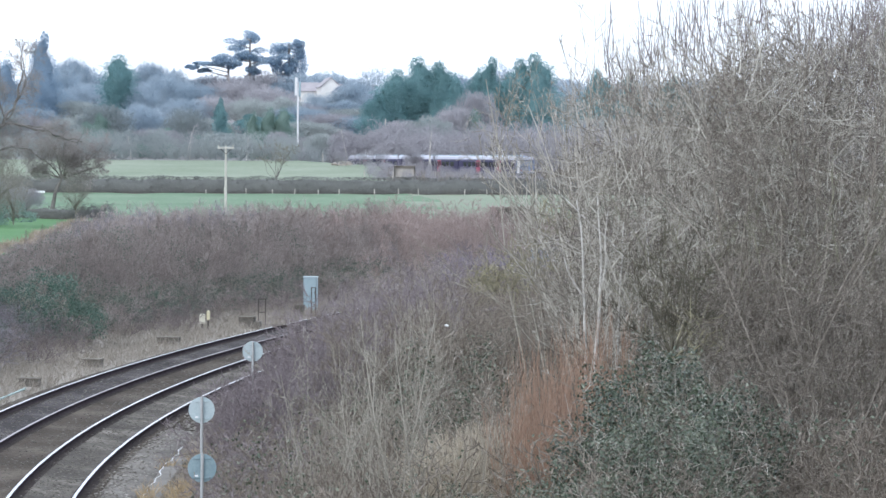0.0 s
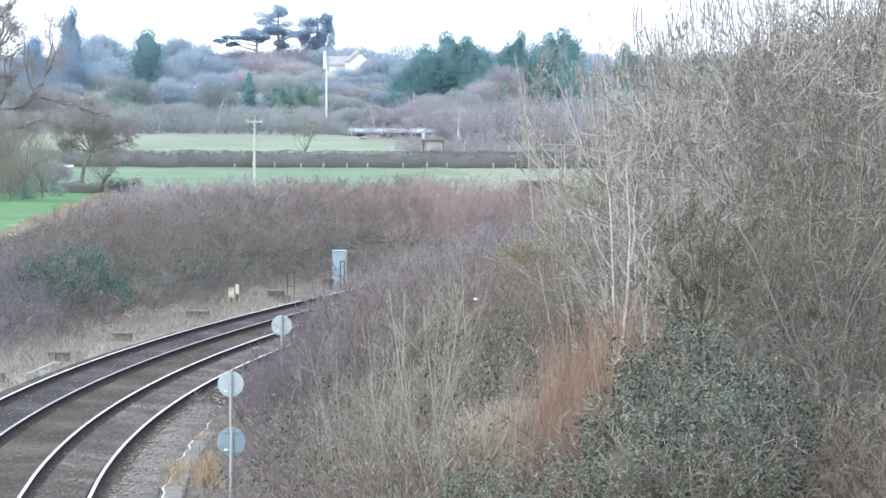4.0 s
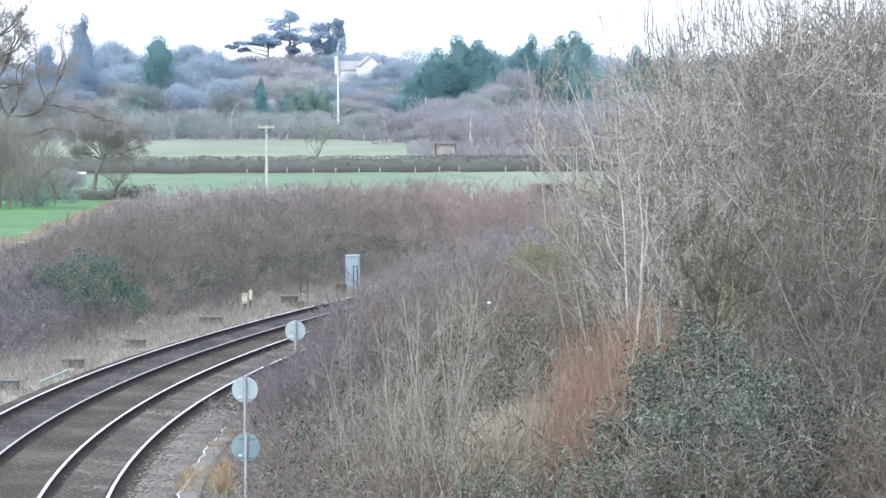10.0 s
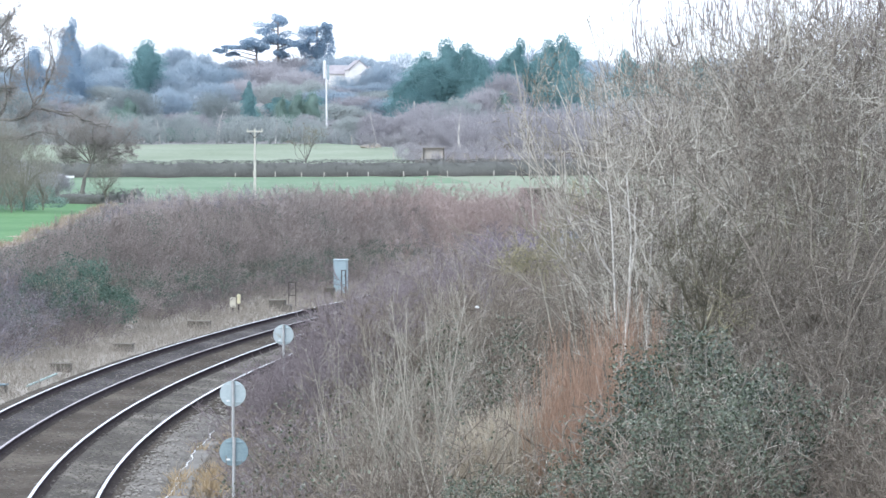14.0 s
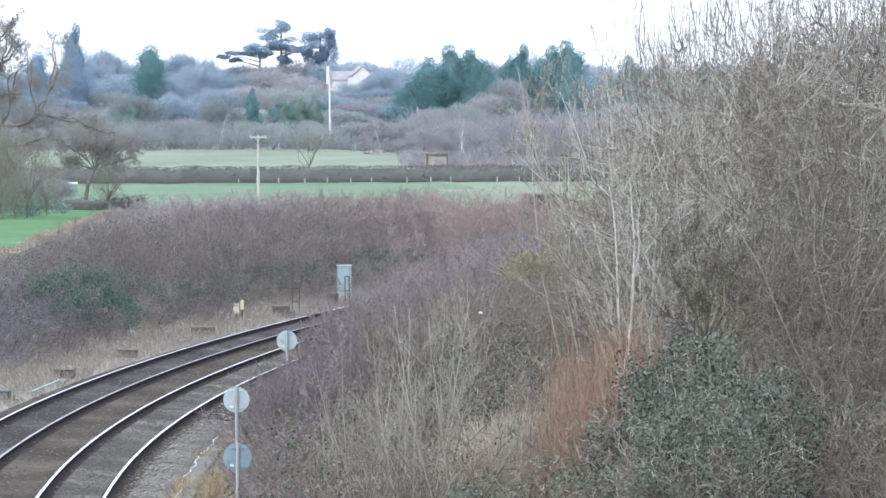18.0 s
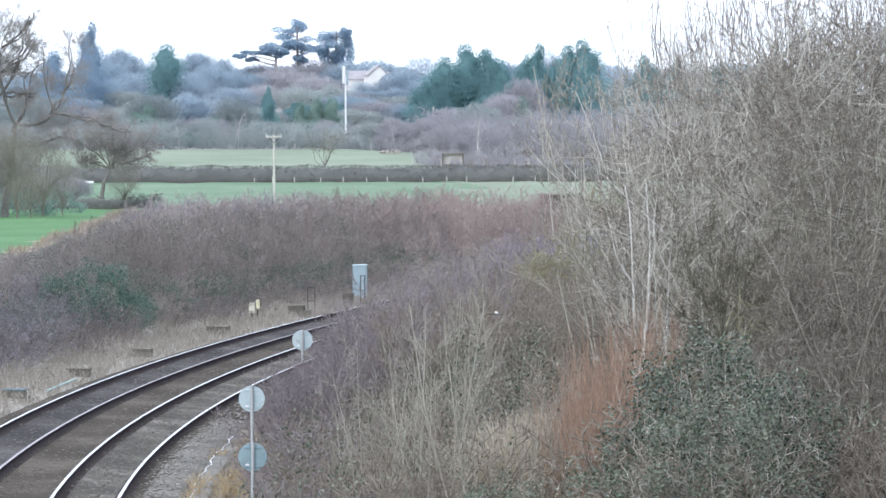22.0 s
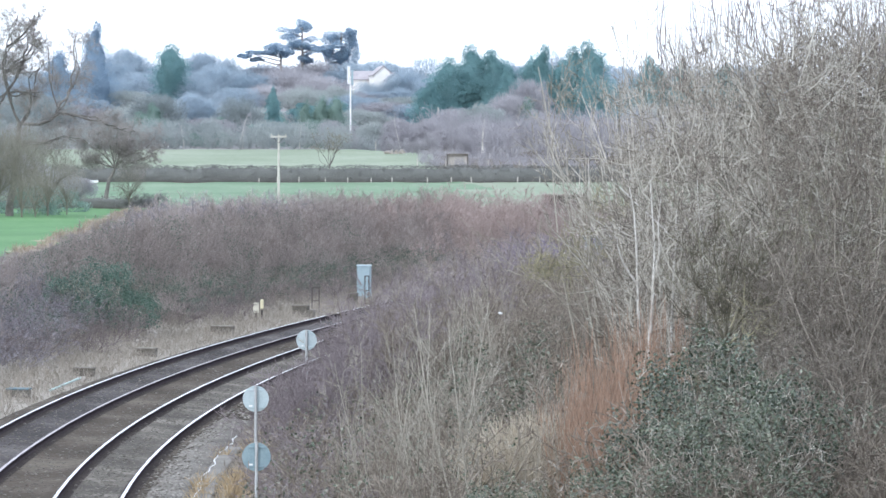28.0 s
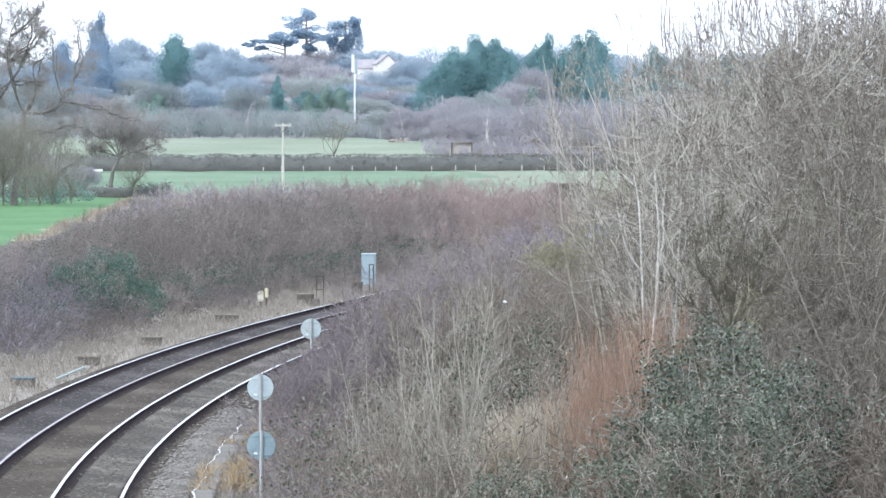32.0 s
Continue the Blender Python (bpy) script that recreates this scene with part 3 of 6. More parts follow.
def round_sign(x, y, top, mat, label, lean=0.0):
    """A round sign seen from its back: post, disc, two clamps, a small sticker."""
    g = gz(x, y) - 0.15
    h = top - g
    t = tagged(new("round_sign"), label, "railway sign", "round lineside signs")
    part("post", tube(0.036, 0, h + 0.03, 12), M["galv"], t, "grey steel post")
    bm = bmesh.new()
    bmesh.ops.create_cone(bm, cap_ends=True, segments=40, radius1=0.315, radius2=0.315, depth=0.012)
    bmesh.ops.bevel(bm, geom=bm.edges[:], offset=0.003, segments=1, affect="EDGES")
    bmesh.ops.rotate(bm, cent=(0, 0, 0), matrix=Matrix.Rotation(math.pi / 2, 3, "X"), verts=bm.verts)
    bmesh.ops.translate(bm, vec=(0, 0.06, h - 0.29), verts=bm.verts)
    disc = part("disc", bm, mat, t, "plain metal back of the disc")
    for dz in (-0.08, -0.5):
        part("clamp", box(-0.19, 0.19, 0.032, 0.052, h + dz - 0.02, h + dz + 0.02), mat, t)
    part("sticker", box(-0.16, -0.08, 0.046, 0.053, h - 0.50, h - 0.44, 0.002), M["white"], disc, "small white sticker")
    return put(t, x, y, g, rz=4, lean=lean)


x, y, z = spot_at(550, 572.3, FOCAL / 57.5)
round_sign(x, y, z, M["disc"], "pale grey back of a round sign on a steel post")
x, y, z = spot_at(460, 671.7, FOCAL / 73.5)
round_sign(x, y, z, M["disc"], "grey back of a round sign beside the track")
x, y, z = spot_at(459.5, 772.5, FOCAL / 81)
round_sign(x, y, z, M["disc_dark"], "blue-grey back of a low round sign beside the path", lean=0.6)


def seat(px, py):
    """A place on the far verge, from the sight grid."""
    d = FOCAL * 8.5 / (py - 244.8)
    for _ in range(6):
        x = (px - 784) * d / FOCAL
        d = FOCAL * (EYE - gz(x, d)) / (py - 244.8)
    return (px - 784) * d / FOCAL, d


# signalling cabinet with two tube guard rails beside it
cx_, cy_ = seat(652, 517)
cab = tagged(new("signalling_cabinet"), "tall pale blue-grey steel signalling cabinet beside the line", "cabinet")
part("plinth", box(-0.36, 0.36, -0.3, 0.3, -0.15, 0.06, 0.01), M["concrete"], cab, "concrete plinth")
part("body", box(-0.37, 0.37, -0.3, 0.3, 0.06, 1.86, 0.02), M["cabinet"], cab)
part("lid", box(-0.40, 0.40, -0.34, 0.34, 1.86, 1.93, 0.02), M["cabinet_lid"], cab, "overhanging pale lid")
door = part("door", box(-0.33, 0.33, -0.318, -0.302, 0.14, 1.80, 0.006), M["cabinet"], cab)
part("handle", box(0.24, 0.27, -0.34, -0.319, 0.95, 1.12, 0.004), M["dark_steel"], door, "dark handle")
put(cab, cx_, cy_, rz=-6)


def guard_rail(px, py, w, h, rz):
    x, y = seat(px, py)
    t = tagged(new("guard_rail"), "rusty brown steel tube guard rail beside the track", "guard rail", "guard rails")
    for sx in (-w / 2, w / 2):
        part("post", box(sx - 0.022, sx + 0.022, -0.022, 0.022, -0.2, h, 0.006), M["dark_steel"], t)
    part("top_rail", box(-w / 2 - 0.03, w / 2 + 0.03, -0.03, 0.03, h, h + 0.045, 0.008), M["dark_steel"], t)
    part("mid_rail", box(-w / 2 + 0.03, w / 2 - 0.03, -0.02, 0.02, h * 0.5, h * 0.5 + 0.04, 0.006), M["dark_steel"], t)
    return put(t, x, y, rz=rz)


guard_rail(566, 543, 0.36, 1.33, 8)
guard_rail(657, 527, 0.42, 1.55, 60)


def concrete_block(px, py, w, h, d=0.45, cap=True, rz=0.0, step=False):
    x, y = seat(px, py)
    t = tagged(new("concrete_block"), "low weathered concrete cable chamber in the dry grass verge", "concrete block", "verge cable chambers")
    part("body", box(-w / 2, w / 2, -d / 2, d / 2, -0.12, h, 0.02), M["dark_concrete"], t)
    if cap:
        part("cover", box(-w / 2 - 0.03, w / 2 + 0.03, -d / 2 - 0.03, d / 2 + 0.03, h, h + 0.06, 0.02), M["cover"], t, "stained cover slab")
    if step:
        part("step", box(w / 2 + 0.004, w / 2 + 0.30, -d / 2, d / 2, -0.12, h * 0.65, 0.02), M["dark_concrete"], t)
    return put(t, x, y, rz=rz)


first_block = concrete_block(40, 690, 0.74, 0.26, rz=-8)
for o in first_block.children:
    if o.name.startswith("cover"):
        o.data.materials[0] = M["slate_blue"]
        tagged(o, "blue-grey cover slab")
concrete_block(156, 652, 0.74, 0.26, rz=-8)
concrete_block(267, 617, 0.78, 0.28, rz=-10)
concrete_block(401, 577, 1.0, 0.30, rz=-12)
concrete_block(540, 547, 0.78, 0.52, rz=-14, step=True)
concrete_block(632, 526, 0.46, 0.56, rz=-14)

x, y = seat(464, 552)
t = tagged(new("lineside_box"), "cream steel box and yellow telephone hood on posts", "lineside box")
part("post", tube(0.04, -0.2, 0.55, 8), M["dark_steel"], t, m=pose(-0.1, 0, 0))
part("box", box(-0.24, 0.05, -0.12, 0.12, 0.32, 0.82, 0.02), M["cream"], t, "cream box")
part("post", tube(0.04, -0.2, 0.55, 8), M["dark_steel"], t, m=pose(0.19, 0, 0))
part("hood", box(0.11, 0.28, -0.12, 0.12, 0.50, 0.98, 0.05), M["yellow"], t, "yellow hood")
put(t, x, y)

# a pale blue-green pipe lying on the verge
xa, ya = seat(96, 690)
xb, yb = seat(148, 668)
t = tagged(new("pipe"), "pale turquoise plastic pipe lying on the verge", "pipe")
ln = math.hypot(xb - xa, yb - ya)
part("tube", tube(0.04, 0, ln, 10), M["turquoise"], t)
t.matrix_world = Matrix.Translation((xa, ya, gz(xa, ya) + 0.24)) @ Vector((xb - xa, yb - ya, gz(xb, yb) - gz(xa, ya))).to_track_quat("Z", "Y").to_matrix().to_4x4()

# worn concrete troughing path on the near side of the tracks
v, f, m = sweep([(4.05, -0.6), (4.05, -0.2), (4.1, -0.18), (4.5, -0.17), (4.55, -0.19), (4.55, -0.6)], FIRST, 41)
tagged(new("path", mesh_of("path", v, f, M["path"])), "worn grey-brown concrete trough path along the track", "path", kind="structure")
v, f, m = sweep([(2.8, -0.5), (2.85, -0.185), (3.3, -0.205), (3.95, -0.3), (4.0, -0.5)], FIRST, 44)
tagged(new("cess", mesh_of("cess", v, f, M["cess"])), "pale gravel cess between the track and the path", "gravel", kind="structure")
# its broken pale edge, added as a thin white strip on the path
q = np.random.default_rng(70)
yy = np.arange(96.0, 124.0, 0.35)
xx = centre_x(yy) + 4.10 + 0.05 * np.sin(yy * 0.8) + 0.03 * np.sin(yy * 2.3) + q.normal(0, 0.012, len(yy))
hw = q.uniform(0.006, 0.016, len(yy))
v = np.stack([np.stack([xx + k * hw, yy, np.full(len(yy), z)], 1) for k, z in ((-1, -0.21), (-1, -0.172), (1, -0.165), (1, -0.21))], 1).reshape(-1, 3)
i = np.arange(len(yy) * 4).reshape(-1, 4)
j = np.roll(i, -1, 1)
tagged(new("path_cable", mesh_of("path_cable", v, np.stack([i[:-1], j[:-1], j[1:], i[1:]], -1).reshape(-1, 4), M["white"])), "thin white broken edge of the path", "cable")


# ---------------------------------------------------------------- poles, fences, buildings
def electricity_pole(x, y, top, base):
    t = tagged(new("electricity_pole"), "pale weathered wooden electricity pole with a crossarm", "electricity pole")
    h = top - base
    part("pole", tube(0.19, -0.3, h, 10, 0.13), M["pole_wood"], t)
    part("crossarm", box(-1.0, 1.0, -0.22, -0.12, h - 0.28, h - 0.08, 0.01), M["pole_wood"], t)
    for sx in (-0.88, 0.0, 0.88):
        part("insulator", tube(0.06, h - 0.08, h + 0.2, 8, 0.03), M["cream"], t, m=pose(sx, -0.17, 0))
    for sx in (-1, 1):
        part("brace", box(-0.03, 0.03, -0.02, 0.02, 0, 0.9, 0.003), M["dark_steel"], t, m=pose(sx * 0.62, -0.17, h - 0.3) @ pose(0, 0, 0, 0, sx * 222, 0))
    return put(t, x, y, base)


x, y, z = spot_at(501, 226, 522)
electricity_pole(x, y, z, gz(x, y))

x, y, z = spot_at(628, 113, 790)
t = tagged(new("radio_mast"), "slim white radio mast with a panel head", "radio mast")
g = gz(x, y)
part("pole", tube(0.2, -0.3, z - g - 1, 12, 0.15), M["white"], t)
part("panel", box(-0.6, -0.05, -0.3, 0.3, z - g - 2.4, z - g + 1.0, 0.08), M["white"], t, "white antenna panel")
part("panel", box(0.15, 0.55, -0.3, 0.3, z - g - 2.6, z - g + 0.2, 0.08), M["cabinet"], t, "grey antenna panel")
put(t, x, y, g)


def telegraph_post(px, y0, y1, dist, r=0.13, mat="pole_wood"):
    x, y, z = spot_at(px, y0, dist)
    g = gz(x, y)
    t = tagged(new("telegraph_pole"), "slim pale wooden pole in front of the wood", "pole", "slim poles")
    part("pole", tube(r, -0.3, z - g, 8, r * 0.8), M[mat], t)
    put(t, x, y, g)


telegraph_post(783, 176, 215, 800)
telegraph_post(717, 200, 240, 782)

post_mesh = bm_mesh("fence_post", box(-0.06, 0.06, -0.06, 0.06, -0.3, 1.0, 0.01), M["pole_wood"])
rng = np.random.default_rng(5)


def fence_posts(xs, y, label, h=1.0):
    for x in xs:
        if rng.uniform() < 0.25:
            continue
        x += rng.uniform(-1.0, 1.0)
        ob = tagged(new("fence_post", post_mesh), label, "fence post", "field fence posts")
        ob.matrix_world = pose(x, y, gz(x, y), 0, rng.uniform(-4, 4), rng.uniform(0, 90)) @ Matrix.Diagonal((1, 1, h * rng.uniform(0.85, 1.1), 1))


fence_posts(np.arange(-26, 24, 3.4), 595.5, "pale wooden fence post at the foot of a clipped hedge", 0.7)
fence_posts(np.arange(-3, 28, 3.6), 640, "pale wooden fence post beside the railway", 1.25)
fence_posts(np.arange(-34, -3, 7.5), 722, "wooden fence post at the top of the pasture", 1.5)


def bush_band(name, label, x0, x1, y, depth, h, seed, mat, n, wob=0.15):
    """A clipped hedge: a dense band of short twigs."""
    rg = np.random.default_rng(seed)
    bx = rg.uniform(x0, x1, n)
    by = y + rg.uniform(-depth / 2, depth / 2, n)
    g = ground_z(bx, by)
    top = h * (1 + wob * np.sin(bx * 0.35) * 0.5 + wob * rg.normal(0, 0.35, n))
    hz = rg.uniform(0, 1, n) ** 0.8
    p = np.stack([bx, by, g + hz * top], 1)
    d = unit(rg.normal(0, 1, (n, 3)) + np.array([0, 0, 0.5]))
    ln = rg.uniform(0.2, 0.5, n)
    p1 = p + d * ln[:, None]
    p1[:, 2] = np.minimum(p1[:, 2], g + top + 0.08)
    v, f = sticks(p, p1, np.full(n, 0.035), np.full(n, 0.02))
    ob = tagged(new(name), label, "hedge")
    tagged(part("foliage", mesh_of("foliage", v, f, M[mat]), None, ob, "short clipped twigs"), kind="stuff")
    xs = np.arange(x0, x1, 1.0)
    gg = ground_z(xs, np.full(len(xs), y))
    prof = np.array([(-0.3, -0.3), (-0.36, 0.5), (-0.28, 0.82), (0.28, 0.82), (0.36, 0.5), (0.3, -0.3)])
    vv = np.zeros((len(xs), 6, 3))
    vv[:, :, 0] = xs[:, None]
    vv[:, :, 1] = y + prof[None, :, 0] * depth + rg.normal(0, 0.05, (len(xs), 6))
    vv[:, :, 2] = gg[:, None] + prof[None, :, 1] * h + rg.normal(0, 0.05, (len(xs), 6))
    i = np.arange(len(xs) * 6).reshape(-1, 6)
    j = np.roll(i, -1, 1)
    part("core", mesh_of("core", vv.reshape(-1, 3), np.stack([i[:-1], j[:-1], j[1:], i[1:]], -1).reshape(-1, 4), M[mat]), None, ob)
    return ob


bush_band("clipped_hedge", "long clipped brown hawthorn hedge between two pastures", -62, 30, 597, 1.8, 2.3, 11, "hedge", 14000, wob=0.02)
bush_band("low_hedge", "low brown hedge at the edge of the wheat field", -64, -31, 481, 1.6, 1.25, 12, "hedge", 4000, wob=0.4)


x, y, _ = spot_at(174, 300, 590)
t = tagged(new("water_trough"), "low white water trough beside the hedge", "trough")
part("basin", box(-0.6, 0.6, -0.25, 0.25, 0.1, 0.42, 0.03), M["white"], t)
for sx in (-0.45, 0.45):
    part("foot", box(sx - 0.06, sx + 0.06, -0.2, 0.2, -0.1, 0.098, 0.01), M["concrete"], t)
put(t, x, y)


def house(px, base_y, dist, w, d, wall_h, roof_h, rz, wall, roof, label, windows=2, gable_front=True):
    x, y, _ = spot_at(px, 245, dist)
    g = gz(x, y)
    t = tagged(new("house"), label, "house", "distant houses")
    part("wall", box(-w / 2, w / 2, -d / 2, d / 2, -1.5, wall_h, 0.02), wall, t)
    bm = bmesh.new()
    o = 0.35
    pr = [(-w / 2 - o, wall_h - 0.15), (0, wall_h + roof_h), (w / 2 + o, wall_h - 0.15), (w / 2 + o, wall_h + 0.05), (0, wall_h + roof_h + 0.22), (-w / 2 - o, wall_h + 0.05)]
    rows_ = [[bm.verts.new((a, yy, b)) for a, b in pr] for yy in (-d / 2 - o, d / 2 + o)]
    for k in range(6):
        bm.faces.new((rows_[0][k], rows_[0][(k + 1) % 6], rows_[1][(k + 1) % 6], rows_[1][k]))
    for r in rows_:
        bm.faces.new((r[0], r[1], r[4], r[5]))
        bm.faces.new((r[1], r[2], r[3], r[4]))
    part("roof", bm, roof, t, "grey tiled pitched roof")
    for yy in (-d / 2 + 0.02, d / 2 - 0.22):
        bm = bmesh.new()
        tri = [[bm.verts.new((a, yy + e, b)) for a, b in ((-w / 2, wall_h - 0.02), (w / 2, wall_h - 0.02), (0, wall_h + roof_h))] for e in (0, 0.2)]
        bm.faces.new(tri[0])
        bm.faces.new(tri[1][::-1])
        for k in range(3):
            bm.faces.new((tri[0][k], tri[1][k], tri[1][(k + 1) % 3], tri[0][(k + 1) % 3]))
        part("gable", bm, wall, t)
    for k in range(windows):
        for zz in (0.9, wall_h - 1.6):
            xx = -w / 2 + w * (k + 0.5) / windows
            wd = part("window", box(xx - 0.6, xx + 0.6, -d / 2 - 0.06, -d / 2 - 0.004, zz, zz + 1.2, 0.01), M["white"], t, "white framed window")
            part("pane", box(xx - 0.5, xx + 0.5, -d / 2 - 0.075, -d / 2 - 0.064, zz + 0.1, zz + 1.1, 0.0), M["glass_dark"], wd)
    t.matrix_world = pose(x, y, g + base_y, 0, 0, rz)
    return t


M["glass_dark"] = material("dark_window_glass", ((0.02, 0.025, 0.03), (0.03, 0.035, 0.04), (0.05, 0.055, 0.06)), scale=1, fine=5, rough=0.08, spec=0.6)
M["stucco_wall"] = material("pale_stucco_wall", ((0.70, 0.69, 0.66), (0.78, 0.77, 0.74), (0.83, 0.82, 0.80)), scale=0.5, fine=6)
M["roof_tile"] = material("grey_roof_tiles", ((0.32, 0.3, 0.32), (0.4, 0.375, 0.39), (0.47, 0.44, 0.45)), scale=0.6, fine=6)
M["sheet"] = material("pale_sheet_roof", ((0.6, 0.6, 0.6), (0.7, 0.7, 0.7), (0.78, 0.78, 0.78)), scale=0.5, fine=5, rough=0.5)
house(682, 2.6, 1012, 4.6, 9, 5.0, 2.1, 8, M["stucco_wall"], M["roof_tile"], "white stuccoed gabled house among trees on the hill", 0)
house(702, 2.0, 1009, 3.6, 8, 4.4, 1.7, 8, M["stucco_wall"], M["roof_tile"], "white stuccoed wing of the house on the hill", 0)
house(658, 1.9, 1020, 5.0, 8, 4.6, 1.9, -78, M["stucco_wall"], M["roof_tile"], "white stuccoed house with a side gable among trees", 0)
house(285, -1.2, 742, 4.2, 6, 1.7, 1.5, 5, M["sheet"], M["roof_tile"], "low grey barn behind the pasture", 0)
house(50, -0.3, 745, 1.7, 3, 1.5, 0.8, 15, M["stucco_wall"], M["roof_tile"], "white cottage glimpsed behind the oak", 1)
house(1106, 0, 765, 4.5, 6, 2.8, 1.4, 10, M["stucco_wall"], M["sheet"], "low white building beyond the railway", 1)
house(1030, 0, 800, 3.5, 4, 2.4, 1.0, 90, M["dark_concrete"], M["roof_tile"], "low dark outbuilding with a grey roof", 1)

x, y, _ = spot_at(817, 270, 652)
t = tagged(new("shed"), "small brown open-fronted shed with a pale flat roof", "shed")
g = gz(x, y)
part("back_wall", box(-1.496, 1.496, -0.4, -0.3, -0.2, 1.7, 0.01), M["pole_wood"], t)
for sx in (-1.6, 1.5):
    part("side_wall", box(sx, sx + 0.1, -0.9, 0.896, -0.2, 1.7, 0.01), M["dark_concrete"], t)
part("roof", box(-1.8, 1.8, -1.1, 1.15, 1.704, 1.80, 0.02), M["concrete"], t, "pale roof")
t.matrix_world = pose(x, y, g, 0, 0, 4)


# ---------------------------------------------------------------- plants
def shrub_arrays(seed, stems, h, lean, r, levels, least, base=0.25, up=0.04, bend=0.10, far=False):
    rg = np.random.default_rng(seed)
    a = rg.uniform(0, 2 * math.pi, stems)
    q = rg.uniform(0, 1, stems) ** 0.5
    p = np.stack([np.cos(a) * base * q, np.sin(a) * base * q, np.full(stems, -0.1)], 1)
    tl = np.radians(lean) * q * rg.uniform(0.5, 1.3, stems)
    d = np.stack([np.cos(a) * np.sin(tl), np.sin(a) * np.sin(tl), np.cos(tl)], 1)
    ln = h * rg.uniform(0.65, 1.05, stems)
    rr = r * rg.uniform(0.6, 1.2, stems)
    sets, _ = plant(rg, (p, d, ln, rr, 4, bend, up), levels, least, 3, far)
    return merge(*sets)


def scatter(kind, meshes, spots, rg, label, category, group, size):
    """One object a spot (x, y, scale)."""
    for i, (x, y, k) in enumerate(spots):
        ob = tagged(new(kind, meshes[i % len(meshes)]), label, category, group)
        s = k * rg.uniform(*size)
        w = s * rg.uniform(0.9, 1.2)
        ob.matrix_world = pose(x, y, gz(x, y), 0, 0, rg.uniform(0, 360)) @ Matrix.Diagonal((w, w, s, 1))


def thicket(name, arrays, spots, rg, label, category, mat, size):
    """All the plants of a stand that nobody could count, in one mesh."""
    sets = []
    for i, (x, y, k) in enumerate(spots):
        v, f = arrays[i % len(arrays)]
        a = rg.uniform(0, 2 * math.pi)
        s = k * rg.uniform(*size)
        w = s * rg.uniform(0.9, 1.2)
        c, n = math.cos(a) * w, math.sin(a) * w
        sets.append((np.stack([v[:, 0] * c - v[:, 1] * n + x, v[:, 0] * n + v[:, 1] * c + y, v[:, 2] * s + gz(x, y)], 1), f))
    return tagged(new(name, mesh_of(name, *merge(*sets), mat)), label, category, kind="stuff")


def spread(step, x0, x1, y0, y1, inside, deep=1.25):
    """Uneven spots (x, y, scale); inside gives the scale, or 0 for none."""
    yy, xx = np.meshgrid(np.arange(y0, y1, step * deep), np.arange(x0, x1, step), indexing="ij")
    x = (xx + rg.uniform(-0.5, 0.5, xx.shape) * step).ravel()
    y = (yy + rg.uniform(-0.5, 0.5, xx.shape) * step * deep).ravel()
    d = off_line(x, y)[0]
    k = [inside(*q) for q in zip(x, y, d)]
    return [(float(a), float(b), float(c)) for a, b, c in zip(x, y, k) if c > 0]


rg = np.random.default_rng(21)
HAW = [(8, 0.08, 44, 0.5, 0.5, 2, 0.16, 0.05), (12, 0.1, 46, 0.5, 0.55, 1, 0.18, 0.03)]
THIN = [(7, 0.08, 44, 0.5, 0.5, 2, 0.16, 0.05), (14, 0.1, 42, 0.5, 0.55, 1, 0.18, 0.05)]
haw_arrays = [shrub_arrays(100 + i, 8, 2.9, 46, 0.026, HAW, 0.0075) for i in range(6)]
thin_arrays = [shrub_arrays(160 + i, 6, 2.9, 46, 0.026, THIN, 0.007, far=True) for i in range(5)]
hawthorn = [mesh_of("hawthorn_shrub", *a, M["tw_hawthorn"]) for a in haw_arrays]


def scrub_crest(x, y):
    """Height of the scrub's crest: it falls away towards the open field."""
    a = 784 + x * FOCAL / y
    row = np.interp(a, [0, 76, 155, 230, 262, 300, 440, 480, 520, 590, 625, 660, 760, 810, 860, 960], [452, 423, 395, 367, 350, 334, 329, 322, 331, 317, 319, 331, 328, 316, 308, 308])
    return EYE - (row - 244.8) * y / FOCAL


def left_scrub(x, y, d):
    if d > -7.4 or d < -60 or x < -0.118 * y - 2 or (y > 215 and x < field_edge(y) + 0.6) or x > 0.03 * y + 4:
        return 0
    if y < 190 and 115 < 784 + x * FOCAL / y < 290:
        return 0.16 + 0.1 * (y % 1)
    k = min(1.1 + 0.2 * (y > 270), 0.4 + (-7 - d) / 8, (scrub_crest(x, y) - gz(x, y)) / 2.95)
    return k if k > 0.2 else 0


spots = spread(2.6, -60, 20, 148, 345, left_scrub)
rusty = [q for q in spots if q[1] > 272 + rg.normal(0, 22) and q[0] > -0.012 * q[1] + rg.normal(0, 3)]
spots = [q for q in spots if q not in rusty]
spots.sort(key=lambda q: -float(off_line(np.array([q[0]]), np.array([q[1]]))[0][0]))
scatter("hawthorn_shrub", hawthorn, spots[:220], rg, "bare brown hawthorn shrub on the railway bank", "shrub", "bank scrub", (0.8, 1.15))
thicket("rusty_scrub", thin_arrays, rusty, rg, "tan and rust-pink bare scrub on the crest of the bank", "scrub", M["tw_rust"], (0.85, 1.05))
deep = spots[220:]
drift = [0.7 * math.exp(-((784 + a * FOCAL / b - 235) / 60) ** 2) + math.sin(a * 0.31 + 1.2) * math.sin(b * 0.085 + 0.7 * math.sin(a * 0.2)) + float(e) for (a, b, _), e in zip(deep, np.random.default_rng(22).normal(0, 0.22, len(deep)))]
thicket("scrub", thin_arrays, [s for s, e in zip(deep, drift) if e <= 0.25], rg, "bare brown scrub covering the railway bank", "scrub", M["tw_hawthorn"], (0.8, 1.04))
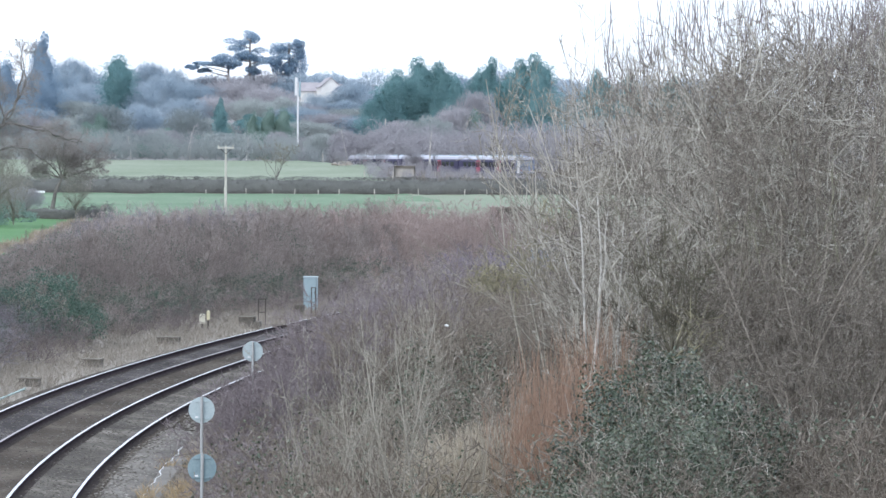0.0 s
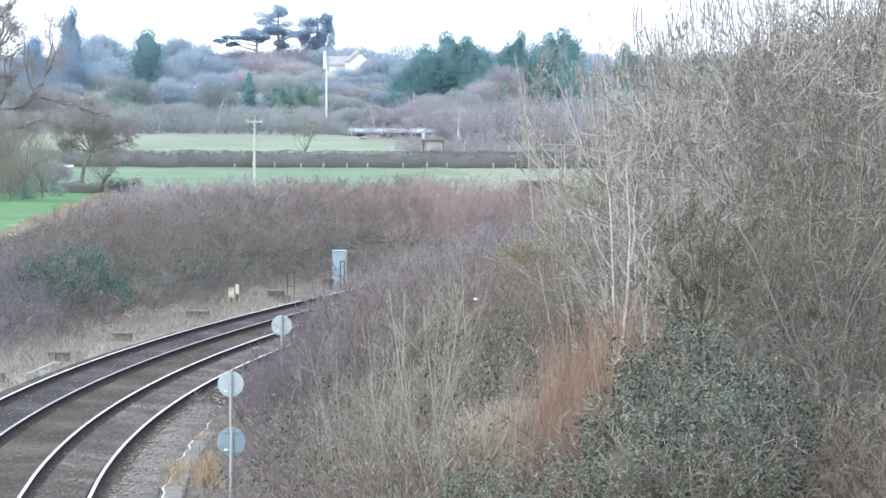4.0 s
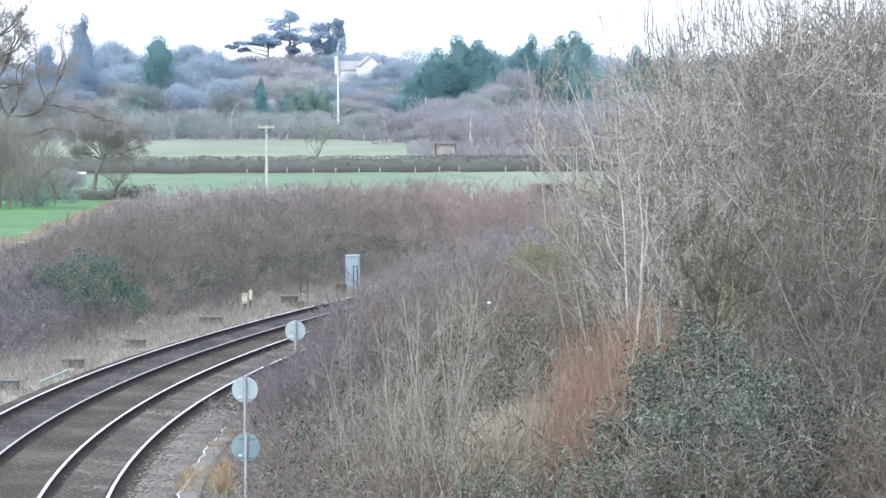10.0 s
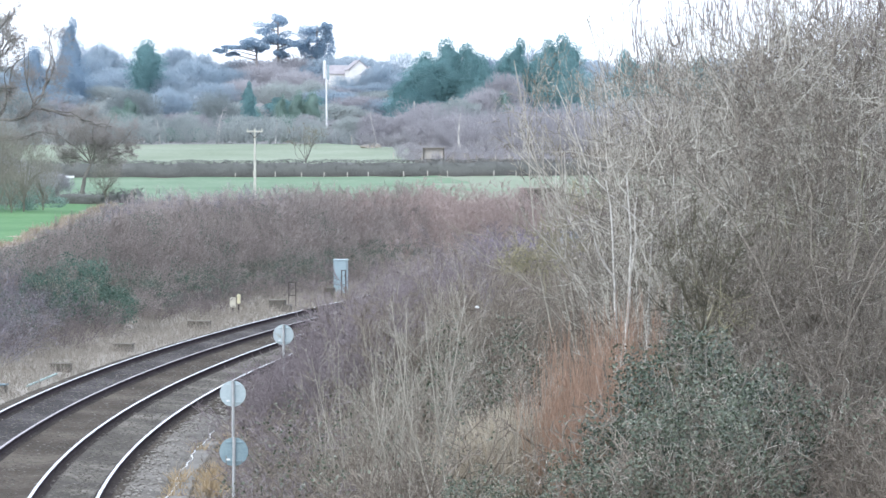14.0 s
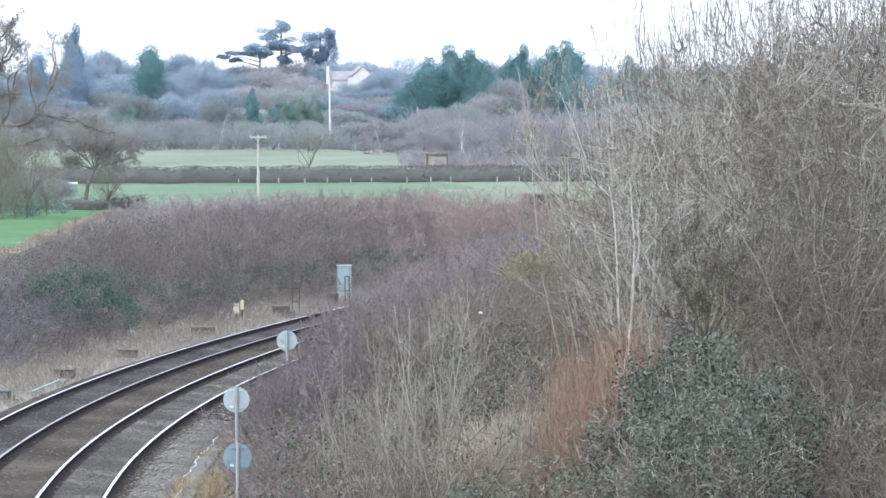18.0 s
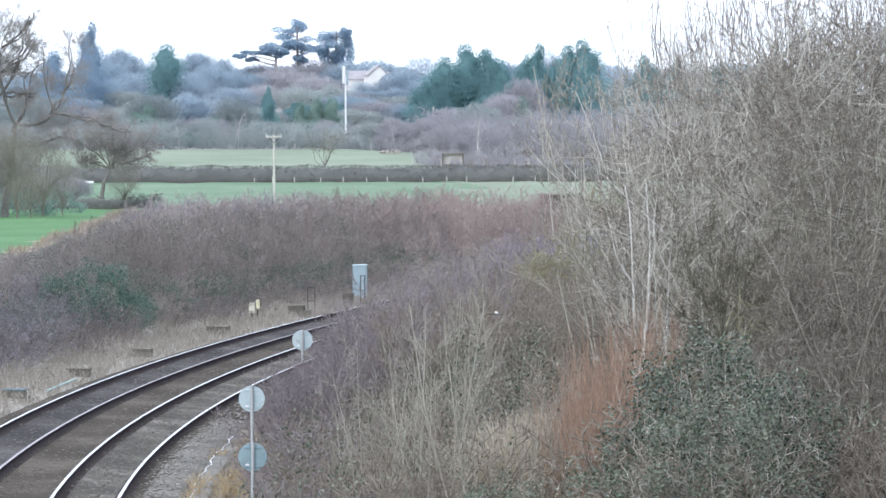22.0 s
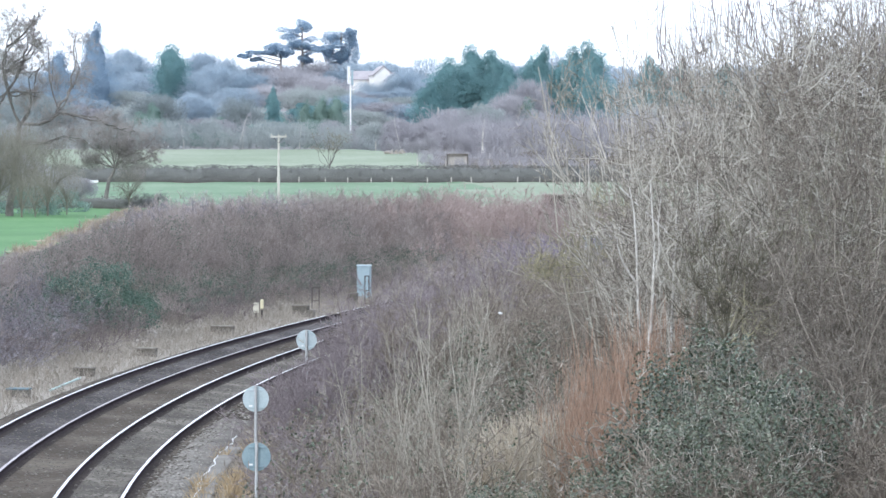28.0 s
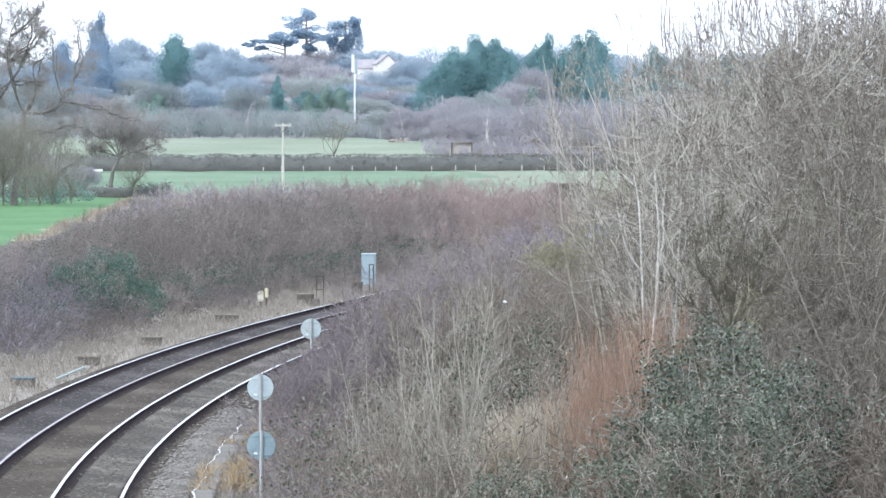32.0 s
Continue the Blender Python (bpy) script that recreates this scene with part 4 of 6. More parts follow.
thicket("scrub", thin_arrays, [s for s, e in zip(deep, drift) if e > 0.25], rg, "purplish bare blackthorn drifts in the bank scrub", "scrub", M["tw_cane"], (0.8, 1.04))
low = spread(6.5, -27, 22, 345, 476, lambda x, y, d: min(0.6, (scrub_crest(x, y) - 1.3) / 2.95) if (d < -9 and x > -27 and x < 0.03 * y + 6) else 0)
thicket("low_scrub", thin_arrays, [q for q in low if q[2] > 0.12], rg, "low rusty scrub along the field edge", "scrub", M["tw_rust"], (0.8, 1.0))

BRA = [(5, 0.1, 42, 0.45, 0.6, 2, 0.2, -0.02), (3, 0.15, 45, 0.5, 0.7, 1, 0.2, 0.0)]
bra_arrays = [shrub_arrays(200 + i, 13, 1.9, 58, 0.016, BRA, 0.010, base=0.5, up=0.0, bend=0.14) for i in range(5)]


sloe_arrays = [shrub_arrays(240 + i, 8, 2.9, 25, 0.022, HAW, 0.006, base=0.5) for i in range(4)]


def purple(x, y, d):
    if d < 5.3 or d > 16 or x > 0.07 * y + 2:
        return 0
    k = min(1.3, 0.5 + 0.09 * (150 < y < 215) + (d - 5.3) * 0.235)
    if y < 131 and 470 < 784 + x * FOCAL / y < 640:
        k = min(k, (EYE - 0.0505 * y - gz(x, y)) / 3.3)
    if y < 214 and 235 < x * FOCAL / y < 325:
        k = min(k, (EYE - 0.0236 * y - gz(x, y)) / 3.4)
    return max(k, 0)


sloes = spread(1.9, -20, 22, 120, 180, purple) + spread(1.5, -20, 12, 118, 180, lambda x, y, d: 1.1 * purple(x, y, d) if d < 7.8 else 0)
sloe_d = off_line(np.array([s[0] for s in sloes]), np.array([s[1] for s in sloes]))[0] + rg.normal(0, 1.3, len(sloes))
thicket("bramble_bank", sloe_arrays, [s for s, e in zip(sloes, sloe_d) if e > 9.6], rg, "grey-brown bare scrub behind the brambles", "scrub", M["tw_brown"], (0.7, 1.05))
thicket("blackthorn_thicket", sloe_arrays, [s for s, e in zip(sloes, sloe_d) if e <= 9.6], rg, "purple-grey leafless blackthorn thicket beside the track", "thicket", M["tw_purple"], (0.8, 1.15))
thicket("blackthorn_bank", thin_arrays, spread(1.9, -16, 40, 180, 325, lambda x, y, d: purple(x, y, d) if d < 13 else 0), rg, "purple-grey leafless blackthorn along the inside of the curve", "thicket", M["tw_violet"], (0.85, 1.2))
foot = spread(2.1, -60, 12, 140, 250, lambda x, y, d: 0.75 if -9.6 < d < -7.0 and x > -0.115 * y - 1 else 0)
thicket("bank_brambles", bra_arrays, foot, rg, "dark purple-brown brambles at the foot of the far bank", "brambles", M["tw_shoot"], (0.7, 1.25))


def near_right(x, y, d):
    if d < 5.9 or x > 0.055 * y + 1.5 + 9 * (y < 99) or x < -0.12 * y or (0.9 < x < 3.2 and y < 92):
        return 0
    return min(1.15, 0.72 + (d - 5.9) * 0.09)


under = spread(1.5, -14, 15, 82, 122, near_right)
edge_d = off_line(np.array([q[0] for q in under]), np.array([q[1] for q in under]))[0] + rg.normal(0, 1.2, len(under))
thicket("undergrowth", bra_arrays, [q for q, e in zip(under, edge_d) if e > 6.8], rg, "grey-brown tangle of brambles and dead stalks on the bank", "undergrowth", M["tw_brown"], (0.75, 1.2))
thicket("bramble_edge", bra_arrays, [q for q, e in zip(under, edge_d) if e <= 6.8], rg, "purple-brown bare brambles beside the path", "brambles", M["tw_purple"], (0.8, 1.2))
by_sign = [(-4.1, 117.0, 1.0), (-3.7, 119.5, 1.05), (-4.2, 121.5, 0.95), (-3.6, 123.5, 1.1), (-4.15, 124.6, 0.9), (-3.4, 126.4, 1.1), (-4.3, 113.0, 0.8)]
thicket("sign_brambles", bra_arrays, by_sign, rg, "bare purple brambles in front of the round sign", "brambles", M["tw_purple"], (0.9, 1.1))
q = np.random.default_rng(745)
under = under + [s for s, e in zip(sloes, sloe_d) if e > 9.0]
pick = [under[i] for i in q.integers(0, len(under), 8200)]
c = np.array([(a, b, 0.0) for a, b, _ in pick]) + q.normal(0, 0.45, (8200, 3)) * np.array([1, 1, 0])
c[:, 2] = ground_z(c[:, 0], c[:, 1]) + q.uniform(0.3, 1.9, 8200) * np.array([k for _, _, k in pick])
clump = np.sin(c[:, 0] * 2.3) * np.sin(c[:, 1] * 1.7) > 0.12
c = np.repeat(c[clump], 4, 0) + q.normal(0, 0.07, (4 * int(clump.sum()), 3))
tagged(new("bramble_leaves", mesh_of("bramble_leaves", *leaves(q, c, 0.075), M["bramble_leaf"])), "scattered dull green bramble leaves", "leaves", kind="stuff")


def blades(name, n, spots_of, ln, r, mat, label, seed):
    """Dry grass: single bent blades."""
    q = np.random.default_rng(seed)
    x, y = spots_of(q, n)
    p = np.stack([x, y, ground_z(x, y) - 0.03], 1)
    d = unit(q.normal(0, 0.42, (len(p), 3)) + np.array([0, 0, 1.0]))
    pts, rad = shoots(q, p, d, q.uniform(0.4, 1.3, len(p)) * ln, np.full(len(p), r), 2, 0.2, -0.12, taper=0.3)
    return tagged(new(name, mesh_of(name, *strips(*flat(pts, rad)), mat)), label, "grass", kind="stuff")


def verge_spots(q, n):
    y = q.uniform(95, 262, n)
    d = -3.6 - q.uniform(0, 1, n) ** 0.75 * 5.0
    keep = (np.sin(y * 0.9) * np.sin(d * 2.1 + y * 0.3) > -0.75 + 0.5 * (d > -4.6)) & (centre_x(y) + d > -0.112 * y)
    return (centre_x(y) + d)[keep], y[keep]


blades("verge_grass", 26000, verge_spots, 0.5, 0.013, M["dead_grass"], "pale dry dead grass on the verge", 741)
blades("dead_grass", 5000, lambda q, n: (q.normal(2.0, 0.5, n), q.normal(93.0, 0.9, n)), 1.6, 0.010, M["pale_grass"], "tall pale dead grass among red stems", 742)
blades("tawny_tufts", 1500, lambda q, n: (lambda k: (centre_x(k[0]) + k[1] + q.normal(0, 0.12, n), k[0] + q.normal(0, 0.15, n)))([np.array(u)[q.integers(0, 5, n)] for u in ((101.0, 103.0, 105.0, 106.5, 116.0), (5.0, 5.1, 5.1, 5.0, 4.2))]), 0.45, 0.010, M["tawny"], "tawny grass tufts beside the path", 746)
blades("cess_grass", 1300, lambda q, n: (lambda y: (centre_x(y) + q.normal(4.95, 0.22, n), y))(q.uniform(98, 135, n)), 0.35, 0.010, M["dead_grass"], "tawny dead grass beside the path", 743)
blades("margin_grass", 1800, lambda q, n: (lambda y: (field_edge(y) + q.normal(0.4, 0.3, n), y))(q.uniform(275, 470, n)), 0.55, 0.03, M["orange_grass"], "rusty dead grass along the field margin", 744)


def tangle(name, n, place, ln, r, mat, label, seed, seg=3, bend=0.28, up=0.03, category="twigs", lift=0.3):
    """Crossing loose twigs that fill a stand."""
    q = np.random.default_rng(seed)
    p = place(q, n)
    d = unit(q.normal(0, 1, (len(p), 3)) + np.array([0, 0, lift]))
    pts, rad = shoots(q, p, d, q.uniform(0.5, 1.4, len(p)) * ln, np.full(len(p), r) * q.uniform(0.6, 1.5, len(p)), seg, bend, up)
    return tagged(new(name, mesh_of(name, *sticks(*flat(pts, rad)), mat)), label, category, kind="stuff")


def under_canopy(x0, x1, y0, y1, lo, hi, power=1.0):
    def place(q, n):
        x, y = q.uniform(x0, x1, n), q.uniform(y0, y1, n)
        keep = x > -1.7 + 0.056 * y
        x, y = x[keep], y[keep]
        g = ground_z(x, y)
        top = hi * np.clip(0.55 + (x - 2.5) * 0.09, 0.4, 1.0) * (1 + 0.12 * np.sin(x * 2.1) * np.sin(y * 0.9))
        return np.stack([x, y, g + lo + (top - lo) * q.uniform(0, 1, len(x)) ** power], 1)
    return place


tangle("twig_tangle", 8500, under_canopy(3.6, 15.5, 100, 122, 0.3, 8.0), 1.2, 0.008, M["tw_dim"], "dense crossing bare grey twigs of the bank trees, darkened as inner shade", 711)
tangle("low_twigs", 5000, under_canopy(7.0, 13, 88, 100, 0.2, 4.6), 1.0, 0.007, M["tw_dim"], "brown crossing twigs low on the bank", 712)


def branching(name, n, place, ln, r, mat, label, seed, lift=0.9):
    """Crooked boughs with their own side shoots."""
    q = np.random.default_rng(seed)
    p = place(q, n)
    n = len(p)
    d = unit(q.normal(0, 1, (n, 3)) * np.array([1, 0.6, 0.7]) + np.array([0, 0, lift]))
    sets, _ = plant(q, (p, d, q.uniform(0.6, 1.4, n) * ln, r * q.uniform(0.7, 1.4, n), 6, 0.2, 0.06),
                    [(5, 0.15, 48, 0.42, 0.66, 4, 0.2, 0.07), (3, 0.2, 42, 0.5, 0.75, 2, 0.16, 0.04)], 0.0055, 4)
    return tagged(new(name, mesh_of(name, *merge(*sets), mat)), label, "boughs", kind="stuff")


branching("crooked_boughs", 520, under_canopy(4.6, 14.0, 95, 105, 1.8, 8.9, 0.8), 1.9, 0.0125, M["tw_pale"], "pale crooked boughs through the bare stand", 715)
branching("mossy_boughs", 200, under_canopy(5.8, 14.0, 93, 101, 0.6, 5.5), 1.7, 0.012, M["tw_moss"], "olive mossy crooked boughs low in the stand", 717)


def canopy_tops(q, n):
    """Places in small bundles, where one bough sends up several shoots."""
    m = n // 5
    x, y = 5.6 + 8.2 * q.uniform(0, 1, m) ** 0.75, q.uniform(101, 118, m)
    z = 10.25 + (x - 4.7) * 0.215 + q.normal(0, 0.4, m) + 0.35 * np.sin(x * 2.7)
    c = np.repeat(np.stack([x, y, z], 1), 5, 0)
    return c + q.normal(0, 0.12, c.shape) * np.array([1, 1, 1.6])


tangle("canopy_shoots", 360, canopy_tops, 1.45, 0.011, M["tw_shoot"], "upright purple-grey shoots above the bare trees", 714, seg=4, bend=0.06, up=0.05, lift=6.0)




def canopy_edge(q, n):
    x, y = 4.9 + 8.6 * q.uniform(0, 1, n) ** 0.7, q.uniform(100, 112, n)
    z = 9.9 + (x - 4.4) * 0.17 + 0.25 * np.sin(x * 2.2) + 0.15 * np.sin(x * 5.3) - 2.8 * q.uniform(0, 1, n) ** 1.2
    return np.stack([x, y, z], 1)


tangle("canopy_twigs", 3600, canopy_edge, 1.3, 0.009, M["tw_grey"], "dense grey-purple twigs at the top of the bank trees", 716, seg=5, bend=0.2, up=0.1, lift=0.7)

tangle("canopy_twigs", 700, lambda q, n: canopy_edge(q, n) * np.array([0.45, 1, 1]) + np.array([7.2, 0, 0.75]), 1.0, 0.009, M["tw_shoot"], "purple-grey twigs crowding the top of the stand", 718, seg=5, bend=0.18, up=0.1, lift=0.9)


# tall many-stemmed bare trees on the near bank
def stemmed_tree(seed, stems, h, lean, r, levels, least, mat, base, label, name="hazel_tree", group="bare trees on the bank", wave=0.15):
    q = np.random.default_rng(seed)
    t = tagged(new(name), label, "tree", group)
    for k in range(stems):
        a = 2 * math.pi * (k + q.uniform(-0.3, 0.3)) / stems
        u = q.uniform(0.15, 1.0)
        tl = radians(lean) * u
        p = np.array([[math.cos(a) * base * u, math.sin(a) * base * u, -0.1]])
        d = np.array([[math.cos(a) * math.sin(tl), math.sin(a) * math.sin(tl), math.cos(tl)]])
        sets, _ = plant(q, (p, d, np.array([h * q.uniform(0.75, 1.05)]), np.array([r * q.uniform(0.6, 1.2)]), 7, wave, 0.13), levels, least)
        part("stem", mesh_of("stem", *merge(*sets), mat), None, t)
    return t


TALL = [(14, 0.10, 52, 0.34, 0.78, 5, 0.22, 0.13), (8, 0.12, 50, 0.45, 0.66, 4, 0.22, 0.09), (3, 0.2, 42, 0.5, 0.7, 1, 0.15, 0.06)]
LOOSE = [(10, 0.16, 42, 0.36, 0.76, 6, 0.17, 0.15), (5, 0.15, 40, 0.42, 0.68, 3, 0.15, 0.12), (2, 0.25, 36, 0.5, 0.7, 2, 0.13, 0.1)]
tall_trees = [((1150, 140, 122), 3), ((1175, 120, 116), 3), ((1215, 110, 112), 3), ((1285, 105, 118), 3), ((1240, 100, 120), 2), ((1345, 95, 108), 1), ((1405, 80, 114), 2), ((1470, 0, 102), 0),
              ((1540, -40, 97), 1), ((1600, -50, 104), 0), ((1650, -70, 98), 2), ((1440, 75, 120), 1), ((1585, -20, 116), 2), ((1510, -5, 110), 1), ((1260, 140, 103), 2), ((1370, 130, 99), 0), ((1455, 110, 94), 0), ((1570, 70, 90), 2)]
proto = {}
for i, ((a, b, c), k) in enumerate(tall_trees):
    x, y, z = spot_at(a, b, c)
    g = gz(x, y)
    s = (z - g) / 9.2
    m = pose(x, y, g, 0, 0, i * 83.0 + 47 * (i == 2)) @ Matrix.Diagonal((s, s, s, 1))
    k = (k, a > 1400)
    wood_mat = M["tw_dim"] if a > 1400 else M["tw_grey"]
    if k not in proto:
        proto[k] = stemmed_tree(300 + k[0], 9 if k[0] == 3 else 7, 9.2, 21 if k[0] == 3 else 20, 0.025, LOOSE if k[0] == 3 else TALL, 0.0065, wood_mat, 0.5, "tall many-stemmed bare grey-brown tree on the bank", wave=0.1 if k[0] == 3 else 0.19)
        proto[k].matrix_world = m
    else:
        made = copy_thing(proto[k], Matrix.Identity(4))
        made.matrix_world = m

# pale saplings standing in the undergrowth
SAP = [(9, 0.15, 27, 0.42, 0.6, 5, 0.07, 0.06), (4, 0.2, 32, 0.42, 0.65, 3, 0.1, 0.04), (2, 0.3, 34, 0.5, 0.7, 1, 0.1, 0.03)]
saps = []
for i, (a, b, c) in enumerate(((668, 600, 86), (700, 650, 88), (752, 512, 87), (772, 630, 84.5), (812, 500, 88), (852, 520, 84.5), (930, 640, 88), (722, 565, 92), (975, 655, 90), (640, 690, 90), (806, 496, 106), (905, 474, 113), (296, 392, 228), (312, 400, 226), (338, 390, 230), (462, 374, 244), (178, 452, 186), (1108, 62, 118), (1076, 120, 119))):
    x, y, z = spot_at(a, b, c)
    g = gz(x, y)
    s = (z - g) / 4.2
    m = pose(x, y, g, 0, 0, i * 53.0) @ Matrix.Diagonal((s, s, s, 1))
    if i < 3:
        saps.append(stemmed_tree(350 + i, 3, 4.2, 27, 0.014, SAP, 0.0045, M["tw_sap"], 0.22, "slim pale grey sapling standing in brambles", "sapling", "pale saplings", 0.055))
        saps[-1].matrix_world = m
    else:
        copy_thing(saps[i % 3], Matrix.Identity(4)).matrix_world = m

# leaning bare stems at the edge of the stand
ed = None
for i, (a, b, c, lean) in enumerate(((1085, 210, 112, -9), (1060, 310, 111, -12))):
    x, y, z = spot_at(a + 90, b, c)
    g = gz(x, y)
    s = (z - g) / 6.2
    m = pose(x, y, g, 0, lean, 0) @ pose(0, 0, 0, 0, 0, i * 90.0) @ Matrix.Diagonal((s, s, s, 1))
    if ed is None:
        ed = stemmed_tree(360, 3, 6.3, 10, 0.03, [(9, 0.25, 26, 0.30, 0.5, 4, 0.09, 0.08), (5, 0.2, 32, 0.45, 0.6, 3, 0.12, 0.06)], 0.007, M["tw_pale"], 0.25, "pale leaning bare stems at the edge of the stand", "leaning_tree", "leaning bare trees")
        ed.matrix_world = m
    else:
        copy_thing(ed, Matrix.Identity(4)).matrix_world = m

# far bare wood
def far_tree(seed, h, w, n, r=0.035, low=0.18, trunk=0.45, mid_h=0.54):
    """A broad bare crown: a short trunk, fanned limbs, and fine outward twigs that fill a lumpy dome."""
    q = np.random.default_rng(seed)
    m = 11
    a = q.uniform(0, 2 * math.pi, m)
    up = q.uniform(-0.1, 1.0, m)
    tip = np.stack([np.cos(a) * np.sqrt(1 - np.clip(up, 0, 1) ** 2) * w * 0.44, np.sin(a) * np.sqrt(1 - np.clip(up, 0, 1) ** 2) * w * 0.44, h * (0.52 + 0.42 * up)], 1)
    root = np.stack([np.zeros(m), np.zeros(m), h * q.uniform(0.06, 0.3, m) * trunk / 0.45], 1)
    mid = root * 0.5 + tip * 0.5 + np.array([0, 0, 0.05 * h]) + q.normal(0, 0.03 * w, (m, 3))
    b = np.full(m, 0.012 * h)
    sets = [sticks(np.array([[0, 0, -0.4]]), np.array([[0, 0, trunk * h]]), np.array([0.018 * h]), np.array([0.010 * h]), 6),
            sticks(root, mid, b, b * 0.6, 4), sticks(mid, tip, b * 0.6, b * 0.2, 3)]
    d = unit(q.normal(0, 1, (n, 3)) + np.array([0, 0, 0.35]))
    u = q.uniform(0.12, 1.0, n) ** 0.5
    lump = 1 + 0.16 * np.sin(d[:, 0] * 6.5 + seed) * np.sin(d[:, 2] * 7 + seed * 2) + 0.07 * np.sin(d[:, 1] * 11 + d[:, 0] * 8)
    c = np.array([0, 0, h * mid_h]) + d * (u * lump)[:, None] * np.array([w / 2, w / 2, h * (0.97 - mid_h)])
    way = unit(d * 0.6 + np.array([0, 0, 0.5]) + q.normal(0, 0.5, (n, 3)))
    keep = c[:, 2] > low * h * q.uniform(0.6, 1.2, n)
    c, way = c[keep], way[keep]
    ln = h * q.uniform(0.04, 0.095, len(c))[:, None]
    rr = r * q.uniform(0.6, 1.3, len(c))
    return merge(*sets), strips(c - way * ln * 0.5, c + way * ln * 0.5, rr, rr * 0.5)


def bare_trees(seeds, n, r, mat, low=0.18, h=9.0):
    """For each seed the wood and the twigs of one crown, as a pair of meshes."""
    made = [far_tree(k, h, h, n, r, low) for k in seeds]
    return [(mesh_of("trunk", *a, mat), mesh_of("crown", *b, mat)) for a, b in made]


def stand_tree(pair, name, label, category, group, m):
    t = tagged(new(name), label, category, group)
    part("trunk", pair[0], None, t)
    tagged(part("crown", pair[1], None, t, "fine bare twigs"), kind="stuff")
    t.matrix_world = m
    return t


bush_arrays = [merge(*far_tree(410 + i, 5.0, 5.2, 640, 0.03, 0.0, 0.05, 0.3)) for i in range(4)]
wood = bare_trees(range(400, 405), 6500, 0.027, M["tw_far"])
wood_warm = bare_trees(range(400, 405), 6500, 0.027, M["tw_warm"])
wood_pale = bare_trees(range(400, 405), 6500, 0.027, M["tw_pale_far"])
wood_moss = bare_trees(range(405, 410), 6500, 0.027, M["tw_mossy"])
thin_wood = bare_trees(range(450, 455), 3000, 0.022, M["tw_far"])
WOOD = {"grey": (wood, "leafless tree in the far wood, tinted blue-grey by haze"), "pink": (wood_warm, "leafless pinkish-brown tree in the far wood"), "olive": (wood_pale, "leafless olive-grey tree in the far wood"), "moss": (wood_moss, "leafless green-grey tree at the edge of the far wood"), "thin": (thin_wood, "thin-crowned bare tree on the skyline")}


def wood_tree(px, top, wide, dist, tone, i):
    """A tree of the far wood by its crown: across, top row and width on the sight grid."""
    x, y, z = spot_at(px, top, dist)
    g = gz(x, y)
    w, h = wide * dist / FOCAL / 9.0, (z - g) / 9.0
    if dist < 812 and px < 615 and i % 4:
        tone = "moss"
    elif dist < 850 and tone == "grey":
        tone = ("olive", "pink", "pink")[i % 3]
    if h < 0.2 or abs(float(off_line(np.array([x]), np.array([y]))[0][0])) < 4 + 3 * w:
        return
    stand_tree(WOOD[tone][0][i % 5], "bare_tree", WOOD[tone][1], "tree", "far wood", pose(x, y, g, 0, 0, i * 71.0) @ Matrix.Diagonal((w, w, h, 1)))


# rows of the wood, from the crest of the hill down to the pasture
q = np.random.default_rng(430)
k = 0
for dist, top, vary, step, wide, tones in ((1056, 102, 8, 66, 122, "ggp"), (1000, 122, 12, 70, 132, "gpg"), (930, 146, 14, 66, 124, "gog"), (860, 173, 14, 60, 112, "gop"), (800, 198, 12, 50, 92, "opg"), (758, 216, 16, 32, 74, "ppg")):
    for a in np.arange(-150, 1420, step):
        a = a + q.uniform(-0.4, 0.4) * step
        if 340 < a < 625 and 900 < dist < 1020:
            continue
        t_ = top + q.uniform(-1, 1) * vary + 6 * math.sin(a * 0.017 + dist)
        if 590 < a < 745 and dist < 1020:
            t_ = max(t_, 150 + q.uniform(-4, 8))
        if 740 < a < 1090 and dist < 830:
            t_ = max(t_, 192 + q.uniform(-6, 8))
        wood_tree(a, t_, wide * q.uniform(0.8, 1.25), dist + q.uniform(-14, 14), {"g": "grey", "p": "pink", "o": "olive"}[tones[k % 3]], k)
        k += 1
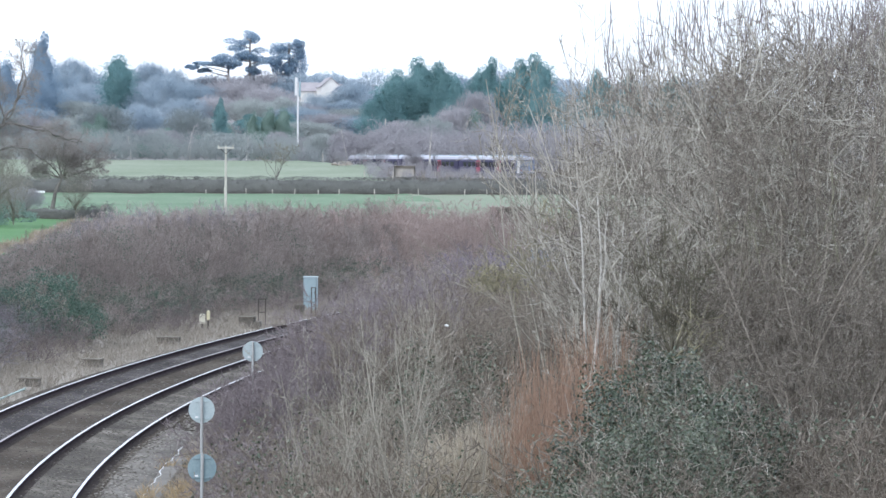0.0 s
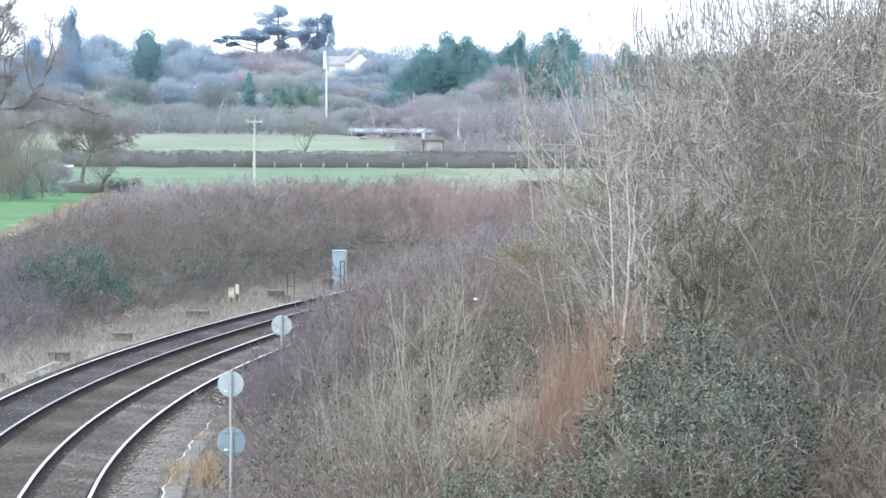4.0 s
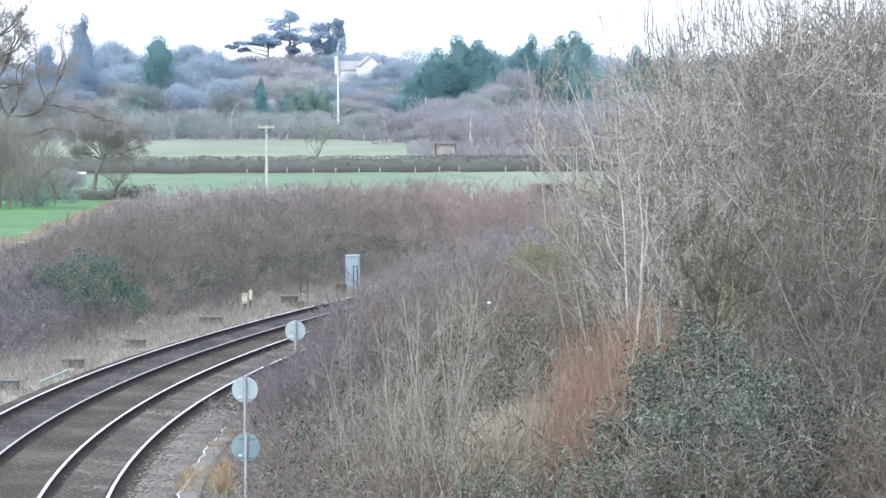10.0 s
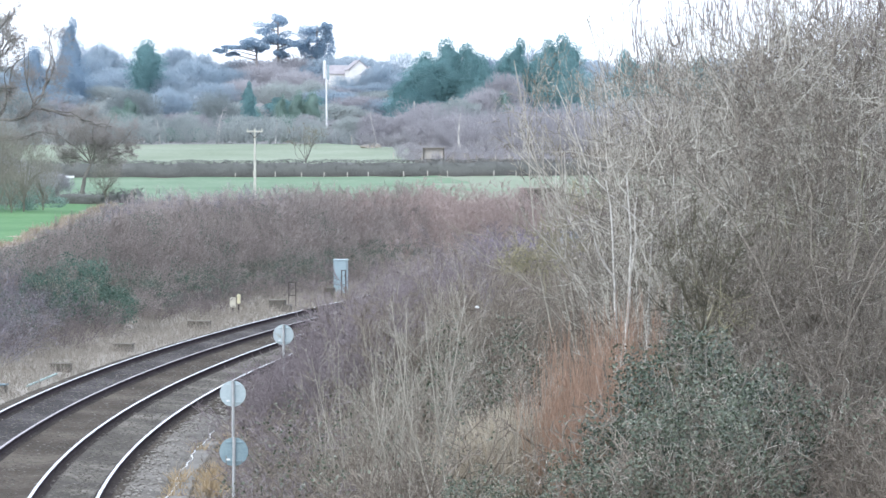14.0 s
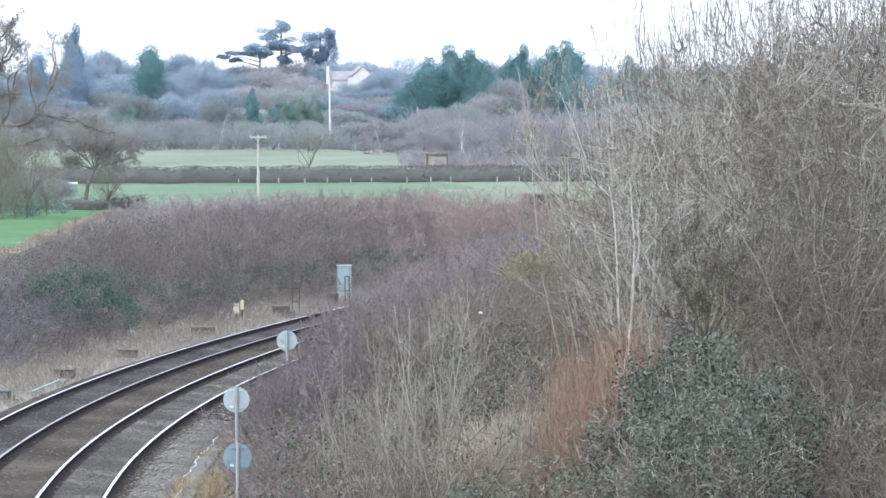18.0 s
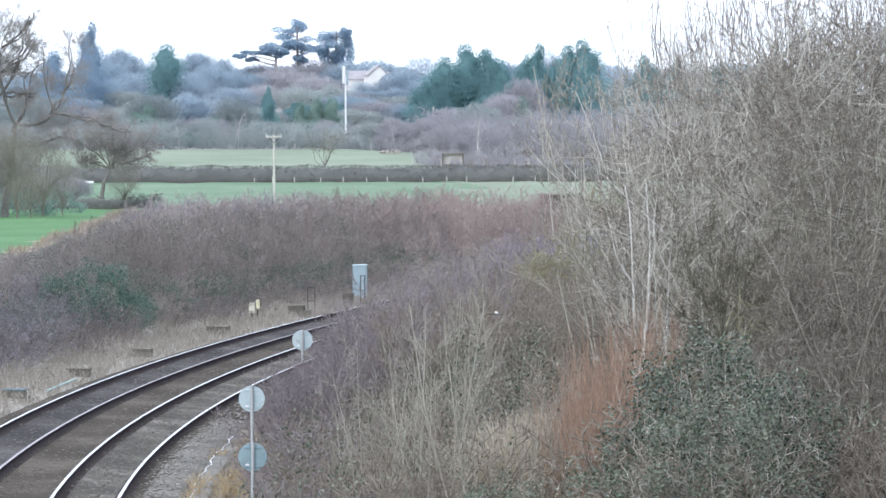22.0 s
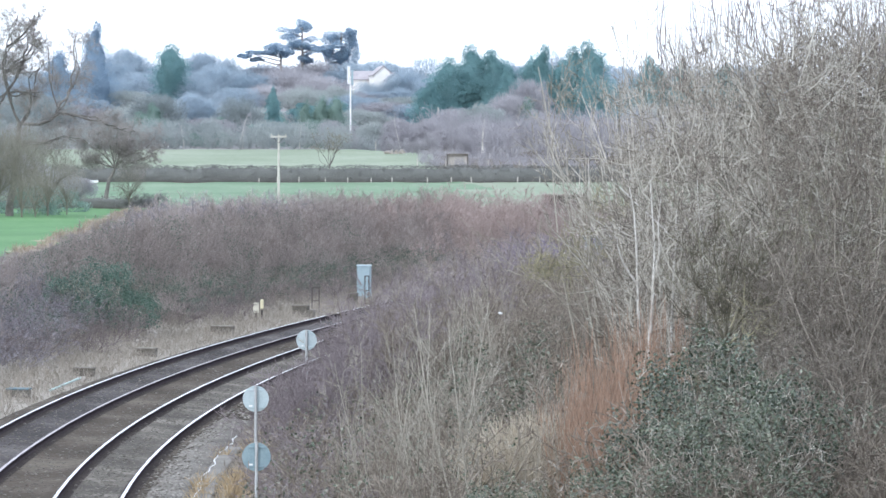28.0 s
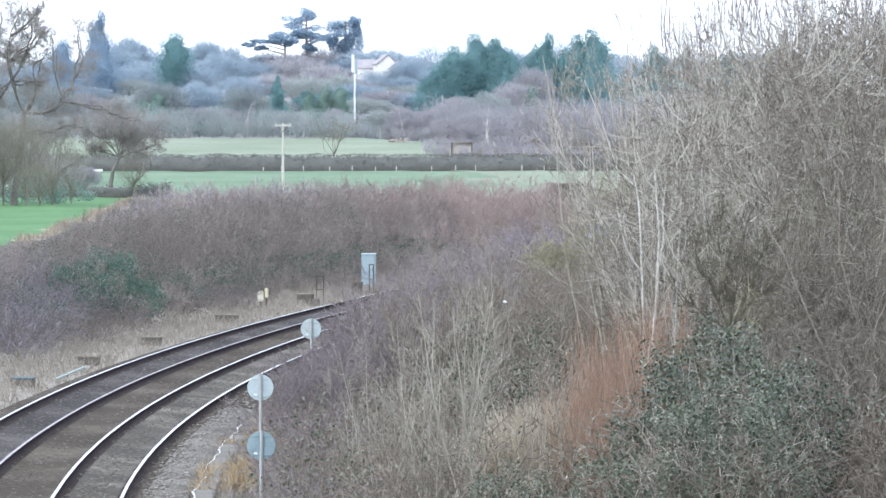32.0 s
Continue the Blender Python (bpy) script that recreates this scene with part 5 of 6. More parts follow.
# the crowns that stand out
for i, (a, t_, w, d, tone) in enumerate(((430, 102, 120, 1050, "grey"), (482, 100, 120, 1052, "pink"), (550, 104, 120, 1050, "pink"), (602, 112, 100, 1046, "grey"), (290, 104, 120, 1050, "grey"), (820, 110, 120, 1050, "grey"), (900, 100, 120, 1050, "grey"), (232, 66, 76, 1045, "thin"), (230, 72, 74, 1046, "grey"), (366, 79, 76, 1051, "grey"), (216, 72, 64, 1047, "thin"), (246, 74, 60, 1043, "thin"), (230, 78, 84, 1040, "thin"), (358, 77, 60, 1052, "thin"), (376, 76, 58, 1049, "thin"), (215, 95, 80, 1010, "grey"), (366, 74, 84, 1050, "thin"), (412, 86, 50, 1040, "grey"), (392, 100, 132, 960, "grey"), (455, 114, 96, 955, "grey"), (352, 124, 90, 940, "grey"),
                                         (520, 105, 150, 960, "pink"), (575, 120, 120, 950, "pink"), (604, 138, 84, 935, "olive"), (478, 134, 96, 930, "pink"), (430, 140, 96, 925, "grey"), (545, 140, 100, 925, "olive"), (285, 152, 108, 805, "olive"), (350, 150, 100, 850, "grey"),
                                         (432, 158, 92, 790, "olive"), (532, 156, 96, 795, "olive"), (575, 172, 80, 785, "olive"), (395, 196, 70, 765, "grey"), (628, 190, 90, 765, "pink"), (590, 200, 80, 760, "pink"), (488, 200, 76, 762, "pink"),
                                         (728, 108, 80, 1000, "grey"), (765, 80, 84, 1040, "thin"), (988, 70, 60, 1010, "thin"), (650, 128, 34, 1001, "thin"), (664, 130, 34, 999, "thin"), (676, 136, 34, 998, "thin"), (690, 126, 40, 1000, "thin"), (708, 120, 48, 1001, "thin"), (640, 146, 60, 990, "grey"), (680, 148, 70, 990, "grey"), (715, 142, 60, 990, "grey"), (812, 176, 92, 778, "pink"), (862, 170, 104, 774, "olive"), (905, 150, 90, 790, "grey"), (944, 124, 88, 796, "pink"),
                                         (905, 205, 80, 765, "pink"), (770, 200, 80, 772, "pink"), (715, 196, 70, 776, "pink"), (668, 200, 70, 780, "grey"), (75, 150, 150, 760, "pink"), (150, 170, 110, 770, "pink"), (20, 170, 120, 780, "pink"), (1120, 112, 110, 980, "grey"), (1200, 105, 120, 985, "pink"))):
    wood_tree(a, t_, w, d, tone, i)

# belt of bushes that hides the line at the top of the pasture, and odd trees before the line
belt = spread(3.6, -95, -11.5, 727, 742, lambda x, y, d: 1.0 if d < -6 else 0)
thicket("bush_belt", bush_arrays, belt[::2], rg, "dense olive-grey bare bushes at the top of the pasture", "bushes", M["tw_pale_far"], (0.5, 1.3))
thicket("bush_belt", bush_arrays, belt[1::2], rg, "dense green-grey bare bushes at the top of the pasture", "bushes", M["tw_mossy"], (0.5, 1.2))
bush_warm = bare_trees(range(410, 414), 640, 0.03, M["tw_warm"], 0.02, 5.0)
for a, w, s in ((698, 0.32, 0.6), (768, 0.5, 0.7), (779, 0.5, 0.62), (829, 0.55, 0.95), (843, 0.5, 0.8), (836, 0.5, 0.7), (825, 0.4, 0.8), (833, 0.45, 0.95), (839, 0.45, 0.9), (847, 0.4, 0.7), (821, 0.35, 0.6), (727, 0.25, 0.6), (806, 0.22, 1.6), (871, 0.25, 1.6), (705, 0.4, 0.42), (713, 0.4, 0.5), (738, 0.4, 0.5), (746, 0.45, 0.45), (754, 0.4, 0.55)):
    x, y, _ = spot_at(a, 245, 697)
    stand_tree(bush_warm[a % 4], "bare_tree", "slight bare tree beside the railway", "tree", "trees along the far line", pose(x, y, gz(x, y), 0, 0, a) @ Matrix.Diagonal((w, w, s, 1)))
back = spread(4.6, -10, 52, 690, 768, lambda x, y, d: 1.3 if d > 6.5 else 0)
thicket("pink_scrub", bush_arrays, back, rg, "dense pinkish bare scrub behind the far railway", "scrub", M["tw_warm"], (0.7, 1.2))
rough = spread(2.6, -2, 34, 632, 700, lambda x, y, d: 0.3 if d < -8.5 and y > 632 + 1.2 * max(0, -x) else 0)
thicket("rough_pasture_scrub", bush_arrays, rough, rg, "low pinkish scrub at the end of the pasture", "scrub", M["tw_warm"], (0.5, 1.1))
strip = spread(1.9, -14, 40, 655, 724, lambda x, y, d: (0.58 if x < 1 else 0.22) if -8.5 < d < -5.2 else 0)
thicket("line_scrub", bush_arrays, strip, rg, "low pinkish scrub along the far railway", "scrub", M["tw_warm"], (0.7, 1.25))


# slim pale birches at the edge of the far wood
def far_birch(px, top, dist, seed):
    x, y, z = spot_at(px, top, dist)
    g = gz(x, y)
    q = np.random.default_rng(seed)
    t = tagged(new("birch_tree"), "slim pale-stemmed birch at the edge of the far wood", "tree", "far birches")
    sets, _ = plant(q, (np.array([[0, 0, -0.3]]), unit(np.array([[q.normal(0, 0.08), 0, 1.0]])), np.array([z - g]), np.array([0.13]), 6, 0.06, 0.05),
                    [(14, 0.4, 40, 0.35, 0.4, 3, 0.12, 0.05), (8, 0.2, 42, 0.5, 0.6, 2, 0.12, 0.02)], 0.028, 5, True)
    part("trunk", mesh_of("trunk", *sets[0], M["birch"], smooth=True), None, t, "pale birch bark")
    tagged(part("crown", mesh_of("crown", *merge(*sets[1:]), M["tw_warm"]), None, t, "bare twigs"), kind="stuff")
    t.matrix_world = pose(x, y, g)


for i, (a, b, c) in enumerate(((333, 205, 734), (432, 185, 733), (437, 200, 734), (537, 205, 733), (721, 190, 745), (860, 195, 690), (866, 205, 692), (978, 200, 700), (985, 205, 698))):
    far_birch(a, b, c, 640 + i)

# heap of pale spoil at the end of the pasture
q = np.random.default_rng(660)
x, y, _ = spot_at(708, 250, 703)
bm = bmesh.new()
bmesh.ops.create_icosphere(bm, subdivisions=3, radius=1.0)
for vv in bm.verts:
    k = 1 + 0.3 * noise.noise(vv.co * 1.7)
    vv.co = Vector((vv.co.x * 1.9 * k, vv.co.y * 1.3 * k, max(vv.co.z, -0.25) * 0.75 * k))
heap = tagged(new("spoil_heap", bm_mesh("spoil_heap", bm, M["dead_grass"])), "low heap of pale tan spoil and dead grass", "heap")
heap.matrix_world = pose(x, y, gz(x, y) + 0.05)


def clump_tree(name, seed, shells, tuft, mat, trunk_h, label, x, y, zbase, trunk_r=0.3, sticks_=(), heart=0.0):
    """shells: rows (x, y, z, rx, ry, rz, n): ellipsoids filled with tufts."""
    rgc = np.random.default_rng(seed)
    cs = []
    for sx, sy, sz, ax, ay, azz, n in shells:
        d = unit(rgc.normal(0, 1, (n, 3)))
        r = rgc.uniform(0.2, 1.0, n) ** 0.4
        r *= 1 + 0.18 * np.sin(d[:, 0] * 7 + seed) * np.sin(d[:, 2] * 9 + sx)
        cs.append(np.array([sx, sy, sz]) + d * r[:, None] * np.array([ax, ay, azz]))
    c = np.concatenate(cs)
    t = tagged(new(name), label, "tree", "evergreen trees on the hill")
    part("crown", mesh_of("crown", *leaves(rgc, c, tuft), mat), None, t)
    if heart:
        rows_ = np.array(sorted((sz, ax, sx, sy) for sx, sy, sz, ax, ay, azz, _ in shells))
        zz = np.linspace(rows_[0, 0] * 0.6, rows_[-1, 0] + shells[0][5] * 0.3, 14)
        aa = np.linspace(0, 2 * math.pi, 14, endpoint=False)
        rr = np.interp(zz, rows_[:, 0], rows_[:, 1])[:, None] * heart * (1 + 0.16 * np.sin(aa[None] * 3 + seed + zz[:, None]) + 0.1 * np.sin(aa[None] * 5 + zz[:, None] * 2.3))
        rr[-1] = 0.05
        cxx, cyy = np.interp(zz, rows_[:, 0], rows_[:, 2]), np.interp(zz, rows_[:, 0], rows_[:, 3])
        v = np.stack([cxx[:, None] + rr * np.cos(aa), cyy[:, None] + rr * np.sin(aa), np.repeat(zz[:, None], 14, 1)], -1).reshape(-1, 3)
        i = np.arange(14 * 14).reshape(14, 14)
        j = np.roll(i, -1, 1)
        part("inner_foliage", mesh_of("inner_foliage", v, np.stack([i[:-1], j[:-1], j[1:], i[1:]], -1).reshape(-1, 4), mat, smooth=True), None, t)
    part("trunk", tube(trunk_r, -0.4, trunk_h, 8, trunk_r * 0.4), M["tw_oak"], t)
    for p0, p1, r in sticks_:
        part("limb", mesh_of("limb", *sticks(np.array([p0]), np.array([p1]), np.array([r]), np.array([r * 0.5]), 5), M["tw_oak"]), None, t)
    t.matrix_world = pose(x, y, zbase)
    return t


def conifer(px, top, bottom, dist, wpx, seed, pointed=0.5, mat="conifer", label="dense green conifer on the hill, paled by haze"):
    x, y, z = spot_at(px, top, dist)
    g = gz(x, y)
    h = z - g
    w = wpx * dist / FOCAL / 2
    sh = []
    n = 9
    for k in range(n):
        u = (k + 0.5) / n
        r = w * (1 - u ** (1.0 + 2.2 * (1 - pointed))) ** 0.8 + 0.25
        off = 0.12 if pointed < 0.9 else 0.03
        sh.append((off * w * math.sin(seed + k * 2.1), off * w * math.cos(seed * 2 + k), h * (0.12 + 0.86 * u), r, r, h / n * 0.95, int((800 + 2000 * r / max(w, 0.1)) * min(1.0, wpx / 110) * (0.4 if mat == "ivy_far" else 0.95))))
    return clump_tree("conifer_tree", seed, sh, 0.004 * h + 0.16, M[mat], h * 0.7, label, x, y, g, heart=0.55)


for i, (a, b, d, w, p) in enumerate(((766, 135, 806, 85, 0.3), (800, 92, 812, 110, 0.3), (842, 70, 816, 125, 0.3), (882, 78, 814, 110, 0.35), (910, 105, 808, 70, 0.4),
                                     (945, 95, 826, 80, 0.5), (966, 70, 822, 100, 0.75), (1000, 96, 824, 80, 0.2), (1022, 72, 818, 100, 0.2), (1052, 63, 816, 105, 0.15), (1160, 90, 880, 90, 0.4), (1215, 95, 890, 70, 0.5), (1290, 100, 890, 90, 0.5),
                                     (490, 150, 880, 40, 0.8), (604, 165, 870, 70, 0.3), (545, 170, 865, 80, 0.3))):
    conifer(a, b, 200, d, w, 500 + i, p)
conifer(311, 67, 200, 940, 76, 530, -1.3, "conifer", "round evergreen above the wood, hazed blue-green")
conifer(175, 30, 200, 930, 96, 531, 0.78, "cedar", "tall spruce above the wood, hazed blue-green")
conifer(110, 78, 200, 900, 84, 532, 0.15, "cedar", "evergreen behind the oak, hazed blue-green")

for i, (a, b, d, w) in enumerate(((280, 170, 800, 50), (505, 190, 775, 60), (560, 200, 770, 70), (395, 195, 780, 60), (940, 160, 790, 55), (450, 205, 768, 50), (258, 185, 790, 60))):
    conifer(a, b, 200, d, w, 560 + i, 0.3, "ivy_far", "ivy-clad bushy tree at the edge of the wood")

for i, (a, b, w) in enumerate(((352, 222, 46), (376, 226, 50), (400, 222, 40), (300, 224, 44), (560, 222, 40))):
    conifer(a, b, 200, 745, w, 590 + i, 0.1, "ivy_far", "dark evergreen bush at the top of the pasture")
conifer(492, 143, 200, 768, 38, 580, 0.85, "conifer", "pointed green conifer at the edge of the wood, paled by haze")
for i, (a, b, w) in enumerate(((548, 165, 50), (576, 158, 60), (602, 157, 56))):
    conifer(a, b, 200, 796, w, 581 + i, 0.25, "ivy_far", "ivy-clad bushy tree at the edge of the wood")

for i, (a, k) in enumerate(((606, 0.62), (619, 0.56), (634, 0.6), (648, 0.55), (592, 0.66))):
    x, y, _ = spot_at(a, 245, 747)
    stand_tree(wood_warm[i], "bare_tree", "bare bushy tree at the top of the pasture", "tree", "trees along the far line", pose(x, y, gz(x, y), 0, 0, a) @ Matrix.Diagonal((k * 0.9, k * 0.9, k, 1)))

# loose stones on the ballast
q = np.random.default_rng(750)
n = 9000
yy = 96 + 90 * q.uniform(0, 1, n) ** 1.5
dd = q.choice([-3.4, -1.7, 0.0, 1.75, 3.3], n, p=[0.12, 0.18, 0.1, 0.25, 0.35]) + q.normal(0, 0.38, n)
keep = np.min(np.abs(dd[:, None] - np.array(list(OFFS.values()))[None]), 1) > 0.13
yy, dd = yy[keep], dd[keep]
n = len(dd)
bp = np.array(bed_profile)
c = np.stack([centre_x(yy) + dd, yy, np.interp(dd, bp[:, 0], bp[:, 1]) + 0.004], 1)
r = 0.028 * q.uniform(0.6, 1.7, n)
o8 = np.array([(1, 0, 0), (-1, 0, 0), (0, 1, 0), (0, -1, 0), (0, 0, 1), (0, 0, -1)], float)
v = (c[:, None, :] + o8[None] * r[:, None, None] * q.uniform(0.6, 1.3, (n, 6, 1)) * np.array([1.2, 1.2, 0.55])).reshape(-1, 3)
k = (np.arange(n) * 6)[:, None]
f = np.concatenate([k + np.array([t]) for t in ((0, 2, 4), (2, 1, 4), (1, 3, 4), (3, 0, 4), (2, 0, 5), (1, 2, 5), (3, 1, 5), (0, 3, 5))])
r2 = np.random.default_rng(751)
n2 = 1900
y2 = 96 + 60 * r2.uniform(0, 1, n2) ** 1.3
d2 = r2.uniform(2.85, 4.95, n2)
c2 = np.stack([centre_x(y2) + d2, y2, np.interp(d2, bp[:, 0], bp[:, 1]) + 0.03], 1)
rad2 = 0.038 * r2.uniform(0.4, 1.7, n2)
v2 = (c2[:, None, :] + o8[None] * rad2[:, None, None] * r2.uniform(0.6, 1.3, (n2, 6, 1)) * np.array([1.3, 1.3, 0.6])).reshape(-1, 3)
k2 = (np.arange(n2) * 6)[:, None]
f2 = np.concatenate([k2 + np.array([t]) for t in ((0, 2, 4), (2, 1, 4), (1, 3, 4), (3, 0, 4), (2, 0, 5), (1, 2, 5), (3, 1, 5), (0, 3, 5))])
tagged(new("rubble", mesh_of("rubble", v2, f2, M["rubble"])), "pale broken stone and rubble beside the track", "rubble", kind="stuff")
tagged(new("loose_stones", mesh_of("loose_stones", v, f, M["stone"])), "loose grey and pale ballast stones", "stones", kind="stuff")

# flat-roofed lineside hut half sunk in the scrub by the pasture
x, y, z = spot_at(1006, 330, 420)
g = gz(x, y)
t = tagged(new("equipment_hut"), "low brown lineside hut with a pale flat roof edge", "hut")
part("body", box(-2.0, 2.0, -1.2, 1.2, -0.2, z - g - 0.2, 0.03), M["dark_concrete"], t)
part("roof", box(-2.2, 2.2, -1.4, 1.4, z - g - 0.196, z - g, 0.03), M["concrete"], t, "pale concrete roof slab")
part("downpipe", tube(0.05, -0.1, z - g - 0.21, 8), M["concrete"], t, m=pose(-2.06, -1.26, 0))
put(t, x, y, g)

# small litter caught in the brambles, and a hut top beyond the stand
x, y, z = spot_at(893, 541, 108)
bm = bmesh.new()
bmesh.ops.create_icosphere(bm, subdivisions=2, radius=0.045)
for vv in bm.verts:
    vv.co = Vector((vv.co.x * 1.3, vv.co.y, vv.co.z * 0.8)) * (1 + 0.45 * noise.noise(vv.co * 22))
bag = tagged(new("plastic_bag", bm_mesh("plastic_bag", bm, M["white"])), "crumpled white plastic scrap caught in the brambles", "litter")
bag.matrix_world = pose(x, y, z)
x, y, z = spot_at(1064, 403, 215)
g = gz(x, y)
t = tagged(new("relay_hut"), "pale grey lineside relay hut behind the birches", "hut")
part("body", box(-0.62, 0.62, -0.5, 0.5, -0.2, z - g - 0.1, 0.02), M["cabinet"], t)
part("roof", box(-0.7, 0.7, -0.56, 0.56, z - g - 0.096, z - g, 0.02), M["white"], t, "white roof slab")
put(t, x, y, g)

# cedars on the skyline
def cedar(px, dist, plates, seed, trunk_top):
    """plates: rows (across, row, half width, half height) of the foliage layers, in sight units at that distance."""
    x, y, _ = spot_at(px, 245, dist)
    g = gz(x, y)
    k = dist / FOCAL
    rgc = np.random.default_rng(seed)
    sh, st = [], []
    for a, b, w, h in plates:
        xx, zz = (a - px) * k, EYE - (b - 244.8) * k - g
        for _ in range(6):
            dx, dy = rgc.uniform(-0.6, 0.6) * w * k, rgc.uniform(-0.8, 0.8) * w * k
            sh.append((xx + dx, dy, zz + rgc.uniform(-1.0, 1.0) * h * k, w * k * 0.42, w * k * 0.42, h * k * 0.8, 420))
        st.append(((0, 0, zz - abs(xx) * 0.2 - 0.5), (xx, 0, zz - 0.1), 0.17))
    return clump_tree("cedar_tree", seed, sh, 0.27, M["cedar"], EYE - (trunk_top - 244.8) * k - g, "cedar with flat layered limbs on the skyline, hazed blue-green", x, y, g, 0.5, st)


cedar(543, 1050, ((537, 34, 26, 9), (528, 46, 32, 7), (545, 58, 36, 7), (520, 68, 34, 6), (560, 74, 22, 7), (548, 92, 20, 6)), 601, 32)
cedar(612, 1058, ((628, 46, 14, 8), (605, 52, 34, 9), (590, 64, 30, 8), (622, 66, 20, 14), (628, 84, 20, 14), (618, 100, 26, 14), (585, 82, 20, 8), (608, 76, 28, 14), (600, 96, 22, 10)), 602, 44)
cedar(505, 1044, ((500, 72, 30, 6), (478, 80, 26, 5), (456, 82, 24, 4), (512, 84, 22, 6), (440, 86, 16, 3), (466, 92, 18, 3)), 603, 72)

# ivy thicket


def ivy_heap(px, py, dist, rx, rz, seed, n, size, mat, label, kind="ivy_thicket"):
    x, y, z = spot_at(px, py, dist)
    g = gz(x, y)
    rgq = np.random.default_rng(seed)
    d = unit(rgq.normal(0, 1, (n, 3)))
    lump = 1 + 0.26 * np.sin(d[:, 0] * 6 + seed) * np.sin(d[:, 2] * 7) + 0.12 * np.sin(d[:, 1] * 11 + d[:, 0] * 9)
    r = rgq.uniform(0.55, 1.0, n) ** 0.35 * lump
    h = z - g
    c = d * r[:, None] * np.array([rx, rx * 0.8, h])
    c = c[c[:, 2] > -0.1]
    t = tagged(new(kind), label, "thicket", "evergreen thickets")
    part("leaves", mesh_of("leaves", *leaves(rgq, c, size), mat), None, t)
    arr = shrub_arrays(seed, 9, h * 1.02, 50, 0.02, [(5, 0.2, 45, 0.5, 0.55, 3, 0.15, 0.03), (4, 0.2, 45, 0.5, 0.6, 2, 0.15, 0.03)], 0.008)
    tagged(part("brushwood", mesh_of("brushwood", *arr, M["tw_grey"]), None, t), kind="stuff")
    t.matrix_world = pose(x, y, g)
    return t


ivy_heap(1280, 578, 87, 1.65, 2, 701, 15000, 0.072, M["ivy"], "dark green glossy ivy heaped over stems")
ivy_heap(1180, 620, 85, 1.3, 2, 702, 11000, 0.07, M["ivy"], "dark green ivy thicket with pale dead leaves")
ivy_heap(1390, 640, 84, 1.4, 2, 703, 11000, 0.07, M["ivy"], "dark green ivy thicket on the bank")
ivy_heap(1290, 690, 81, 1.5, 2, 706, 8800, 0.066, M["bramble_leaf"], "grey-green leafy bramble heap below the ivy")
ivy_heap(1080, 800, 80, 1.2, 2, 704, 5500, 0.058, M["bramble_leaf"], "low grey-green bramble mound")
ivy_heap(842, 556, 101, 0.8, 2, 714, 2200, 0.07, M["bramble_leaf"], "straggling bramble leaves over bare stems")
ivy_heap(955, 548, 103, 0.8, 2, 715, 2200, 0.07, M["bramble_leaf"], "straggling bramble leaves over bare stems")
ivy_heap(900, 840, 82, 1.0, 2, 705, 5000, 0.056, M["bramble_leaf"], "low bramble mound with a few green leaves")
ivy_heap(190, 452, 184, 2.3, 2, 707, 15000, 0.085, M["holly"], "dark green holly shrub on the far bank")
ivy_heap(128, 474, 181, 1.9, 2, 716, 9000, 0.08, M["holly"], "dark green holly shrub on the far bank")
ivy_heap(90, 466, 192, 2.6, 2, 708, 10000, 0.08, M["bank_leaf"], "leafy bramble mound on the far bank")
ivy_heap(10, 478, 190, 2.5, 2, 709, 10000, 0.08, M["bank_leaf"], "leafy bramble mound by the verge")
# green mounds along the foot, some added in place of its dense shade
for i, (a, b, c, r) in enumerate(((290, 490, 199, 2.2), (360, 482, 207, 2.0), (430, 465, 219, 2.4), (500, 458, 227, 2.2), (560, 452, 235, 2.4), (40, 540, 178, 1.8), (235, 500, 191, 1.8), (605, 440, 247, 2.4), (650, 432, 256, 2.2), (700, 424, 264, 2.4), (735, 418, 272, 2.0))):
    ivy_heap(a, b, c, r, 2, 770 + i, 5000, 0.075, M["bank_leaf"], "dull green bramble and ivy mound, darkening the foot of the bank")
q = np.random.default_rng(780)
n = 110000
yy = q.uniform(150, 262, n)
dd = -7.6 - q.uniform(0, 1, n) * 12.0
xx = centre_x(yy) + dd
patch = np.sin(yy * 0.31 + 0.8 * np.sin(dd)) * np.sin(dd * 0.8 + yy * 0.13) + 0.5 * np.sin(yy * 0.83 + dd * 1.3)
keep = (patch > 0.25 + 0.35 * (yy > 215)) & (xx > -0.115 * yy)
c = np.stack([xx, yy, ground_z(xx, yy) + 0.3 + q.uniform(0, 1, n) * np.minimum(1.2 + 0.25 * (-7.6 - dd), 2.9)], 1)[keep]
c = c[c[:, 2] < scrub_crest(c[:, 0], c[:, 1]) - 0.2]
tagged(new("bank_leaves", mesh_of("bank_leaves", *leaves(q, c, 0.075), M["bank_leaf"])), "dull dark green ivy and bramble leaves through the scrub", "leaves", kind="stuff")
sets = []
for a, b in ((-10, 640), (10, 628), (35, 615), (58, 606), (80, 598), (104, 590), (128, 583), (20, 600), (60, 585), (95, 572), (-5, 610), (0, 595), (30, 590), (45, 598), (75, 590), (112, 578), (15, 615), (48, 580), (84, 580), (-12, 622), (122, 574), (5, 580), (35, 572)):
    x, y = seat(a * 0.8 - 4, b + 6)
    v, f = bra_arrays[abs(a) % 5]
    s = 0.62 + 0.04 * (b % 7)
    for dx, dy in ((0, 0), (0.9, 1.4), (-0.8, 2.6)):
        sets.append((v * np.array([1.25, 1.25, s * (1 + 0.12 * dy)]) + np.array([x + dx, y + dy, gz(x + dx, y + dy)]), f))
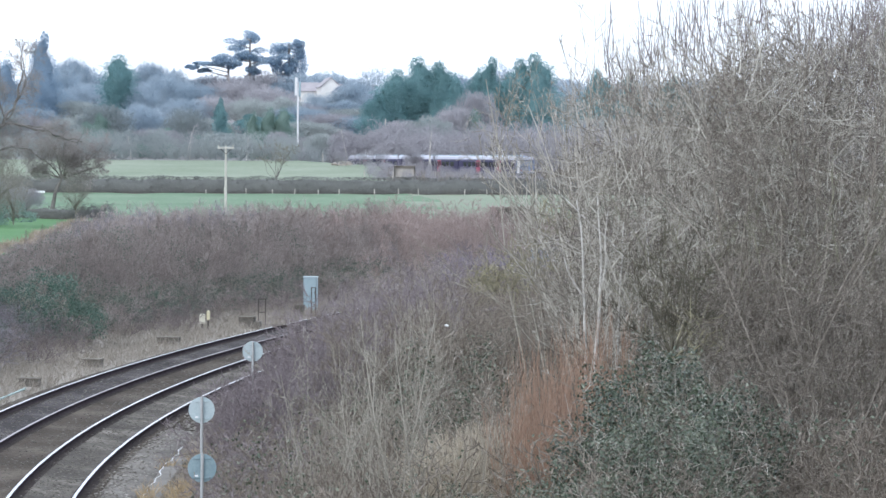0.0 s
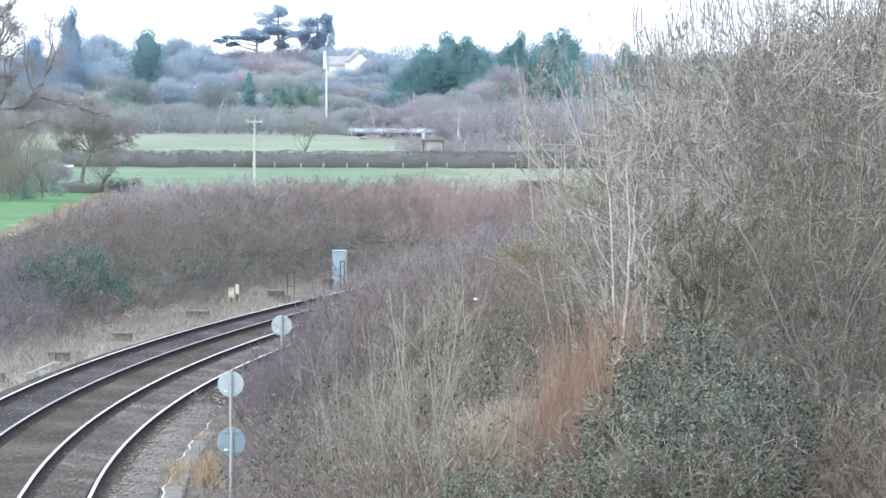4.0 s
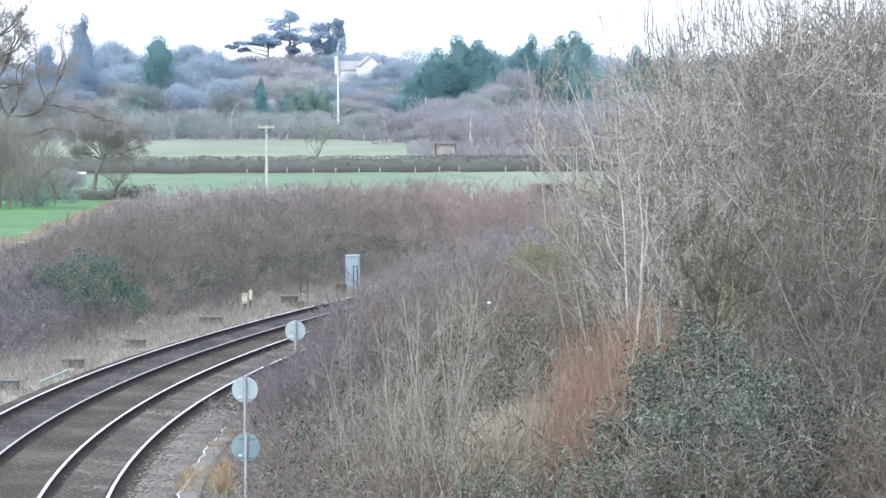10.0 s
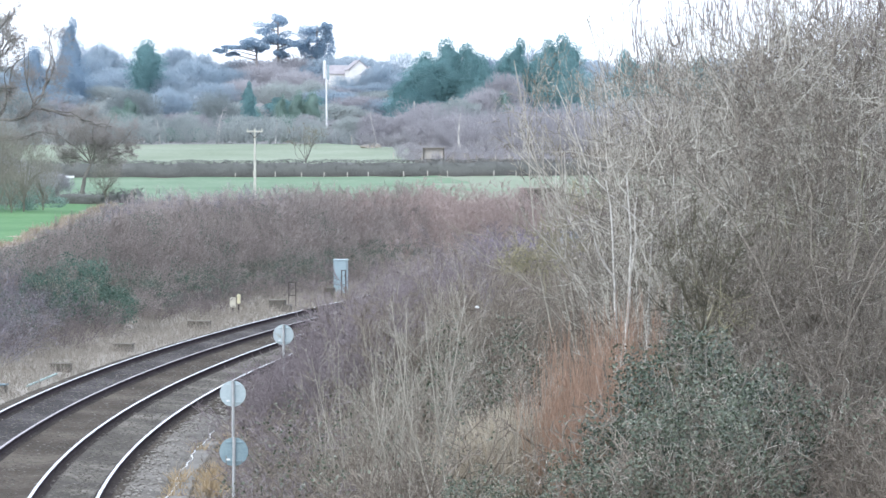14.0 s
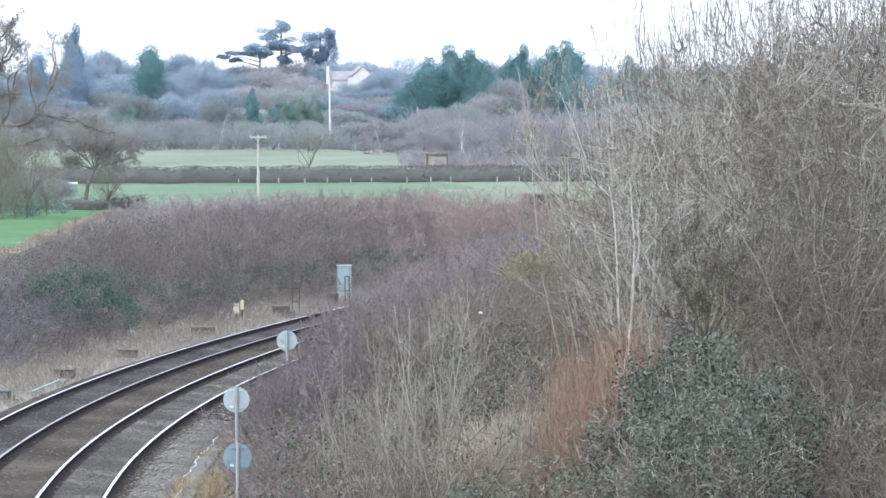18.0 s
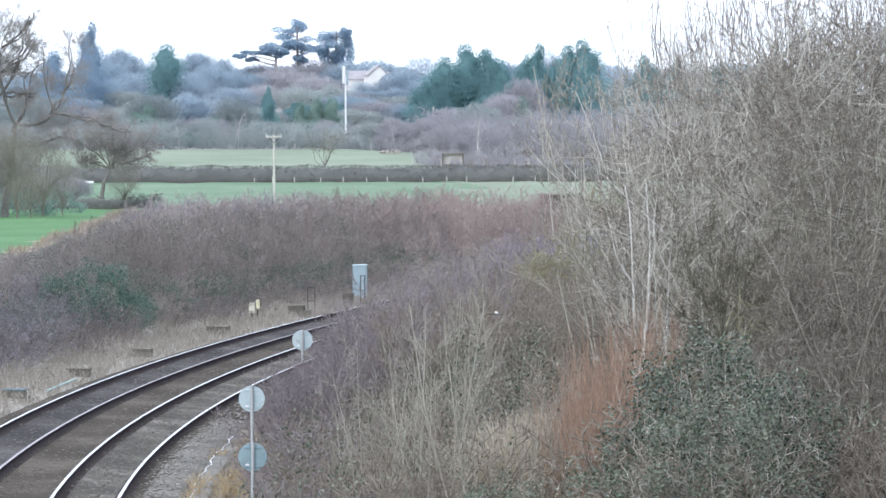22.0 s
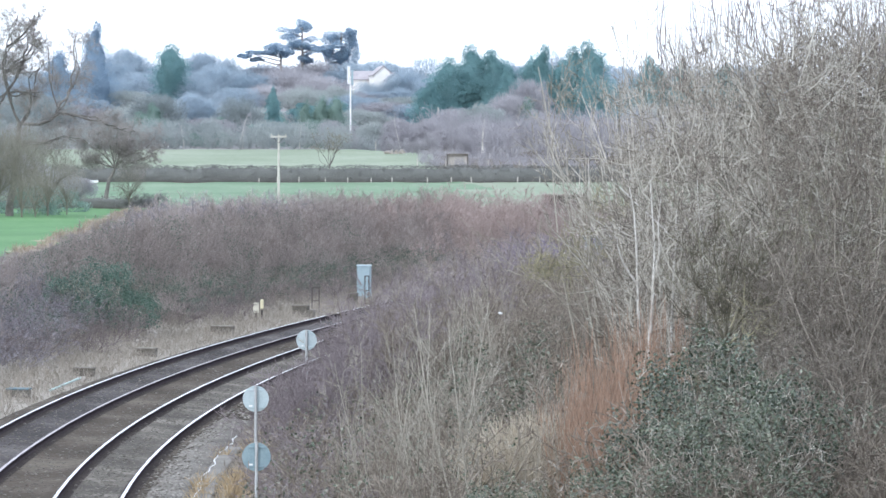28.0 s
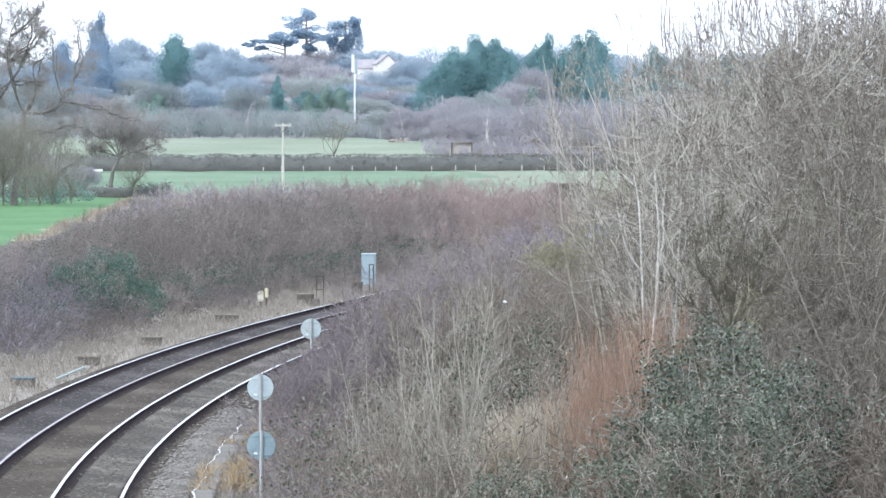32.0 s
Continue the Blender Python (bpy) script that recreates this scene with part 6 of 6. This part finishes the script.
tagged(new("brambles", mesh_of("brambles", *merge(*sets), M["tw_cane"])), "purple-grey bramble canes at the foot of the bank", "brambles", kind="stuff")
ivy_heap(60, 318, 440, 3.2, 2, 710, 7000, 0.17, M["ivy_far"], "grey-green evergreen bush under the oak")
ivy_heap(120, 322, 455, 2.6, 2, 713, 6000, 0.17, M["ivy_far"], "grey-green evergreen bush at the field edge")

# yellow-green lichened twigs in the stand
def ball(px, py, dist, r):
    x, y, z = spot_at(px, py, dist)
    return lambda q, n: np.array([x, y, z]) + unit(q.normal(0, 1, (n, 3))) * (q.uniform(0, 1, n) ** 0.4)[:, None] * np.array([r, r, r * 0.8])


for i, (a, b, c, r, n) in enumerate(((966, 464, 111, 0.55, 95), (1000, 448, 111, 0.75, 110), (1035, 430, 112, 0.7, 90), (1080, 440, 112, 0.5, 40), (1082, 352, 112, 0.7, 80), (1300, 520, 96, 0.8, 50), (1345, 560, 92, 0.6, 40))):
    tangle("lichened_twigs", n, ball(a, b, c, r), 0.55, 0.010, M["tw_lichen"], "yellow-green lichened twigs of a bare bush", 760 + i, category="twigs")

# rust-red stems with dead grass at their feet
red = [mesh_of("dogwood", *shrub_arrays(720 + i, 46, 2.5, 17, 0.011, [(3, 0.3, 14, 0.42, 0.7, 3, 0.06, 0.08)], 0.0068, base=0.55, bend=0.05), M["tw_red"]) for i in range(2)]
for i, (a, b, c) in enumerate(((1045, 575, 93), (1075, 560, 92), (1105, 548, 93), (1132, 535, 94), (1160, 522, 95), (1186, 508, 96), (1062, 615, 90), (1092, 620, 90), (1122, 610, 91), (1040, 665, 89), (1072, 690, 88), (1102, 690, 88), (1018, 640, 91), (1150, 600, 92), (1178, 580, 94))):
    x, y, z = spot_at(a, b, c)
    g = gz(x, y)
    ob = tagged(new("dogwood", red[i % 2]), "rust-red upright bare dogwood stems", "shrub", "red-stemmed shrubs")
    s = max(z - g, 0.8) / 2.6
    ob.matrix_world = pose(x, y, g, 0, 0, i * 70) @ Matrix.Diagonal((0.7, 0.7, s, 1))


def birch(rows, dist, seed, boughs, r=0.058):
    """rows and boughs: ways of (across, row) in sight units at that distance, from the ground up."""
    px = rows[0][0]
    x, y, _ = spot_at(px, 245, dist)
    g = gz(x, y)
    k = dist / FOCAL
    rgb = np.random.default_rng(seed)
    t = tagged(new("birch_tree"), "slender birch with white bark and bare twigs", "tree", "birches")

    def way(rows, n, deep):
        rows = np.array(rows, float)
        u = np.concatenate([[0], np.cumsum(np.linalg.norm(np.diff(rows, axis=0), axis=1))])
        w = np.linspace(0, u[-1], n)
        p = np.stack([(np.interp(w, u, rows[:, 0]) - px) * k, deep * w / u[-1], EYE - (np.interp(w, u, rows[:, 1]) - 244.8) * k - g], 1)
        p[1:-1] = p[1:-1] * 0.5 + (p[:-2] + p[2:]) * 0.25
        return p + rgb.normal(0, 0.008, p.shape)

    pts, rads = [], []
    for i, (rw, rr, mat) in enumerate([(rows, r, "birch")] + [(b, r * 0.55, "birch") for b in boughs]):
        p = way(rw, 12, 0.0 if i == 0 else rgb.uniform(-0.6, 0.6))
        rad = rr * np.linspace(1, 0.22, 12)
        part("trunk" if i == 0 else "bough", mesh_of("trunk", *sticks(p[:-1], p[1:], rad[:-1], rad[1:], 7), M[mat], smooth=True), None, t, "white birch bark")
        pts.append(p)
        rads.append(rad)
    pts, rad = np.array(pts), np.array(rads)
    ln = np.linalg.norm(np.diff(pts, axis=1), axis=2).sum(1)
    sets = []
    for count, lo, spread_, ratio, thin, seg, bend, up in ((16, 0.35, 42, 0.24, 0.45, 4, 0.10, 0.06), (6, 0.2, 40, 0.42, 0.6, 3, 0.12, 0.0)):
        p, d, ln, rr = children(rgb, pts, rad, ln, count, lo, spread_, ratio, thin)
        pts, rad = shoots(rgb, p, d, ln, np.maximum(rr, 0.007), seg, bend, up)
        rad = np.maximum(rad, 0.005)
        sets.append(sticks(*flat(pts, rad)))
    tagged(part("crown", mesh_of("crown", *merge(*sets), M["tw_grey"]), None, t, "bare pale twigs"), kind="stuff")
    t.matrix_world = pose(x, y, g)


birch(((1143, 800), (1141, 640), (1139, 551), (1136, 486), (1134, 426), (1130, 350), (1122, 318)), 99, 801, [((1136, 492), (1118, 465), (1104, 440), (1098, 405))])
birch(((1146, 800), (1150, 700), (1156, 606), (1161, 546), (1164, 476), (1167, 406), (1161, 346), (1158, 310)), 98.5, 802, [((1165, 470), (1176, 430), (1172, 380), (1180, 330))], 0.064)
birch(((1190, 800), (1195, 600), (1199, 500), (1202, 440), (1205, 376), (1207, 340)), 100.5, 803, [((1205, 418), (1182, 391), (1150, 361), (1105, 320), (1075, 290))], 0.05)
birch(((1262, 800), (1260, 600), (1256, 480), (1250, 420), (1243, 360), (1240, 300)), 101, 804, [((1256, 480), (1268, 440), (1275, 400))], 0.04)

# old oak and its smaller neighbour at the field edge


def field_tree(px, base, dist, label, seed, trunk_r, trunk, boughs, levels, least, twig="tw_oak", bark="bark_dark", name="field_tree", group="field trees", depth=None):
    """trunk and boughs: ways as rows of (across, row) in sight units at that distance; the small wood is one crown."""
    x, y, _ = spot_at(px, base, dist)
    g = gz(x, y)
    k = dist / FOCAL
    r2 = np.random.default_rng(seed)

    def way(rows, n, deep):
        rows = np.array(rows, float)
        t = np.concatenate([[0], np.cumsum(np.linalg.norm(np.diff(rows, axis=0), axis=1))])
        u = np.linspace(0, t[-1], n)
        a, b = np.interp(u, t, rows[:, 0]), np.interp(u, t, rows[:, 1])
        p = np.stack([(a - px) * k, deep * (u / t[-1]) ** 1.3, EYE - (b - 244.8) * k - g], 1)
        p[1:-1] = p[1:-1] * 0.5 + (p[:-2] + p[2:]) * 0.25
        p[1:] += r2.normal(0, 0.010 * t[-1] * k, (n - 1, 3))
        return p

    depth = 4.5 * dist / 429 * trunk_r / 0.6 if depth is None else depth
    t = tagged(new(name), label, "tree", group)
    p = way(trunk, 7, 0)
    rad = trunk_r * np.linspace(1.15, 0.6, 7)
    part("trunk", mesh_of("trunk", *sticks(p[:-1], p[1:], rad[:-1], rad[1:], 9), M[bark], smooth=True), None, t)
    pts, rads, lens = [], [], []
    for rows in boughs:
        for twin in range(2):
            q0 = way([(a + twin * r2.normal(0, 5) * (i > 0), b + twin * r2.normal(0, 5) * (i > 0)) for i, (a, b) in enumerate(rows)], 12, r2.uniform(-1, 1) * (0.4 + 0.6 * twin) * depth)
            r = trunk_r * (0.40 - 0.12 * twin) * np.linspace(1, 0.22, 12)
            part("limb", mesh_of("limb", *sticks(q0[:-1], q0[1:], r[:-1], r[1:], 6), M[bark], smooth=True), None, t)
            pts.append(q0)
            rads.append(r)
            lens.append(np.linalg.norm(np.diff(q0, axis=0), axis=1).sum())
    pts, rad, ln2, sets = np.array(pts), np.array(rads), np.array(lens), []
    for i, (count, lo, spread_, ratio, thin, seg, bend, up) in enumerate(levels):
        p, d, ln2, r = children(r2, pts, rad, ln2, count, lo, spread_, ratio, thin)
        pts, rad = shoots(r2, p, d, ln2, np.maximum(r, least), seg, bend, up)
        rad = np.maximum(rad, least * 0.7)
        sets.append(strips(*flat(pts, rad)) if i == len(levels) - 1 else sticks(*flat(pts, rad)))
    tagged(part("crown", mesh_of("crown", *merge(*sets), M[twig]), None, t, "fine bare twigs"), kind="stuff")
    t.matrix_world = pose(x, y, g)


OAK_ROWS = [(11, 0.12, 55, 0.36, 0.42, 5, 0.26, 0.03), (9, 0.12, 46, 0.55, 0.5, 3, 0.24, 0.02), (11, 0.15, 42, 0.8, 0.5, 2, 0.2, 0.0)]
OAK = [[(45, 206), (70, 213), (95, 201), (112, 189), (110, 176), (101, 156), (96, 116), (92, 74)],
       [(109, 182), (120, 168), (131, 150), (134, 126), (141, 101), (136, 66), (142, 44)],
       [(112, 187), (128, 186), (151, 196), (180, 199), (196, 209), (246, 218)],
       [(45, 208), (38, 190), (25, 166), (20, 150), (12, 110), (22, 66), (32, 36), (42, 8)],
       [(22, 152), (40, 148), (55, 151), (78, 160)],
       [(20, 150), (8, 170), (-10, 195), (-30, 200)],
       [(14, 120), (32, 104), (62, 88), (80, 60)],
       [(12, 110), (-15, 80), (-30, 30), (-20, -20)],
       [(20, 70), (50, 50), (68, 25), (74, 10)],
       [(20, 150), (40, 122), (52, 92), (60, 52), (50, 20)],
       [(-30, 205), (-20, 140), (-5, 90), (5, 40), (0, 0)],
       [(45, 206), (60, 182), (72, 152), (66, 122), (85, 100)],
       [(40, 250), (60, 236), (95, 240), (125, 226), (150, 232)],
       [(34, 280), (0, 290), (-30, 310)]]
field_tree(24, 372, 429, "large bare oak with crooked limbs beside a field", 901, 0.38, ((24, 378), (27, 330), (34, 280), (42, 235), (45, 206)), OAK, OAK_ROWS, 0.0105)
SMALL_ROWS = [(13, 0.12, 55, 0.45, 0.42, 5, 0.26, 0.03), (9, 0.12, 46, 0.6, 0.5, 3, 0.24, 0.02), (11, 0.15, 42, 0.8, 0.5, 2, 0.2, 0.0)]
SMALL = [[(211, 284), (196, 262), (176, 250), (158, 238), (148, 220)], [(212, 284), (232, 262), (256, 250), (276, 236), (286, 222)], [(211, 284), (206, 255), (196, 232), (186, 210), (178, 196)],
         [(212, 284), (222, 252), (236, 226), (248, 204)], [(211, 284), (186, 276), (166, 270), (150, 258)], [(212, 284), (244, 274), (266, 266), (284, 256)], [(212, 284), (214, 250), (216, 222), (214, 196)]]
field_tree(196, 334, 474, "small round-crowned bare tree beside a low hedge", 902, 0.24, ((195, 338), (197, 320), (203, 302), (211, 284)), SMALL, SMALL_ROWS, 0.0105)
FORK = [[(590, 280), (584, 268), (577, 256), (566, 240), (563, 226)], [(592, 280), (596, 266), (602, 252), (612, 238), (622, 226)], [(591, 280), (588, 260), (592, 240), (588, 222)], [(592, 280), (600, 262), (604, 240), (600, 218)]]
field_tree(591, 286, 612, "thin forked olive-twigged tree beyond the hedge", 903, 0.14, ((591, 292), (591, 287), (591, 283), (591, 280)), FORK, [(6, 0.3, 45, 0.4, 0.5, 4, 0.2, 0.03), (6, 0.15, 45, 0.5, 0.5, 2, 0.2, 0.02), (4, 0.2, 45, 0.6, 0.6, 1, 0.2, 0.0)], 0.016, "tw_olive")
# bare trees with pale arching boughs at the edge of the near stand
FAN = [[(1142, 600), (1105, 480), (1055, 380), (1005, 300), (965, 205)], [(1143, 600), (1118, 450), (1085, 330), (1062, 220), (1052, 130)], [(1143, 600), (1150, 430), (1130, 300), (1120, 180), (1105, 90)],
       [(1141, 600), (1080, 505), (1020, 430), (972, 380)], [(1144, 600), (1190, 430), (1200, 300), (1195, 180), (1190, 90)], [(1145, 600), (1230, 450), (1250, 320), (1262, 200), (1270, 100)], [(1145, 600), (1260, 480), (1310, 350), (1340, 240), (1350, 140)]]
FAN_RIGHT = [[(1340, 600), (1300, 420), (1262, 300), (1240, 180), (1236, 90)], [(1341, 600), (1352, 420), (1382, 280), (1376, 150), (1392, 50)], [(1342, 600), (1420, 470), (1462, 330), (1500, 220), (1506, 90)],
             [(1342, 600), (1400, 520), (1482, 450), (1540, 330), (1572, 250)], [(1339, 600), (1280, 500), (1222, 420), (1180, 330)]]
FAN_ROWS = [(10, 0.2, 36, 0.24, 0.55, 5, 0.15, 0.12), (5, 0.2, 38, 0.4, 0.6, 3, 0.16, 0.1), (3, 0.2, 38, 0.5, 0.7, 1, 0.15, 0.05)]
field_tree(1141, 744, 108, "bare tree with pale boughs arching over the bank", 905, 0.075, ((1139, 752), (1140, 700), (1141, 650), (1142, 600)), FAN, FAN_ROWS, 0.0065, "tw_grey", "tw_pale", "hazel_tree", "bare trees on the bank", 2.5)
field_tree(1340, 770, 102, "bare tree with pale crooked boughs on the bank", 906, 0.075, ((1338, 778), (1339, 720), (1340, 660), (1340, 600)), FAN_RIGHT, FAN_ROWS, 0.0065, "tw_grey", "tw_pale", "hazel_tree", "bare trees on the bank", 2.5)
DARK = [[(1290, 590), (1270, 540), (1240, 480), (1225, 420)], [(1290, 590), (1300, 530), (1312, 460), (1332, 380)], [(1291, 590), (1332, 540), (1382, 500), (1432, 466)], [(1290, 590), (1286, 520), (1270, 440), (1276, 350)],
        [(1288, 596), (1242, 560), (1206, 530), (1184, 500)], [(1292, 596), (1350, 572), (1402, 560), (1450, 566)], [(1291, 592), (1322, 520), (1352, 450), (1392, 400)]]
field_tree(1290, 700, 93, "dark olive-twigged sallow bush above the ivy", 907, 0.07, ((1288, 712), (1289, 670), (1290, 630), (1290, 590)), DARK, [(11, 0.15, 40, 0.3, 0.5, 5, 0.18, 0.08), (6, 0.15, 42, 0.45, 0.6, 3, 0.2, 0.06), (4, 0.2, 42, 0.5, 0.7, 2, 0.2, 0.03)], 0.006, "tw_sallow", "tw_sallow", "sallow_bush", "bare trees on the bank", 1.2)
wood_oak = bare_trees((440, 441), 4600, 0.011, M["tw_bush"], 0.02)
for i, (a, w, s_, c) in enumerate(((6, 0.8, 1.05, 424), (46, 0.75, 1.1, 421), (92, 0.75, 1.0, 432), (-24, 0.8, 1.1, 423), (126, 0.5, 0.66, 440), (70, 0.5, 0.55, 418), (236, 0.45, 0.62, 478))):
    x, y, _ = spot_at(a, 245, c)
    stand_tree(wood_oak[i % 2], "field_bush", "bare brown bush under the oak", "shrub", "field edge bushes", pose(x, y, gz(x, y), 0, 0, a) @ Matrix.Diagonal((w, w, s_, 1)))
for i, (a, w, s_) in enumerate(((30, 1.2, 0.75), (75, 1.0, 0.55), (5, 1.1, 0.7), (115, 0.9, 0.45), (150, 0.7, 0.35))):
    x, y, _ = spot_at(a, 245, 492 + 3 * i)
    stand_tree(wood_warm[i % 5], "field_bush", "bare bush growing behind the oak", "shrub", "field edge bushes", pose(x, y, gz(x, y), 0, 0, a) @ Matrix.Diagonal((w * 0.7, w * 0.7, s_, 1)))


# ---------------------------------------------------------------- train
def rail_car(cab_end):
    """A 23 m car, its length along local y, the cab at -y."""
    t = tagged(new("train_car"), "dark blue railcar with red doors and a pale roof", "train car", "cars of the train")
    L = 22.6
    prof = [(-1.28, 0.95), (-1.4, 1.3), (-1.4, 2.9), (-1.36, 3.15), (1.36, 3.15), (1.4, 2.9), (1.4, 1.3), (1.28, 0.95)]
    roof = [(-1.36, 3.154), (-1.2, 3.5), (-0.8, 3.72), (0, 3.8), (0.8, 3.72), (1.2, 3.5), (1.36, 3.154)]

    def hull(pr, y0, y1):
        bm = bmesh.new()
        ra, rb = ([bm.verts.new((a, yy, b)) for a, b in pr] for yy in (y0, y1))
        n = len(pr)
        for k in range(n):
            bm.faces.new((ra[k], ra[(k + 1) % n], rb[(k + 1) % n], rb[k]))
        bm.faces.new(ra[::-1])
        bm.faces.new(rb)
        return bm

    y0 = -L / 2 + (1.2 if cab_end else 0)
    part("body", hull(prof, y0, L / 2), M["train_blue"], t)
    part("roof", hull(roof, y0, L / 2), M["train_roof"], t, "pale grey roof")
    for s in (-1, 1):
        for yy in (-3.9, 3.9):
            d = part("door", box(s * 1.385 - 0.035, s * 1.385 + 0.035, yy - 0.75, yy + 0.75, 1.05, 3.0, 0.01), M["train_red"], t, "red double door")
            for dy in (-0.36, 0.36):
                part("pane", box(s * 1.43 - 0.01, s * 1.43 + 0.01, yy + dy - 0.22, yy + dy + 0.22, 1.9, 2.8, 0.0), M["glass_dark"], d)
        for yy in (-9.0, -7.2, -5.6, -2.2, -0.7, 0.8, 2.3, 5.6, 7.2, 9.0):
            part("window", box(s * 1.39 - 0.02, s * 1.39 + 0.02, yy - 0.65, yy + 0.65, 1.95, 2.75, 0.02), M["glass_dark"], t)
    for yy in (-7.5, 0.0, 7.5):
        part("roof_unit", box(-0.7, 0.7, yy - 1.3, yy + 1.3, 3.7, 3.9, 0.04), M["cabinet"], t, "grey roof unit")
    for yy in (-8, 8):
        bogie = part("bogie", box(-1.1, 1.1, yy - 1.6, yy + 1.6, 0.35, 0.9, 0.05), M["dark_steel"], t)
        for dy in (-1.1, 1.1):
            for s in (-0.75, 0.75):
                bm = tube(0.42, -0.07, 0.07, 16)
                bmesh.ops.rotate(bm, cent=(0, 0, 0), matrix=Matrix.Rotation(math.pi / 2, 3, "Y"), verts=bm.verts)
                bmesh.ops.translate(bm, vec=(s, yy + dy, 0.42), verts=bm.verts)
                part("wheel", bm, M["dark_steel"], bogie)
    part("underframe", box(-1.1, 1.1, -5.8, 5.8, 0.5, 0.94, 0.05), M["dark_steel"], t)
    if cab_end:
        bm = bmesh.new()
        ya, yb = y0, -L / 2
        ra = [bm.verts.new((a, ya, b)) for a, b in prof[:4] + roof[1:6] + prof[4:]]
        rb = [bm.verts.new((a * 0.93, yb + (0.5 if b > 2.2 else 0) + (0.4 if b > 3.2 else 0), min(b, 3.55))) for a, b in prof[:4] + roof[1:6] + prof[4:]]
        n = len(ra)
        for k in range(n):
            bm.faces.new((ra[k], ra[(k + 1) % n], rb[(k + 1) % n], rb[k]))
        bm.faces.new(rb[::-1])
        bm.faces.new(ra)
        cabp = part("cab", bm, M["train_face"], t, "blue-grey cab end")
        part("pillar", box(-1.42, -1.18, -L / 2 - 0.06, -L / 2 + 0.5, 1.0, 3.1, 0.03), M["train_white"], cabp, "white corner pillar")
        part("pillar", box(1.18, 1.42, -L / 2 - 0.06, -L / 2 + 0.5, 1.0, 3.1, 0.03), M["train_face"], cabp, "blue-grey corner pillar")
        part("hood", box(-1.3, 1.3, -L / 2 + 0.1, -L / 2 + 0.7, 3.104, 3.6, 0.05), M["train_roof"], cabp, "pale roof edge")
        part("windscreen", box(-1.12, 1.12, -0.04, 0.04, 0, 1.0, 0.02), M["train_screen"], cabp, "dark windscreen", m=pose(0, -L / 2 + 0.17, 2.15, -15))
        for s in (-0.95, 0.95):
            part("tail_light", box(s - 0.1, s + 0.1, -L / 2 - 0.03, -L / 2 - 0.004, 1.35, 1.55, 0.01), M["train_red"], cabp)
    return t


M["train_blue"] = material("train_navy", ((0.030, 0.028, 0.075), (0.045, 0.040, 0.10), (0.06, 0.052, 0.13)), scale=0.4, fine=4, rough=0.35, spec=0.5)
M["train_roof"] = material("train_roof", ((0.42, 0.43, 0.50), (0.50, 0.51, 0.58), (0.57, 0.58, 0.65)), scale=0.3, fine=3, rough=0.5)
M["train_red"] = material("train_red", ((0.30, 0.07, 0.11), (0.38, 0.10, 0.15), (0.46, 0.15, 0.20)), scale=0.5, fine=4, rough=0.4)
M["train_white"] = material("train_white", ((0.68, 0.68, 0.68), (0.75, 0.75, 0.75), (0.8, 0.8, 0.8)), scale=0.5, fine=4, rough=0.4)
M["train_face"] = material("train_face", ((0.17, 0.2, 0.28), (0.21, 0.245, 0.33), (0.26, 0.295, 0.38)), scale=0.5, fine=4, rough=0.4)
M["train_screen"] = material("train_screen", ((0.20, 0.22, 0.26), (0.26, 0.28, 0.32), (0.32, 0.34, 0.38)), scale=0.5, fine=4, rough=0.15, spec=0.6)
cars = [rail_car(True), rail_car(False), rail_car(False)]
# the leading car carries its cab at the far end
cars[2].name = "train_car"
LEFT_TRACK = (OFFS["A"] + OFFS["B"]) / 2
S_TAIL = float(ALONG[180]) - 4.6


def motions():
    for k, car in enumerate(cars):
        rows = []
        for t in (0.0, 1.0, 2.0, 3.0, 4.0, 5.0, 6.0, 7.0, 8.0, 10.0, 12.0, 14.0, 16.0, 18.0, 20.0, 22.0, 24.0, 26.0, 28.0, 30.0, 32.0):
            s = S_TAIL + 11.5 + 23.0 * k + 12.1 * t
            x, y, z = (np.interp(s, ALONG, a) for a in (LINE[:, 0], LINE[:, 1], Z_LINE))
            wx, wy = np.interp(s, ALONG, WAY[:, 0]), np.interp(s, ALONG, WAY[:, 1])
            rows.append((t, pose(x + LEFT_TRACK * wy, y - LEFT_TRACK * wx, z + 0.2, 0, 0, math.degrees(math.atan2(wy, wx)) - 90)))
        walk(car, rows)


motions()
